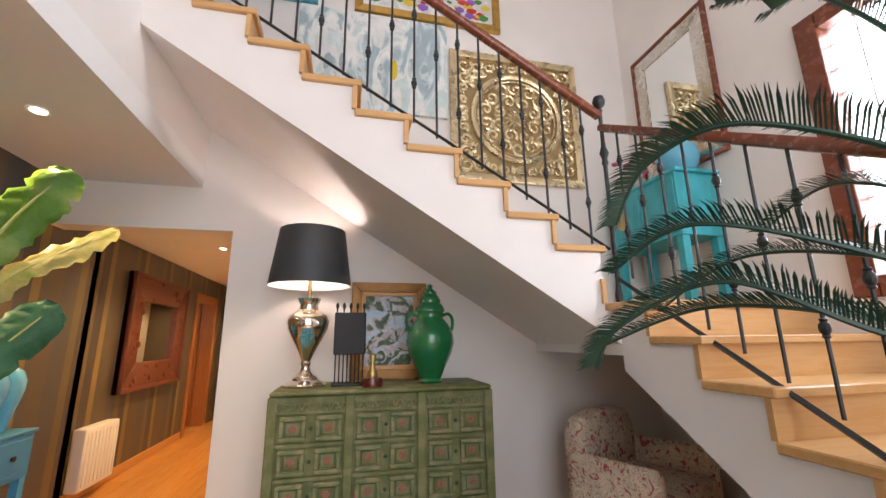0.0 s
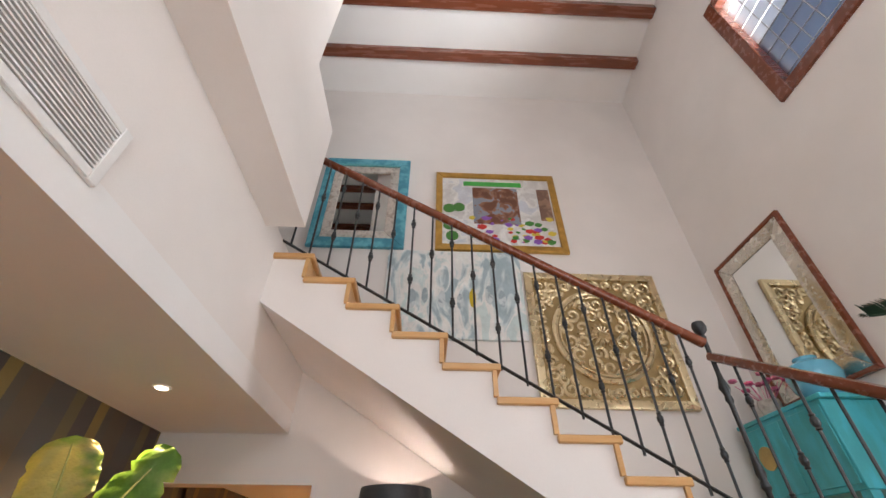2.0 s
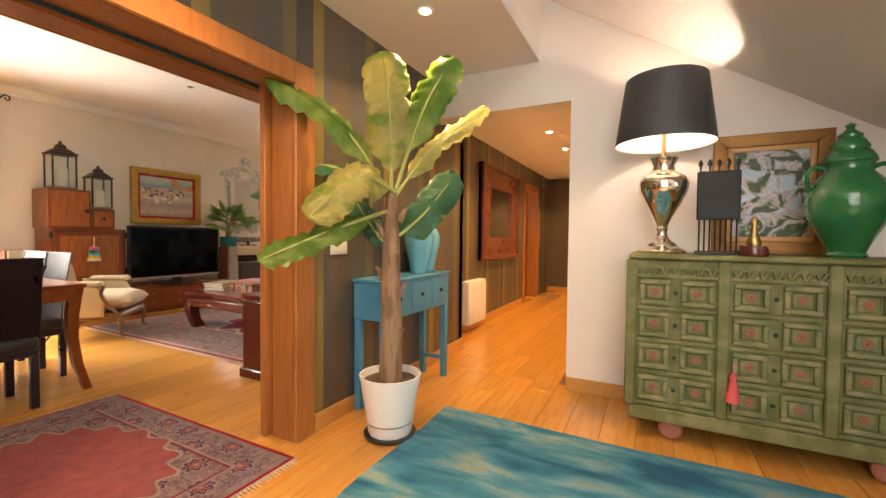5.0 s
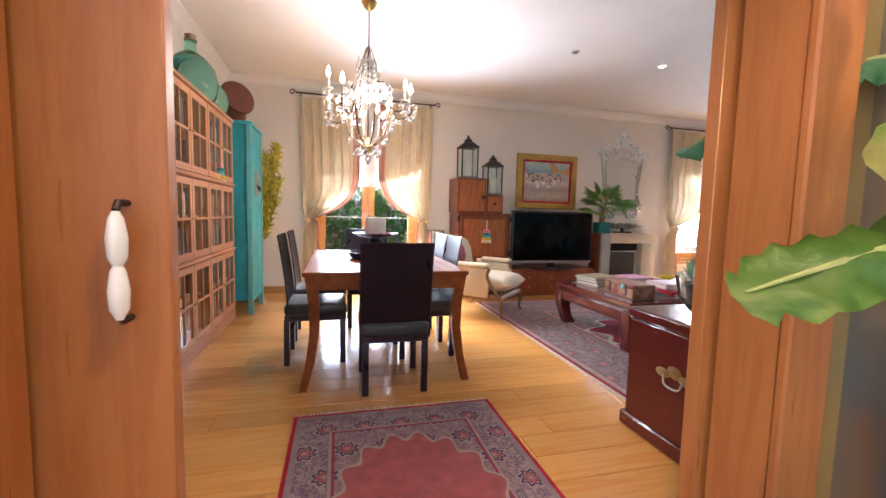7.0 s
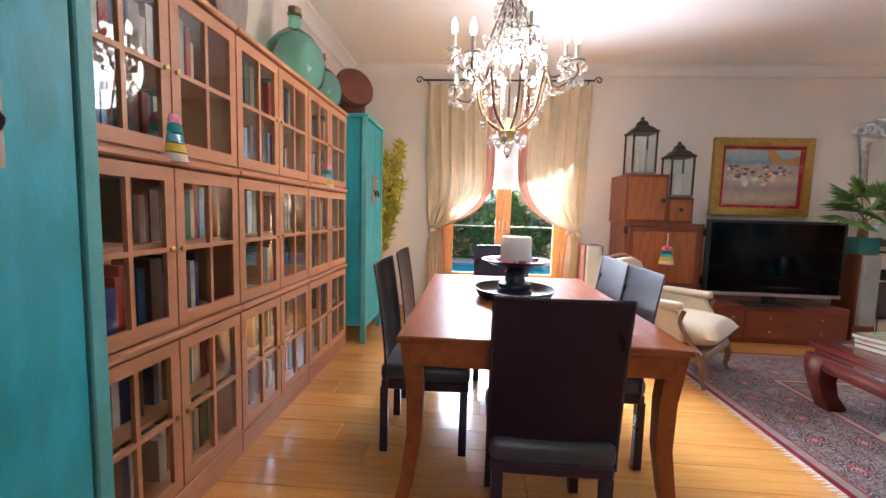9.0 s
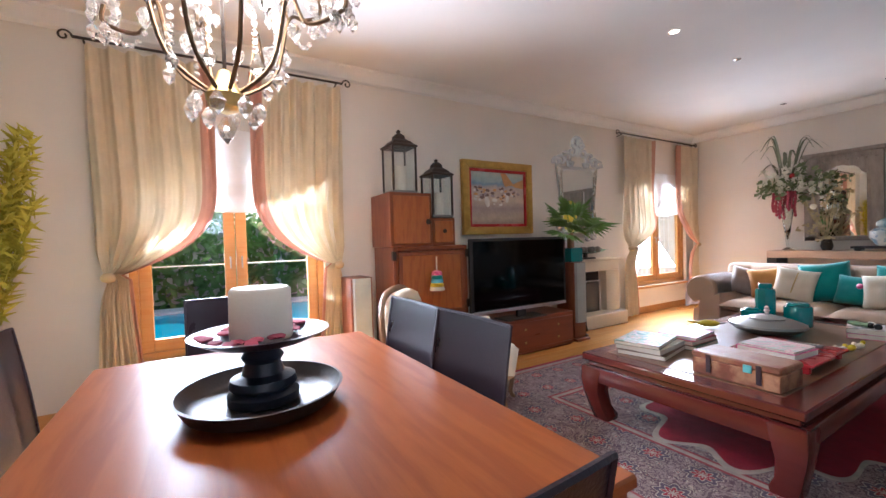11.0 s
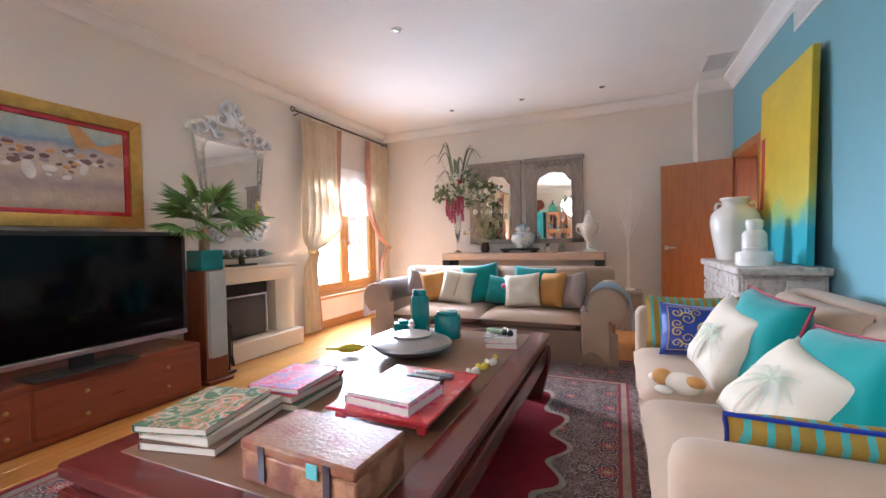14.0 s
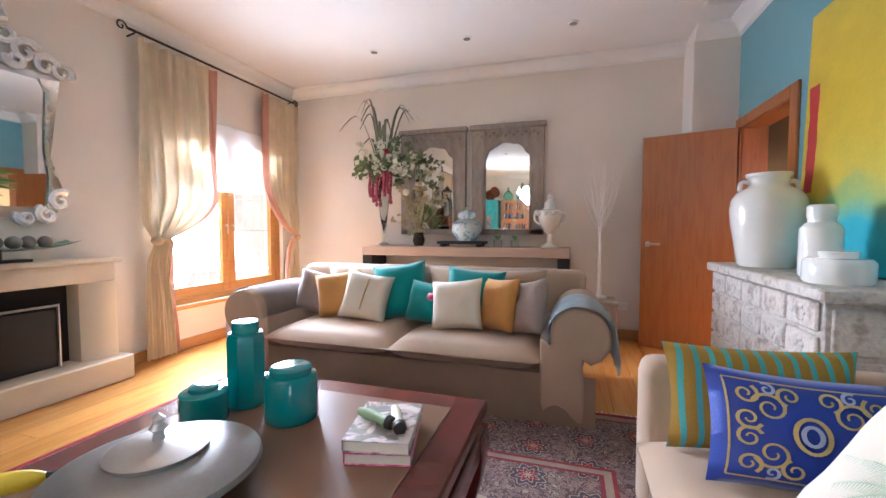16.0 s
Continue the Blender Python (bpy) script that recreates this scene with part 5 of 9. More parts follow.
def carved_panel():
    p = thing("scroll_wall_carving", 1.93, YC, 2.72, 0, "square champagne gilt carved wooden wall panel with a round scroll medallion", "wall panel")
    for bm in rim(1.29, 1.30, 0.07, 0.05, 0.008):
        part("frame_side", bm, GOLDPANEL, p)
    part("ground", boxes(((-0.58, -0.012, 0.065), (0.58, -0.002, 1.235))), GILTGROUND, p, "gilt ground with the shade of its recesses in the colour")
    rel = bmesh.new()
    c = (0.0, 0.65)

    def curl(x, z, r, a0, turns, sgn):
        pts = []
        for k in range(15):
            t = k / 14
            a = a0 + sgn * turns * 2 * math.pi * t
            rr = r * (1 - 0.8 * t)
            pts.append((x + rr * math.cos(a), -0.026, z + rr * math.sin(a)))
        tube(rel, pts, [0.019 - 0.009 * k / 14 for k in range(15)], 6)

    for rad, th in ((0.43, 0.026), (0.385, 0.01)):
        tube(rel, [(c[0] + rad * math.cos(2 * math.pi * k / 48), -0.034, c[1] + rad * math.sin(2 * math.pi * k / 48)) for k in range(49)], th, 6)
    for k in range(16):
        a = 2 * math.pi * k / 16
        tube(rel, [(c[0] + 0.03 * math.cos(a), -0.02, c[1] + 0.03 * math.sin(a)), (c[0] + 0.08 * math.cos(a), -0.03, c[1] + 0.08 * math.sin(a)), (c[0] + 0.12 * math.cos(a), -0.014, c[1] + 0.12 * math.sin(a))], [0.004, 0.013, 0.004], 5)
    for rr, n, s in ((0.19, 8, 0.07), (0.31, 14, 0.07)):
        for k in range(n):
            a = 2 * math.pi * (k + 0.5) / n
            curl(c[0] + rr * math.cos(a), c[1] + rr * math.sin(a), s, a + 1.2, 1.2, 1 if k % 2 else -1)
    for sx in (-1, 1):
        for sz in (-1, 1):
            for u, w, r in ((0.50, 0.50, 0.075), (0.38, 0.50, 0.065), (0.50, 0.38, 0.065), (0.26, 0.51, 0.055), (0.51, 0.26, 0.055), (0.42, 0.42, 0.05), (0.14, 0.525, 0.05), (0.525, 0.14, 0.05), (0.03, 0.525, 0.045), (0.525, 0.03, 0.045), (0.33, 0.43, 0.04), (0.43, 0.33, 0.04)):
                curl(c[0] + sx * u, c[1] + sz * w, r, math.atan2(sz, sx) + w * 9, 1.25, sx * sz)
    part("carving", rel, GOLDPANEL, p, "carved scrolls and medallion")


carved_panel()
tm = thing("framed_mirror", -0.415, YC, 4.28, 0, "mirror in a turquoise painted carved wooden frame", "mirror")
for bm in rim(1.0, 1.36, 0.12, 0.05, 0.012):
    part("frame_side", bm, shader("worn_turquoise_paint", (0.06, 0.30, 0.40), 0.55, var=0.25, scale=12, bump=0.2, second=(0.12, 0.40, 0.48)), tm)
for bm in rim(0.76, 1.12, 0.10, 0.04, 0.01):
    part("inner_border", bm, WHITEWOOD, tm, at=Matrix.Translation((0, 0, 0.12)))
part("glass", boxes(((-0.28, -0.02, 0.22), (0.28, -0.008, 1.14))), MIRROR, tm)
dent = bmesh.new()
for k in range(30):
    box(dent, (-0.36 + 0.72 * k / 29 - 0.008, -0.06, 1.215), (-0.36 + 0.72 * k / 29 + 0.008, -0.045, 1.245))
part("dentils", dent, TEALDARK, tm)

shop = thing("flower_shop_painting", 1.105, YC, 4.28, 0, "gilt framed painting of a flower shop front under a green awning", "painting")
for bm in rim(1.40, 1.17, 0.075, 0.05, 0.01):
    part("frame_side", bm, GOLD, shop)
part("canvas", boxes(((-0.63, -0.025, 0.07), (0.63, -0.005, 1.10))), painting("pale_wall_brushwork", [(0.3, (0.62, 0.60, 0.58)), (0.6, (0.78, 0.77, 0.74)), (0.8, (0.60, 0.62, 0.66))], 4), shop)


def daub(name, rows, material, parent):
    part(name, boxes(*[((a, -0.029, b), (c, -0.024, d)) for a, b, c, d in rows]), material, parent)


daub("awning", [(-0.38, 0.97, 0.30, 1.04)], shader("green_brush", (0.06, 0.42, 0.07), 0.6, bump=0.3), shop)
daub("shop_front", [(-0.28, 0.38, 0.24, 0.94)], painting("brown_brush", [(0.35, (0.16, 0.06, 0.03)), (0.6, (0.30, 0.14, 0.08)), (0.7, (0.25, 0.28, 0.33))], 6), shop)
daub("door", [(0.47, 0.45, 0.61, 0.94)], painting("dark_door_brush", [(0.35, (0.18, 0.10, 0.07)), (0.6, (0.30, 0.18, 0.12))], 8), shop)
random.seed(9)
BLOOMS = [shader("bloom_" + n, c, 0.6, bump=0.2) for n, c in (("red", (0.55, 0.03, 0.02)), ("white", (0.75, 0.74, 0.72)), ("violet", (0.25, 0.10, 0.45)), ("leaf", (0.06, 0.22, 0.04)), ("yellow", (0.65, 0.50, 0.06)))]
for m in BLOOMS:
    for k in range(16):
        fl = bmesh.new()
        u, w = random.uniform(-0.30, 0.58), random.uniform(0.14, 0.48)
        bmesh.ops.create_icosphere(fl, subdivisions=1, radius=random.uniform(0.02, 0.055), matrix=Matrix.Translation((u, -0.026, w)) @ Matrix.Diagonal((1.2, 0.12, 0.8, 1)))
        part("bloom", fl, m, shop)
    if m is BLOOMS[3]:
        for u, w in ((-0.55, 0.6), (-0.55, 0.35), (-0.44, 0.62), (-0.52, 0.2)):
            fl = bmesh.new()
            bmesh.ops.create_icosphere(fl, subdivisions=2, radius=0.07, matrix=Matrix.Translation((u, -0.026, w)) @ Matrix.Diagonal((1, 0.1, 1, 1)))
            part("leaf_daub", fl, m, shop)

ab = thing("abstract_canvas", 0.60, YC, 3.29, 0, "unframed pale abstract canvas in greys and greens with a yellow stroke", "painting")
part("canvas", boxes(((-0.66, -0.04, 0), (0.66, -0.002, 0.97)), bevel=0.004), painting("abstract_wash", [(0.22, (0.36, 0.46, 0.50)), (0.36, (0.60, 0.68, 0.68)), (0.48, (0.76, 0.77, 0.75)), (0.64, (0.78, 0.77, 0.74)), (0.78, (0.58, 0.68, 0.67))], 3.4, (1.6, 1, 0.7), 1.2), ab)
STROKE = painting("grey_stroke_paint", [(0.4, (0.34, 0.42, 0.46)), (0.6, (0.58, 0.64, 0.65))], 9)
for u, w, r in ((-0.40, 0.40, 0.09), (-0.28, 0.44, 0.07), (-0.12, 0.40, 0.08), (0.33, 0.46, 0.09), (0.45, 0.42, 0.08), (0.05, 0.38, 0.07)):
    st = bmesh.new()
    bmesh.ops.create_icosphere(st, subdivisions=2, radius=r, matrix=Matrix.Translation((u, -0.04, w)) @ Matrix.Diagonal((0.45, 0.04, 1.2, 1)))
    part("grey_stroke", st, STROKE, ab)
ys = bmesh.new()
bmesh.ops.create_icosphere(ys, subdivisions=2, radius=0.08, matrix=Matrix.Translation((0.17, -0.041, 0.42)) @ Matrix.Diagonal((0.4, 0.04, 1.3, 1)))
part("yellow_stroke", ys, YELLOW, ab)

for x, z, k in ((1.0, UP[6][1], 0), (-0.27, UP[2][1], 1)):
    s = tagged(part("stone_statue", turned([(0.0, 0.0), (0.11, 0.0), (0.115, 0.05), (0.09, 0.13), (0.085, 0.20), (0.10, 0.235), (0.06, 0.265), (0.035, 0.285), (0.06, 0.32), (0.064, 0.36), (0.05, 0.40), (0.025, 0.42), (0.02, 0.44), (0.0, 0.455)], 18, squash=0.8), STATUE, None), "grey stone seated statue on a stair tread", "statue", "stair statues")
    s.matrix_basis = pose(x, 3.12, z)

lm = thing("large_mirror", XR, 2.705, 2.69, -90, "large mirror with a mirrored border in a slim brown frame", "mirror")
for bm in rim(0.85, 1.31, 0.03, 0.04, 0.005):
    part("frame_side", bm, RAILWOOD, lm)
for bm in rim(0.79, 1.25, 0.13, 0.03, 0.006):
    part("mirror_border", bm, MIRROROLD, lm, at=Matrix.Translation((0, 0, 0.03)))
part("glass", boxes(((-0.262, -0.024, 0.163), (0.262, -0.012, 1.147))), MIRROR, lm)

td = thing("teal_cabinet", 2.94, 2.80, LAND, -90, "turquoise painted cabinet on the landing with a round lock plate", "cabinet")
part("case", boxes(((-0.38, -0.19, 0.52), (0.38, 0.19, 1.0)), bevel=0.006), TEAL, td)
part("top", boxes(((-0.41, -0.20, 1.0), (0.41, 0.20, 1.03)), bevel=0.006), TEAL, td)
for x in (-0.34, 0.34):
    for y in (-0.15, 0.15):
        part("leg", slab([(x - 0.03, y - 0.03), (x + 0.03, y - 0.03), (x + 0.03, y + 0.03), (x - 0.03, y + 0.03)], "z", 0, 0.52, 0.004), TEAL, td)
for x in (-0.185, 0.185):
    part("door", boxes(((x - 0.178, -0.198, 0.55), (x + 0.178, -0.188, 0.97)), bevel=0.003), TEAL, td)
part("lock_plate", lathe(bmesh.new(), [(0.0, 0.0), (0.075, 0.0), (0.075, 0.006), (0.0, 0.008)], 24), BRASS, td, "round brass lock plate", at=pose(-0.22, -0.199, 0.78, 90))
bj = thing("ginger_jar", 2.93, 2.55, LAND + 1.03, 0, "turquoise glazed round jar on the landing cabinet", "jar")
part("jar", turned([(0.0, 0.0), (0.09, 0.0), (0.14, 0.07), (0.16, 0.15), (0.14, 0.22), (0.07, 0.26), (0.07, 0.28), (0.0, 0.28)], 24), BLUECER, bj)
pf = thing("flower_bunch", 2.9, 2.98, LAND + 1.03, 0, "pink artificial flowers in a pale pot", "flowers")
part("pot", turned([(0.0, 0.0), (0.05, 0.0), (0.075, 0.1), (0.07, 0.13), (0.0, 0.12)], 16), WHITEWOOD, pf)
for k in range(11):
    a, r = 2.4 * k, 0.05 + 0.013 * k
    b = bmesh.new()
    bmesh.ops.create_icosphere(b, subdivisions=1, radius=0.035, matrix=Matrix.Translation((r * math.cos(a), r * math.sin(a), 0.27 + 0.03 * math.sin(3 * k))) @ Matrix.Diagonal((1, 1, 0.6, 1)))
    tube(b, [(0.02 * math.cos(a), 0.02 * math.sin(a), 0.1), (r * math.cos(a), r * math.sin(a), 0.26)], 0.003, 4)
    part("flower", b, PINK, pf)

# ---- living room: windows and curtains ----
def french_window(yc, half, z0, z1, upright):
    w = thing("window_west", XW - 0.1, yc, z0, 0, "orange wooden french window with two casements and white bars outside", "window")
    w["kind"] = "structure"
    h = z1 - z0
    for a, b in (((-0.05, -half, 0), (0.05, -half + 0.06, h)), ((-0.05, half - 0.06, 0), (0.05, half, h)), ((-0.049, -half + 0.06, 0), (0.049, half - 0.06, 0.06)), ((-0.049, -half + 0.06, h - 0.06), (0.049, half - 0.06, h))):
        part("frame", boxes((a, b), bevel=0.004), PINE, w)
    part("window_sill", boxes(((0.05, -half - 0.02, -0.035), (0.13, half + 0.02, 0.0)), bevel=0.006), PINE, w)
    for s in (-1, 1):
        lo, hi = (0.004, half - 0.06) if s > 0 else (-half + 0.06, -0.004)
        c = part("casement", boxes(((-0.02, lo, 0.062), (0.035, lo + 0.085, h - 0.062)), ((-0.02, hi - 0.085, 0.062), (0.035, hi, h - 0.062)), ((-0.019, lo + 0.085, 0.062), (0.034, hi - 0.085, 0.16)), ((-0.019, lo + 0.085, h - 0.15), (0.034, hi - 0.085, h - 0.062)), bevel=0.004), PINE, w)
        pane = part("pane", boxes(((0.0, lo + 0.08, 0.15), (0.006, hi - 0.08, h - 0.14))), GLASS, c)
        pane.visible_shadow = False
        part("handle", bar(arc([(0.035, s * 0.045, h * 0.42), (0.07, s * 0.045, h * 0.42), (0.072, s * 0.045, h * 0.42 - 0.09)], 4), 0.007, 6), SILVER, c, "chrome window handle")
    for k in range(1, 5) if upright else (2,):
        z = h * k / 5 - 0.02
        part("security_bar", bar([(-0.13, -half, z), (-0.13, half, z)], 0.006, 6), WHITEPAINT, w)
    for k in range(1, 12) if upright else ():
        y = -half + 2 * half * k / 12
        part("security_bar", bar([(-0.136, y, 0), (-0.136, y, h)], 0.005, 6), WHITEPAINT, w)


french_window(1.17, 0.75, 0.36, 2.25, False)
french_window(7.42, 0.80, 0.42, 2.25, True)


def cloth_material(name, colour, through_share):
    """Woven cloth that lets part of the daylight through."""
    m = shader(name, colour, 0.9, var=0.08, scale=8, bump=0.25, grain=220)
    n, ln = m.node_tree.nodes, m.node_tree.links
    tr, mix = n.new("ShaderNodeBsdfTranslucent"), n.new("ShaderNodeMixShader")
    ln.new(n[m["base"]].outputs[0], tr.inputs[0])
    mix.inputs[0].default_value = through_share
    ln.new(n["Principled BSDF"].outputs[0], mix.inputs[1])
    ln.new(tr.outputs[0], mix.inputs[2])
    ln.new(mix.outputs[0], n["Material Output"].inputs[0])
    return m


SANDCLOTH = cloth_material("sand_curtain_cloth", (0.70, 0.58, 0.40), 0.12)
PINKCLOTH = cloth_material("terracotta_lining_cloth", (0.58, 0.30, 0.21), 0.06)
SHEER = cloth_material("sheer_blind_cloth", (0.82, 0.81, 0.79), 0.6)


def smooth(t):
    t = max(0.0, min(1.0, t))
    return t * t * (3 - 2 * t)


def curtain(yc, s, inner, outer, x=XW + 0.11, top=2.72, tie=1.05):
    c = thing("curtain", x, yc, 0, 0, "sand coloured tied back curtain with a terracotta edge lining", "curtain", "tied back curtains")

    def edge_in(z):
        if z > tie:
            t = (z - tie) / (top - tie)
            return inner + (outer - 0.10 - inner) * (1 - min(1, t * 1.9)) ** 4
        return outer - 0.20 - 0.06 * smooth((tie - z) / tie)

    def edge_out(z):
        return outer + (0.02 if z > tie else 0.03 * smooth((tie - z) / tie)) - 0.05 * math.exp(-((z - tie) / 0.12) ** 2)

    def at(u, v, shift=0.0, lo=0.0, hi=1.0):
        # v from top to bottom; the free edge sags between its fixing and the tie
        z = top - (top - 0.03) * v
        q = lo + (hi - lo) * u
        a, b = edge_in(z), edge_out(z)
        y = s * (b + (a - b) * q)
        width = abs(a - b)
        fold = 0.035 * math.sin(q * 38 + 0.8 * math.sin(3 * z)) * (0.55 + 0.45 * min(1, width / 0.5))
        gather = 0.035 * math.exp(-((z - tie) / 0.10) ** 2)
        puff = 0.09 * q * math.exp(-((z - tie - 0.25) / 0.28) ** 2)
        return (shift + fold * (1 - 0.6 * math.exp(-((z - tie) / 0.08) ** 2)) + 0.012 * math.sin(q * 90 + z * 4) + gather + puff, y, z)

    part("cloth", sheet(90, 70, lambda u, v: at(u, v, 0, 0, 0.87)), SANDCLOTH, c, smooth=80)
    part("lining_edge", sheet(16, 70, lambda u, v: at(u, v, 0.004, 0.87, 1.0)), PINKCLOTH, c, "terracotta lining", smooth=80)
    kn = bmesh.new()
    bmesh.ops.create_icosphere(kn, subdivisions=2, radius=0.05, matrix=Matrix.Translation((0.05, s * (outer - 0.06), tie)) @ Matrix.Diagonal((1, 1, 0.8, 1)))
    part("tieback", kn, CURTAIN, c, "knotted tieback")


def rod(y0, y1, z=2.77):
    r = thing("curtain_rod", XW + 0.09, (y0 + y1) / 2, z, 0, "wrought iron curtain rod with scroll ends", "curtain rod")
    h = (y1 - y0) / 2
    part("rod", bar([(0, -h, 0), (0, h, 0)], 0.011, 8), DARKIRON, r)
    for s in (-1, 1):
        pts = [(0, s * (h + 0.045 - 0.045 * math.cos(a) * (1 - a / 9)), 0.045 * math.sin(a) * (1 - a / 9)) for a in [k * 0.45 for k in range(17)]]
        part("scroll", bar(pts, 0.007, 6), DARKIRON, r)
        part("bracket", bar([(-0.09, s * (h - 0.06), -0.03), (0, s * (h - 0.06), -0.015)], 0.007, 6), DARKIRON, r)


rod(0.18, 2.12)
rod(6.30, 8.36)
curtain(1.17, -1, 0.13, 0.90)
curtain(1.17, 1, 0.13, 0.90)
curtain(7.40, -1, 0.28, 1.02)
curtain(7.40, 1, 0.36, 0.96)
for yc, half, zb in ((1.17, 0.66, 1.60), (7.42, 0.70, 1.60)):
    b = thing("roman_blind", XW + 0.02, yc, zb, 0, "sheer white roman blind with a scalloped hem, half lowered", "blind")
    part("cloth", sheet(40, 16, lambda u, v, half=half, zb=zb: (0.015 * math.sin(v * 22) * (1 if v < 0.35 else 0.2), half * (2 * u - 1), (2.24 - zb) * v - 0.06 * math.sin(math.pi * u) * (1 - v))), SHEER, b, smooth=80)

# garden outside: terrace, pool, lawn, hedge
structure("ground", boxes(((-400, -400, -0.5), (-7.25, 400, -0.22))), shader("lawn", (0.07, 0.12, 0.03), 0.9, var=0.4, scale=2, bump=0.4), "lawn reaching the horizon")
structure("terrace", boxes(((-10.2, -6, -0.22), (-7.25, 14, -0.05)), ((-13.6, -6, -0.22), (-13.0, 4.8, -0.05))), shader("pale_paving", (0.62, 0.58, 0.52), 0.7, var=0.1, scale=3), "pale paved terrace beside the pool")
structure("water", boxes(((-13.0, -6, -0.22), (-10.2, 4.8, -0.10))), shader("pool_water", (0.03, 0.42, 0.58), 0.08, var=0.15, scale=3, bump=0.3, grain=8), "bright blue swimming pool water")


def foliage(name, x, y, z, r, n, seed, label, category, mat, leaf=0.07, squash=(1, 1, 1), kind=""):
    rng = random.Random(seed)
    bm = bmesh.new()
    for k in range(n):
        d = Vector((rng.gauss(0, 1), rng.gauss(0, 1), rng.gauss(0, 1))).normalized()
        d = Vector((d.x * squash[0], d.y * squash[1], d.z * squash[2])) * r * rng.uniform(0.55, 1.0) ** 0.6
        ax = Vector((rng.gauss(0, 1), rng.gauss(0, 1), rng.gauss(0, 1))).normalized()
        bx = ax.orthogonal().normalized()
        s = leaf * rng.uniform(0.6, 1.4)
        c = Vector((x, y, z)) + d
        v = [bm.verts.new(c + q) for q in (-ax * s, bx * s * 0.45, ax * s, -bx * s * 0.45)]
        bm.faces.new(v)
    return bm


HEDGE = cloth_material("hedge_leaf", (0.22, 0.38, 0.12), 0.7)
hedge = bmesh.new()
rngh = random.Random(3)
for k in range(9000):
    c = Vector((rngh.uniform(-15.6, -14.2), rngh.uniform(-7, 15), 2.4 * rngh.random() ** 0.8 - 0.2 + 0.35 * math.sin(rngh.uniform(0, 6))))
    ax = Vector((rngh.gauss(0, 1), rngh.gauss(0, 1), rngh.gauss(0, 1))).normalized()
    bx = ax.orthogonal().normalized() * 0.07
    ax = ax * 0.16
    hedge.faces.new([hedge.verts.new(c + q) for q in (-ax, bx, ax, -bx)])
hb = part("hedge", hedge, HEDGE, None, "tall leafy garden hedge behind the pool", smooth=0)
tagged(hb, "tall leafy garden hedge behind the pool", "hedge", kind="stuff")
structure("garden_wall", boxes(((-16.2, -9, -0.25), (-15.8, 16, 1.9)), ((-9.6, 8.75, -0.2), (-7.3, 9.0, 2.4))), shader("white_garden_wall", (0.66, 0.60, 0.52), 0.8, bump=0.3, grain=20), "pale garden wall")

# ---- living room: garden wall ----
def cabinet_box(parent, name, x0, x1, y0, y1, z0, z1, mat, door_label=""):
    b = part(name, boxes(((x0, y0, z0), (x1, y1, z1)), bevel=0.006), mat, parent)
    part("door", boxes(((x1, y0 + 0.03, z0 + 0.03), (x1 + 0.012, y1 - 0.03, z1 - 0.03)), bevel=0.004), TANSUDOOR, b, door_label)
    return b


tan = thing("step_cabinet", -6.62, 2.75, 0, 0, "stepped chest of red-brown wood made of stacked boxes with iron fittings", "cabinet")
for name, lo, hi in (("plinth", (-0.24, -0.36, 0), (0.22, 0.44, 0.06)), ("side_panel", (-0.24, -0.36, 0.06), (0.22, -0.32, 1.2)), ("side_panel", (-0.24, 0.40, 0.06), (0.22, 0.44, 1.2)),
                     ("back_panel", (-0.24, -0.32, 0.06), (-0.22, 0.40, 1.2)), ("shelf", (-0.22, -0.32, 0.5), (0.22, 0.40, 0.54)), ("case_top", (-0.22, -0.32, 1.16), (0.22, 0.40, 1.2))):
    part(name, boxes((lo, hi), bevel=0.004), TANSU, tan)
part("drop_front", boxes(((0.19, -0.315, 0.545), (0.228, 0.395, 1.155)), bevel=0.004), TANSUDOOR, tan, "golden brown drop front")
for a, b in (((0.226, -0.315, 0.545), (0.234, 0.395, 0.585)), ((0.226, -0.315, 1.115), (0.234, 0.395, 1.155)), ((0.226, -0.315, 0.585), (0.234, -0.275, 1.115)), ((0.226, 0.355, 0.585), (0.234, 0.395, 1.115))):
    part("front_rail", boxes((a, b), bevel=0.002), TANSU, tan)
# Black sheet before the wooden back panel stands in for the niche's shade
part("niche_back", boxes(((-0.219, -0.31, 0.07), (-0.20, 0.39, 0.49))), BLACK, tan)
b = cabinet_box(tan, "upper_box", -0.24, 0.22, -0.38, 0.05, 1.2, 1.70, TANSU)
part("ring_pull", lathe(bmesh.new(), [(0.018, -0.003), (0.026, -0.003), (0.026, 0.003), (0.018, 0.003)], 16), DARKIRON, b, at=pose(0.24, 0.0, 1.43, 0, 90))
b = cabinet_box(tan, "small_box", -0.24, 0.20, 0.055, 0.32, 1.2, 1.47, TANSU)
part("ring_pull", lathe(bmesh.new(), [(0.014, -0.003), (0.021, -0.003), (0.021, 0.003), (0.014, 0.003)], 16), DARKIRON, b, at=pose(0.22, 0.19, 1.34, 0, 90))
for y in (-0.36, 0.43):
    for z in (0.62, 1.12):
        part("corner_plate", boxes(((0.2, y - 0.012, z - 0.04), (0.232, y + 0.022, z + 0.04))), DARKIRON, tan)


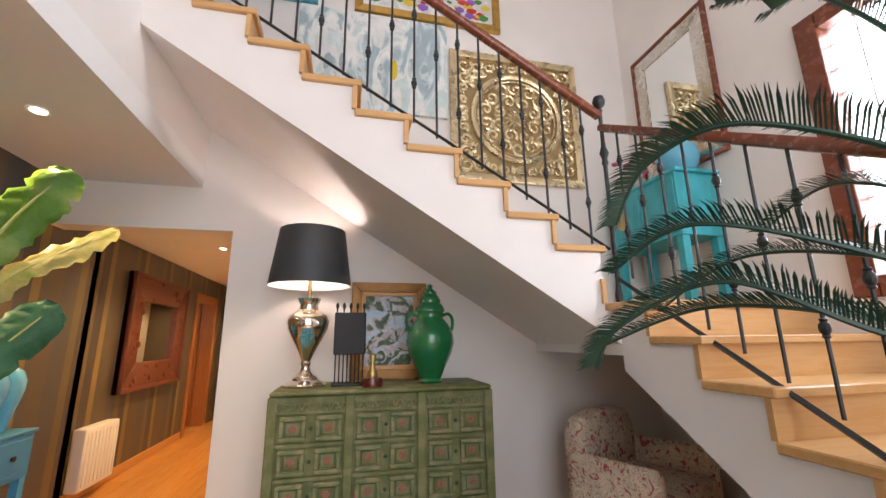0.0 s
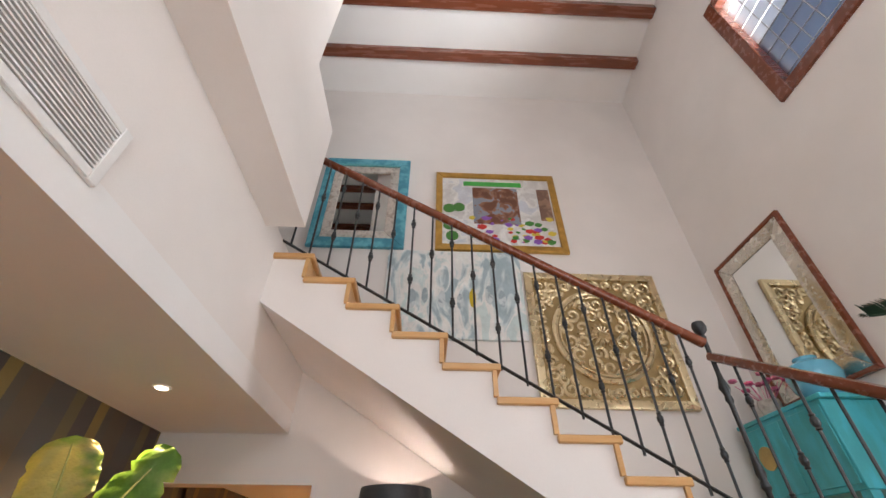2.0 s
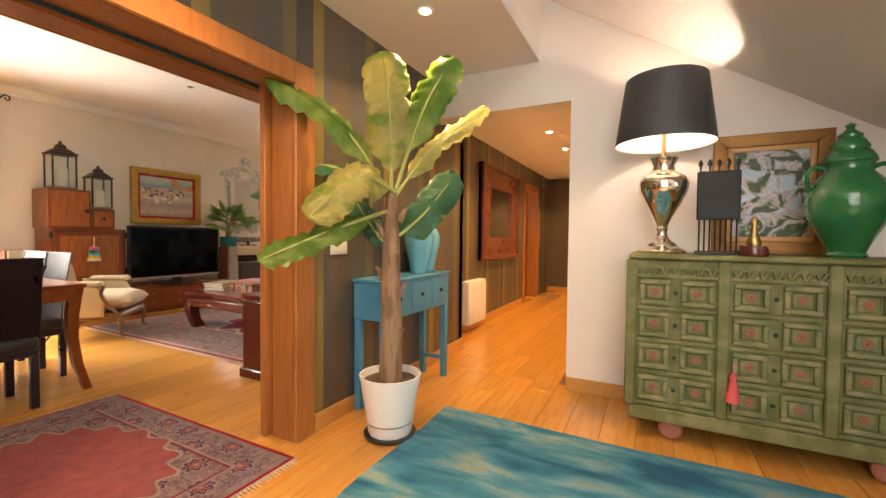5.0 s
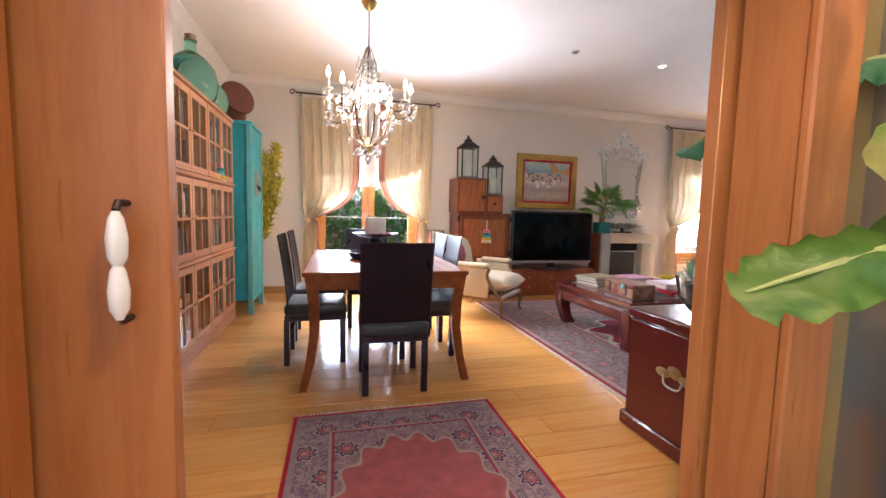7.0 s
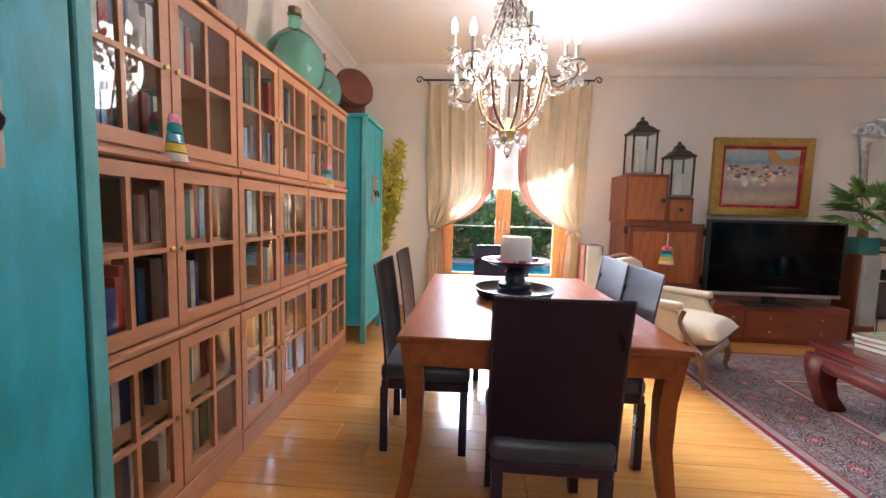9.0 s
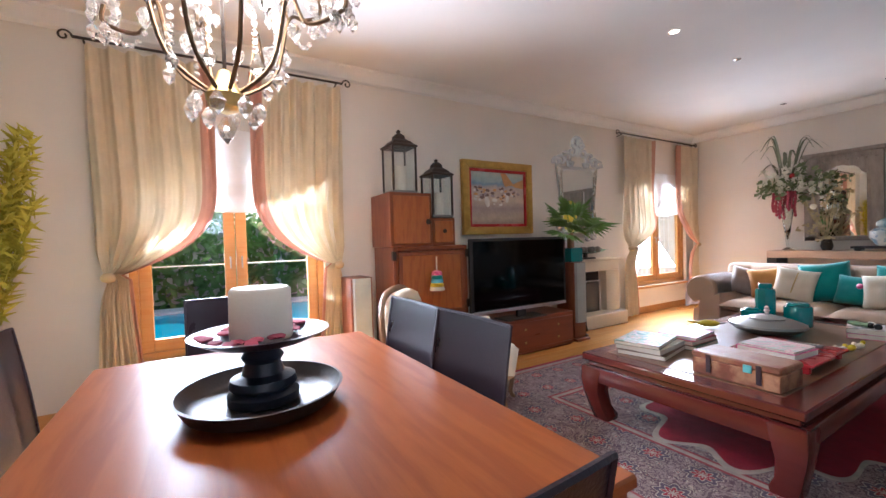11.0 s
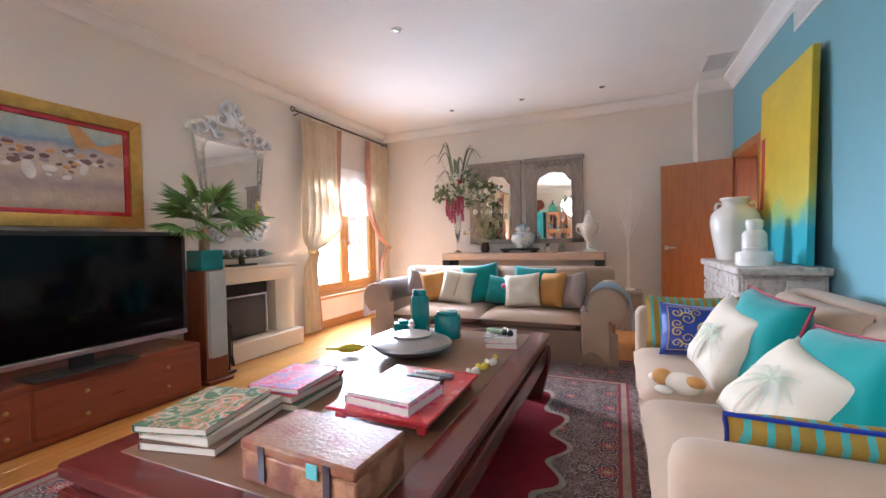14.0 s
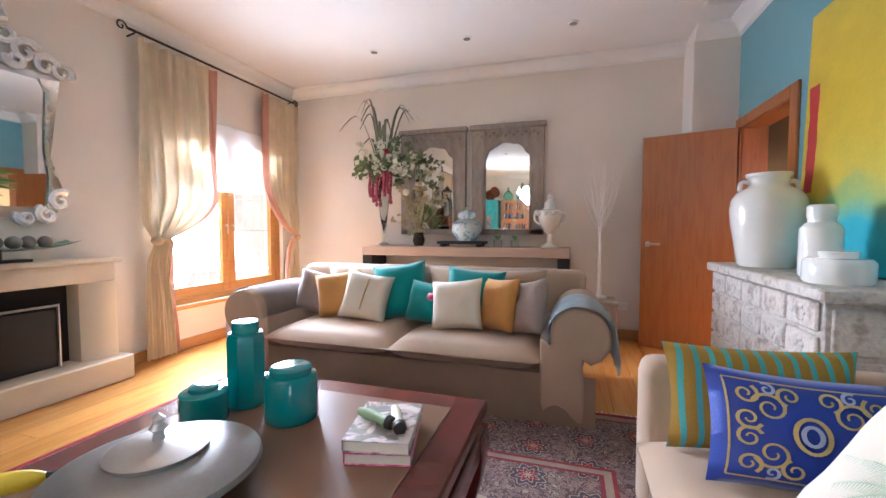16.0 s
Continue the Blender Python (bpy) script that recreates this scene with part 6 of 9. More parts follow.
def pompom(x, y, z, turn, label):
    t = thing("striped_tassel", x, y, z, turn, label, "tassel", "striped tassels")
    part("cord", bar([(0, 0, 0.30), (0, 0, 0.17)], 0.008, 6), IVORY, t)
    z0 = 0.17
    for k, col in enumerate((PINK, TEALFAB, BLUECER, YELLOW, IVORY)):
        part("tier", turned([(0.018, z0 - 0.036 * k), (0.046 + 0.005 * k, z0 - 0.012 - 0.036 * k), (0.052 + 0.005 * k, z0 - 0.042 - 0.036 * k), (0.0, z0 - 0.04 - 0.036 * k)], 14), col, t)


pompom(-6.34, 2.80, 0.80, 0, "bright striped tassel hanging on the step cabinet")


def lantern(x, y, z, w, h):
    L = thing("lantern", x, y, z, 0, "dark metal lantern with glass sides, domed roof and a cream candle", "lantern", "lanterns on the step cabinet")
    hw, body = w / 2, h * 0.70
    part("base", boxes(((-hw, -hw, 0), (hw, hw, 0.025)), bevel=0.004), PEWTER, L)
    for sx in (-1, 1):
        for sy in (-1, 1):
            part("post", boxes(((sx * hw * 0.93 - 0.008, sy * hw * 0.93 - 0.008, 0.025), (sx * hw * 0.93 + 0.008, sy * hw * 0.93 + 0.008, body))), DARKIRON, L)
    part("eave", boxes(((-hw - 0.01, -hw - 0.01, body), (hw + 0.01, hw + 0.01, body + 0.02)), bevel=0.004), DARKIRON, L)
    part("roof", turned([(hw * 1.42, body + 0.02), (hw * 1.2, body + 0.035), (hw * 0.95, body + 0.06), (hw * 0.55, body + 0.085), (hw * 0.50, body + 0.115), (hw * 0.30, body + 0.135), (hw * 0.12, body + 0.145), (hw * 0.20, body + 0.16), (0.0, h)], 4), DARKIRON, L, smooth=0, at=pose(0, 0, 0, 0, 0, 45))
    for k in range(4):
        p = part("pane", boxes(((-hw * 0.9, -0.002, 0.03), (hw * 0.9, 0.002, body - 0.005))), GLASS, L, at=pose(0, 0, 0, 0, 0, 90 * k) @ pose(0, -hw * 0.9, 0))
        p.visible_shadow = False
    part("candle", turned([(0.0, 0.025), (hw * 0.55, 0.025), (hw * 0.55, body * 0.6), (0.0, body * 0.59)], 16), CANDLEWAX, L, "cream candle")


lantern(-6.58, 2.56, 1.702, 0.25, 0.62)
lantern(-6.50, 2.92, 1.472, 0.23, 0.58)


def speaker(x, y, turn=0):
    s = thing("speaker", x, y, 0, turn, "tower loudspeaker with red wooden sides and a pale grey cloth front", "speaker", "tower speakers")
    part("plinth", boxes(((-0.17, -0.11, 0), (0.17, 0.11, 0.03)), bevel=0.003), TANSU, s)
    part("cabinet", boxes(((-0.16, -0.10, 0.03), (0.12, 0.10, 0.94)), bevel=0.006), TANSU, s)
    part("grille", slab([(0.115, -0.085), (0.15, -0.075), (0.165, 0.0), (0.15, 0.075), (0.115, 0.085)], "z", 0.22, 0.935), shader("grey_speaker_cloth", (0.36, 0.37, 0.34), 0.9, bump=0.3, grain=400), s, "pale grey cloth grille")


speaker(-6.50, 4.80)
speaker(-6.62, 2.12)

tv = thing("television", -6.36, 3.86, 0.392, 0, "large black flat screen television, switched off", "television")
part("bezel", boxes(((-0.03, -0.67, 0.09), (0.015, 0.67, 0.865)), bevel=0.006), BLACK, tv)
part("screen", boxes(((0.012, -0.635, 0.135), (0.018, 0.635, 0.835))), SCREEN, tv)
part("chin", boxes(((0.012, -0.66, 0.092), (0.02, 0.66, 0.125)), bevel=0.003), SILVER, tv)
part("foot", boxes(((-0.14, -0.28, 0.0), (0.10, 0.28, 0.015)), bevel=0.006), BLACK, tv)
part("neck", boxes(((-0.03, -0.06, 0.012), (0.0, 0.06, 0.1))), BLACK, tv)
ts = thing("tv_stand", -6.60, 3.88, 0, 0, "low dark red wooden television stand with drawers", "cabinet")
part("case", boxes(((-0.32, -0.72, 0.02), (0.29, 0.72, 0.39)), bevel=0.006), TVWOOD, ts)
part("plinth", boxes(((-0.31, -0.70, 0), (0.27, 0.70, 0.03))), TVWOOD, ts)
for y0, y1 in ((-0.70, -0.30), (-0.28, 0.70)):
    d = part("drawer", boxes(((0.29, y0, 0.06), (0.302, y1, 0.35)), bevel=0.004), TVWOOD, ts)
    for f in (0.25, 0.75):
        for z in (0.13, 0.27):
            part("knob", turned([(0.0, 0), (0.010, 0.0), (0.013, 0.01), (0.0, 0.018)], 8), BRASS, d, at=pose(0.302, y0 + (y1 - y0) * f, z, 0, 90))

def layered(name, stops, wobble=0.1, scale=7.0):
    """Brushwork in bands from bottom to top, the borders broken by noise."""
    m = shader(name, (0.5, 0.5, 0.5), 0.5, var=0.18, scale=14, bump=0.3, grain=60)

    def build(n, ln):
        tc, sep, no, add, ramp = n.new("ShaderNodeTexCoord"), n.new("ShaderNodeSeparateXYZ"), n.new("ShaderNodeTexNoise"), n.new("ShaderNodeMath"), n.new("ShaderNodeValToRGB")
        no.inputs["Scale"].default_value, no.inputs["Detail"].default_value, no.inputs["Distortion"].default_value = scale, 4, 1.0
        ln.new(tc.outputs["Object"], sep.inputs[0])
        ln.new(tc.outputs["Object"], no.inputs["Vector"])
        add.operation = "MULTIPLY_ADD"
        add.inputs[1].default_value = wobble
        ln.new(no.outputs["Fac"], add.inputs[0])
        ln.new(sep.outputs["Z"], add.inputs[2])
        ln.new(add.outputs[0], ramp.inputs[0])
        ramp_stops(ramp, stops)
        return ramp.outputs[0]
    return repaint(m, build)


BEACH = layered("beach_brushwork", [(0.14, (0.30, 0.22, 0.17)), (0.24, (0.50, 0.38, 0.29)), (0.36, (0.38, 0.29, 0.27)), (0.46, (0.58, 0.46, 0.36)), (0.60, (0.50, 0.40, 0.36)), (0.65, (0.20, 0.30, 0.42)), (0.69, (0.34, 0.44, 0.46)), (0.78, (0.46, 0.52, 0.44))], 0.09)
bp_ = framed("beach_painting", XW, 4.03, 1.305, 90, 1.06, 0.87, 0.09, 0.06, GOLD, BEACH, "beach scene painting in a wide gilt frame with red edge", "painting", inner=(0.035, REDLAC))
SHADE = shader("mauve_shadow_paint", (0.34, 0.27, 0.29), 0.5, var=0.3, scale=14, bump=0.3)
SAIL, DRESS, FIGURE = shader("orange_sail_paint", (0.58, 0.30, 0.11), 0.5, var=0.25, scale=12, bump=0.3), shader("white_dress_paint", (0.70, 0.66, 0.62), 0.5, var=0.2, scale=14, bump=0.3), shader("umber_figure_paint", (0.17, 0.10, 0.09), 0.5, var=0.4, scale=14, bump=0.3)
for outline in ([(0.04, 0.745), (0.12, 0.74), (0.25, 0.60), (0.10, 0.585)], [(0.20, 0.60), (0.40, 0.68), (0.40, 0.56), (0.28, 0.575)]):
    part("sail", slab(outline, "y", -0.030, -0.026), SAIL, bp_, smooth=0)
rngq = random.Random(41)
for x, z, h, mat in [(-0.17, 0.39, 0.085, DRESS), (0.14, 0.43, 0.06, DRESS), (-0.06, 0.41, 0.04, DRESS), (-0.17, 0.47, 0.03, FIGURE), (0.14, 0.49, 0.025, FIGURE)] + [(rngq.uniform(-0.36, 0.36), rngq.gauss(0.49, 0.05), rngq.uniform(0.012, 0.03), (FIGURE, DRESS, SAIL, FIGURE, SHADE)[k % 5]) for k in range(54)]:
    bm = bmesh.new()
    bmesh.ops.create_icosphere(bm, subdivisions=2, radius=h, matrix=Matrix.Translation((x, -0.027, z)) @ Matrix.Rotation(rngq.uniform(-0.4, 0.4), 4, "Y") @ Matrix.Diagonal((0.45 if h > 0.05 else 1.1, 0.03, 0.8 if h > 0.05 else 0.6, 1)))
    part("brush_figure", bm, mat, bp_)

# fireplace
fp = thing("fireplace", XW, 5.52, 0, 0, "cream limestone fireplace with a raised hearth and a dark firebox", "fireplace")
part("hearth", boxes(((0.0, -0.66, 0), (0.30, 0.60, 0.185)), bevel=0.01), STONE, fp)
for y0, y1 in ((-0.60, -0.38), (0.33, 0.55)):
    part("jamb", slab([(0.0, y0), (0.20, y0), (0.215, y0 + 0.02), (0.215, y1 - 0.09), (0.17, y1 - 0.02) if y0 < 0 else (0.215, y1 - 0.02), (0.15, y1)] if y0 < 0 else [(0.0, y0), (0.15, y0), (0.17, y0 + 0.02), (0.215, y0 + 0.09), (0.215, y1 - 0.02), (0.20, y1), (0.0, y1)], "z", 0.185, 0.76) if y0 > 0 else slab([(0.0, y0), (0.20, y0), (0.215, y0 + 0.02), (0.215, y1 - 0.09), (0.17, y1 - 0.02), (0.15, y1), (0.0, y1)], "z", 0.185, 0.76), STONE, fp)
part("lintel", boxes(((0.0, -0.60, 0.76), (0.20, 0.55, 0.90)), bevel=0.012, seg=2), STONE, fp)
part("mantel", boxes(((0.0, -0.64, 0.90), (0.235, 0.585, 0.935)), bevel=0.012, seg=2), STONE, fp)
part("firebox", boxes(((0.0, -0.38, 0.185), (0.02, 0.33, 0.76))), SOOT, fp)
part("fire_screen", boxes(((0.10, -0.30, 0.19), (0.115, 0.22, 0.60)), bevel=0.004), BLACK, fp)
part("screen_edge", bar([(0.12, 0.22, 0.19), (0.12, 0.22, 0.62), (0.12, -0.30, 0.62), (0.12, -0.30, 0.19)], 0.012, 6), SILVER, fp)
tools = thing("fire_tools", -6.52, 5.02, 0, 0, "dark iron fireside tools with a brush", "fire tools")
part("stand", turned([(0.0, 0), (0.06, 0), (0.06, 0.012), (0.008, 0.02), (0.008, 0.48), (0.0, 0.50)], 12), DARKIRON, tools)
for k, (dx, dy) in enumerate(((0.04, 0), (-0.03, 0.04), (-0.03, -0.04))):
    part("tool", bar([(dx, dy, 0.44), (dx * 1.1, dy * 1.1, 0.14), (dx * 1.15, dy * 1.15, 0.06)], [0.006, 0.006, 0.02], 6), DARKIRON, tools)

# venetian mirror
vm = thing("venetian_mirror", XW, 5.45, 1.20, 90, "venetian mirror with an engraved silver crest and scalloped sides", "mirror")
part("backing", slab([(-0.36, 0.03), (-0.42, 0.2), (-0.34, 0.45), (-0.38, 0.75), (-0.42, 1.02), (0.42, 1.02), (0.38, 0.75), (0.34, 0.45), (0.42, 0.2), (0.36, 0.03)], "y", -0.02, -0.002), SILVER, vm)
part("glass", slab([(-0.29, 0.10), (-0.31, 0.3), (-0.29, 0.5), (-0.31, 0.9), (-0.28, 0.97), (0.28, 0.97), (0.31, 0.9), (0.29, 0.5), (0.31, 0.3), (0.29, 0.10)], "y", -0.03, -0.021), MIRROR, vm)
for s in (-1, 1):
    part("side_strip", slab([(s * 0.30, 0.10), (s * 0.36, 0.06), (s * 0.41, 0.2), (s * 0.335, 0.45), (s * 0.375, 0.75), (s * 0.41, 1.0), (s * 0.29, 0.98), (s * 0.32, 0.9), (s * 0.30, 0.5), (s * 0.32, 0.3)], "y", -0.036, -0.021, 0.004), MIRROROLD, vm)
crest = bmesh.new()
CRESTGLASS = shader("engraved_mirror_crest", (0.84, 0.86, 0.88), 0.22, 0.45, var=0.2, scale=30, bump=0.3)


def scroll(bm, x, z, r, a0, sgn, th=0.022, y=-0.035):
    tube(bm, [(x + r * (1 - 0.78 * k / 13) * math.cos(a0 + sgn * k * 0.55), y, z + r * (1 - 0.78 * k / 13) * math.sin(a0 + sgn * k * 0.55)) for k in range(14)], [th * (1 - 0.5 * k / 13) for k in range(14)], 6)


for s in (-1, 1):
    for x, z, r, a0 in ((0.12, 1.22, 0.09, 1.5), (0.22, 1.13, 0.08, 0.6), (0.33, 1.08, 0.075, 0.2), (0.42, 1.06, 0.07, -0.4), (0.08, 1.33, 0.07, 2.0), (0.17, 1.07, 0.06, 3.0), (0.38, 0.15, 0.07, 1.0), (0.30, 0.05, 0.06, 2.0), (0.18, 0.03, 0.05, 2.5)):
        curl_ = bmesh.new()
        scroll(curl_, s * x, z, r, a0 if s > 0 else math.pi - a0, s, 0.027)
        part("crest_scroll", curl_, CRESTGLASS, vm)
bmesh.ops.create_icosphere(crest, subdivisions=2, radius=0.075, matrix=Matrix.Translation((0, -0.03, 1.22)) @ Matrix.Diagonal((1, 0.25, 1, 1)))
for k in range(9):
    a = math.pi * (0.1 + 0.8 * k / 8)
    bmesh.ops.create_icosphere(crest, subdivisions=1, radius=0.03, matrix=Matrix.Translation((0.11 * math.cos(a), -0.03, 1.32 + 0.10 * math.sin(a))) @ Matrix.Diagonal((1, 0.4, 1, 1)))
part("crest", crest, CRESTGLASS, vm, "engraved silver crest of scrolls")

gb = thing("glass_dish", -6.80, 5.42, 0.936, 0, "long green glass dish holding dark balls, on a black foot", "dish")
part("foot", boxes(((-0.04, -0.16, 0), (0.04, 0.16, 0.02)), ((-0.02, -0.02, 0.02), (0.02, 0.02, 0.07))), BLACK, gb)
part("dish", sheet(24, 6, lambda u, v: ((2 * v - 1) * 0.085, (2 * u - 1) * 0.42, 0.07 + 0.05 * abs(2 * u - 1) ** 3 + 0.02 * (2 * v - 1) ** 2), 0.008), GREENGLASS, gb)
for k in range(7):
    s = bmesh.new()
    bmesh.ops.create_uvsphere(s, u_segments=14, v_segments=10, radius=0.042, matrix=Matrix.Translation((0.01 * (-1) ** k, -0.25 + 0.083 * k, 0.128)))
    part("ball", s, PEWTER, gb)

fpalm = thing("fan_palm", -6.50, 4.80, 0.942, 0, "fan palm in a square teal pot on the speaker", "plant")
part("pot", slab([(-0.09, -0.10), (0.09, -0.10), (0.09, 0.10), (-0.09, 0.10)], "z", 0, 0.17, 0.006), TEALCER, fpalm, "square teal glazed pot")
part("stump", bar([(0, 0, 0.16), (0.0, 0.0, 0.30), (0.01, 0.0, 0.36)], [0.045, 0.04, 0.02], 10), STEM, fpalm)


def fan(base, tip, size, blades, seed, spread=3.6):
    bm = bmesh.new()
    base, tip = Vector(base), Vector(tip)
    way = (tip - base).normalized()
    tube(bm, [base, base.lerp(tip, 0.5) + Vector((0, 0, 0.02)), tip], [0.006, 0.005, 0.004], 5)
    side = way.cross(Vector((0.3, 0.1, 1))).normalized()
    nor = side.cross(way)
    rng = random.Random(seed)
    for k in range(blades):
        a = spread * (k / (blades - 1) - 0.5)
        d = (way * math.cos(a) + side * math.sin(a)).normalized()
        w = nor.cross(d) * size * 0.042
        L = size * rng.uniform(0.85, 1.1) * (1 - 0.25 * abs(a) / spread)
        q = nor * 0.012 * (-1) ** k
        p1, p2 = tip + d * L * 0.55, tip + d * L - nor * 0.06 * size - Vector((0, 0, 0.10 * size))
        v = [bm.verts.new(x) for x in (tip - w * 0.2, tip + w * 0.2, p1 + w + q, p1 - w - q, p2)]
        bm.faces.new([v[0], v[1], v[2], v[3]])
        bm.faces.new([v[3], v[2], v[4]])
    return bm


for k, (tip, size) in enumerate((((0.10, -0.16, 0.42), 0.30), ((0.16, 0.14, 0.40), 0.32), ((-0.10, -0.06, 0.52), 0.27), ((0.10, 0.05, 0.55), 0.26), ((0.02, 0.22, 0.44), 0.32), ((0.12, -0.24, 0.34), 0.24), ((0.04, -0.10, 0.60), 0.22), ((-0.04, 0.14, 0.58), 0.24))):
    part("fan_leaf", fan((0, 0, 0.34), tip, size * 1.1, 34, k), PALMLEAF, fpalm, smooth=0)

# ---- dining end ----
dt = thing("dining_table", -4.33, 1.07, 0, 0, "long polished cherry wood dining table with sabre legs", "table")
part("tabletop", boxes(((-0.80, -0.55, 0.75), (0.80, 0.55, 0.78)), bevel=0.006), CHERRY, dt)
for a, b in (((-0.76, -0.53, 0.66), (0.76, -0.505, 0.75)), ((-0.76, 0.505, 0.66), (0.76, 0.53, 0.75)), ((-0.785, -0.505, 0.66), (-0.76, 0.505, 0.75)), ((0.76, -0.505, 0.66), (0.785, 0.505, 0.75))):
    part("apron", boxes((a, b), bevel=0.003), CHERRY, dt)
for sx in (-1, 1):
    for sy in (-1, 1):
        x, y = sx * 0.75, sy * 0.50
        leg = bmesh.new()
        ring = []
        for t in (0, 0.25, 0.5, 0.75, 1):
            h = 0.036 - 0.012 * (1 - t)
            off = 0.05 * (1 - t) ** 2 - 0.035 * math.sin(math.pi * (1 - t))
            ring.append([leg.verts.new((x + sx * off * 0.4 + q[0] * h, y + sy * off + q[1] * h, 0.75 * t)) for q in ((-1, -1), (1, -1), (1, 1), (-1, 1))])
        for p, q in zip(ring, ring[1:]):
            for k in range(4):
                leg.faces.new([p[k], p[(k + 1) % 4], q[(k + 1) % 4], q[k]])
        leg.faces.new(ring[0][::-1])
        leg.faces.new(ring[-1])
        part("leg", leg, CHERRY, dt)


def dining_chair(x, y, turn):
    """Faces local -y; the back stands at local +y."""
    c = thing("dining_chair", x, y, 0, turn, "high-backed dining chair covered in dark brown leather", "chair", "dining chairs")
    part("seat", boxes(((-0.22, -0.24, 0.38), (0.22, 0.22, 0.47)), bevel=0.03, seg=3), LEATHERSEAT, c, "grey leather seat pad")
    part("seat_frame", boxes(((-0.215, -0.235, 0.34), (0.215, 0.215, 0.39)), bevel=0.008), LEATHER, c)

    def at(u, v):
        return ((2 * u - 1) * 0.225, 0.185 + 0.07 * v ** 1.6 + 0.012 * math.cos(math.pi * (2 * u - 1) * 0.5), 0.36 + 0.62 * v)
    bk = sheet(10, 10, at, 0.05)
    part("backrest", bk, LEATHER, c, smooth=50)
    part("piping", bar([at(0, v / 10) for v in range(11)] + [at(u / 10, 1) for u in range(11)] + [at(1, 1 - v / 10) for v in range(11)], 0.006, 5), LEATHER, c)
    for sx in (-1, 1):
        for y0 in (-0.21, 0.20):
            part("leg", slab([(sx * 0.19 - 0.02, y0 - 0.02), (sx * 0.19 + 0.02, y0 - 0.02), (sx * 0.19 + 0.02, y0 + 0.02), (sx * 0.19 - 0.02, y0 + 0.02)], "z", 0, 0.35, 0.003), LEATHER, c)
    return c


first = dining_chair(-3.62, 1.10, -90)
first.matrix_basis = pose(-3.62, 1.10, 0, 0, 0, -90)
for x, y, a in ((-4.24, 0.57, 180), (-4.85, 0.57, 180), (-4.225, 1.45, 0), (-4.665, 1.45, 0), (-5.22, 1.05, 90)):
    copy_thing(first, pose(x, y, 0, 0, 0, a))

tray = thing("oval_tray", -4.36, 1.045, 0.781, 0, "dark oval metal tray on the dining table", "tray")
part("dish", turned([(0.0, 0.0), (0.24, 0.0), (0.285, 0.012), (0.315, 0.05), (0.322, 0.055), (0.31, 0.056), (0.28, 0.02), (0.24, 0.008), (0.0, 0.007)], 40, squash=0.92), shader("dark_brown_metal", (0.07, 0.055, 0.05), 0.4, 0.5, var=0.25, scale=12, bump=0.1), tray)
tray.matrix_basis = tray.matrix_basis @ Matrix.Diagonal((0.78, 0.78, 1, 1))
ped = thing("pedestal_bowl", -4.37, 1.05, 0.79, 0, "dark wooden pedestal bowl holding a thick ivory candle and petals", "bowl")
part("pedestal", turned([(0.0, 0.0), (0.10, 0.0), (0.10, 0.03), (0.085, 0.045), (0.095, 0.06), (0.09, 0.085), (0.06, 0.10), (0.05, 0.14), (0.06, 0.16), (0.045, 0.19), (0.05, 0.20), (0.0, 0.20)], 28), shader("blue_black_wood", (0.015, 0.02, 0.035), 0.35, var=0.3, bump=0.1), ped)
part("bowl", turned([(0.05, 0.195), (0.14, 0.215), (0.19, 0.245), (0.195, 0.25), (0.18, 0.25), (0.13, 0.228), (0.0, 0.215)], 32), LEATHER, ped)
part("candle", turned([(0.0, 0.22), (0.085, 0.22), (0.088, 0.24), (0.086, 0.40), (0.078, 0.41), (0.0, 0.405)], 28), CANDLEWAX, ped, "thick ivory candle")
pet = bmesh.new()
random.seed(2)
for k in range(30):
    a, r = random.uniform(0, 6.28), random.uniform(0.09, 0.165)
    bmesh.ops.create_icosphere(pet, subdivisions=1, radius=0.022, matrix=Matrix.Translation((r * math.cos(a), r * math.sin(a), 0.245)) @ Matrix.Diagonal((1.4, 1, 0.4, 1)))
part("petals", pet, PINKROSE, ped, "dried crimson petals")
ped.scale = (1, 1, 0.82)

# chandelier
BRONZE = shader("aged_bronze", (0.16, 0.10, 0.055), 0.4, 0.8, var=0.25, scale=20, bump=0.1)
ch = thing("chandelier", -4.55, 0.99, 1.60, 0, "crystal chandelier with eight candle bulbs, lit, on an iron frame", "chandelier")
part("stem", bar([(0, 0, 0.12), (0, 0, 1.35)], 0.006, 6), DARKIRON, ch)
part("hub", turned([(0.0, 0.08), (0.05, 0.10), (0.06, 0.14), (0.035, 0.18), (0.02, 0.22), (0.0, 0.22)], 16), BRASS, ch)
part("canopy", turned([(0.0, 1.35), (0.07, 1.35), (0.05, 1.31), (0.015, 1.28), (0.0, 1.28)], 18), BRASS, ch)
drop_me = bmesh.new()
lathe(drop_me, [(0.0, -0.055), (0.016, -0.035), (0.02, -0.02), (0.008, 0.0), (0.0, 0.004)], 6)
drop_mesh = bpy.data.meshes.new("crystal_drop")
drop_me.to_mesh(drop_mesh)
drop_me.free()
drop_mesh.materials.append(CRYSTAL)
bead_me = bmesh.new()
bmesh.ops.create_icosphere(bead_me, subdivisions=1, radius=0.010)
bead_mesh = bpy.data.meshes.new("crystal_bead")
bead_me.to_mesh(bead_mesh)
bead_me.free()
bead_mesh.materials.append(CRYSTAL)


def crystal(x, y, z, parent, size=1.0, mesh=None):
    o = new("crystal_drop" if mesh is None else "crystal_bead", mesh or drop_mesh)
    o.parent = parent
    o.matrix_basis = Matrix.Translation((x, y, z)) @ Matrix.Diagonal((size, size, size, 1))


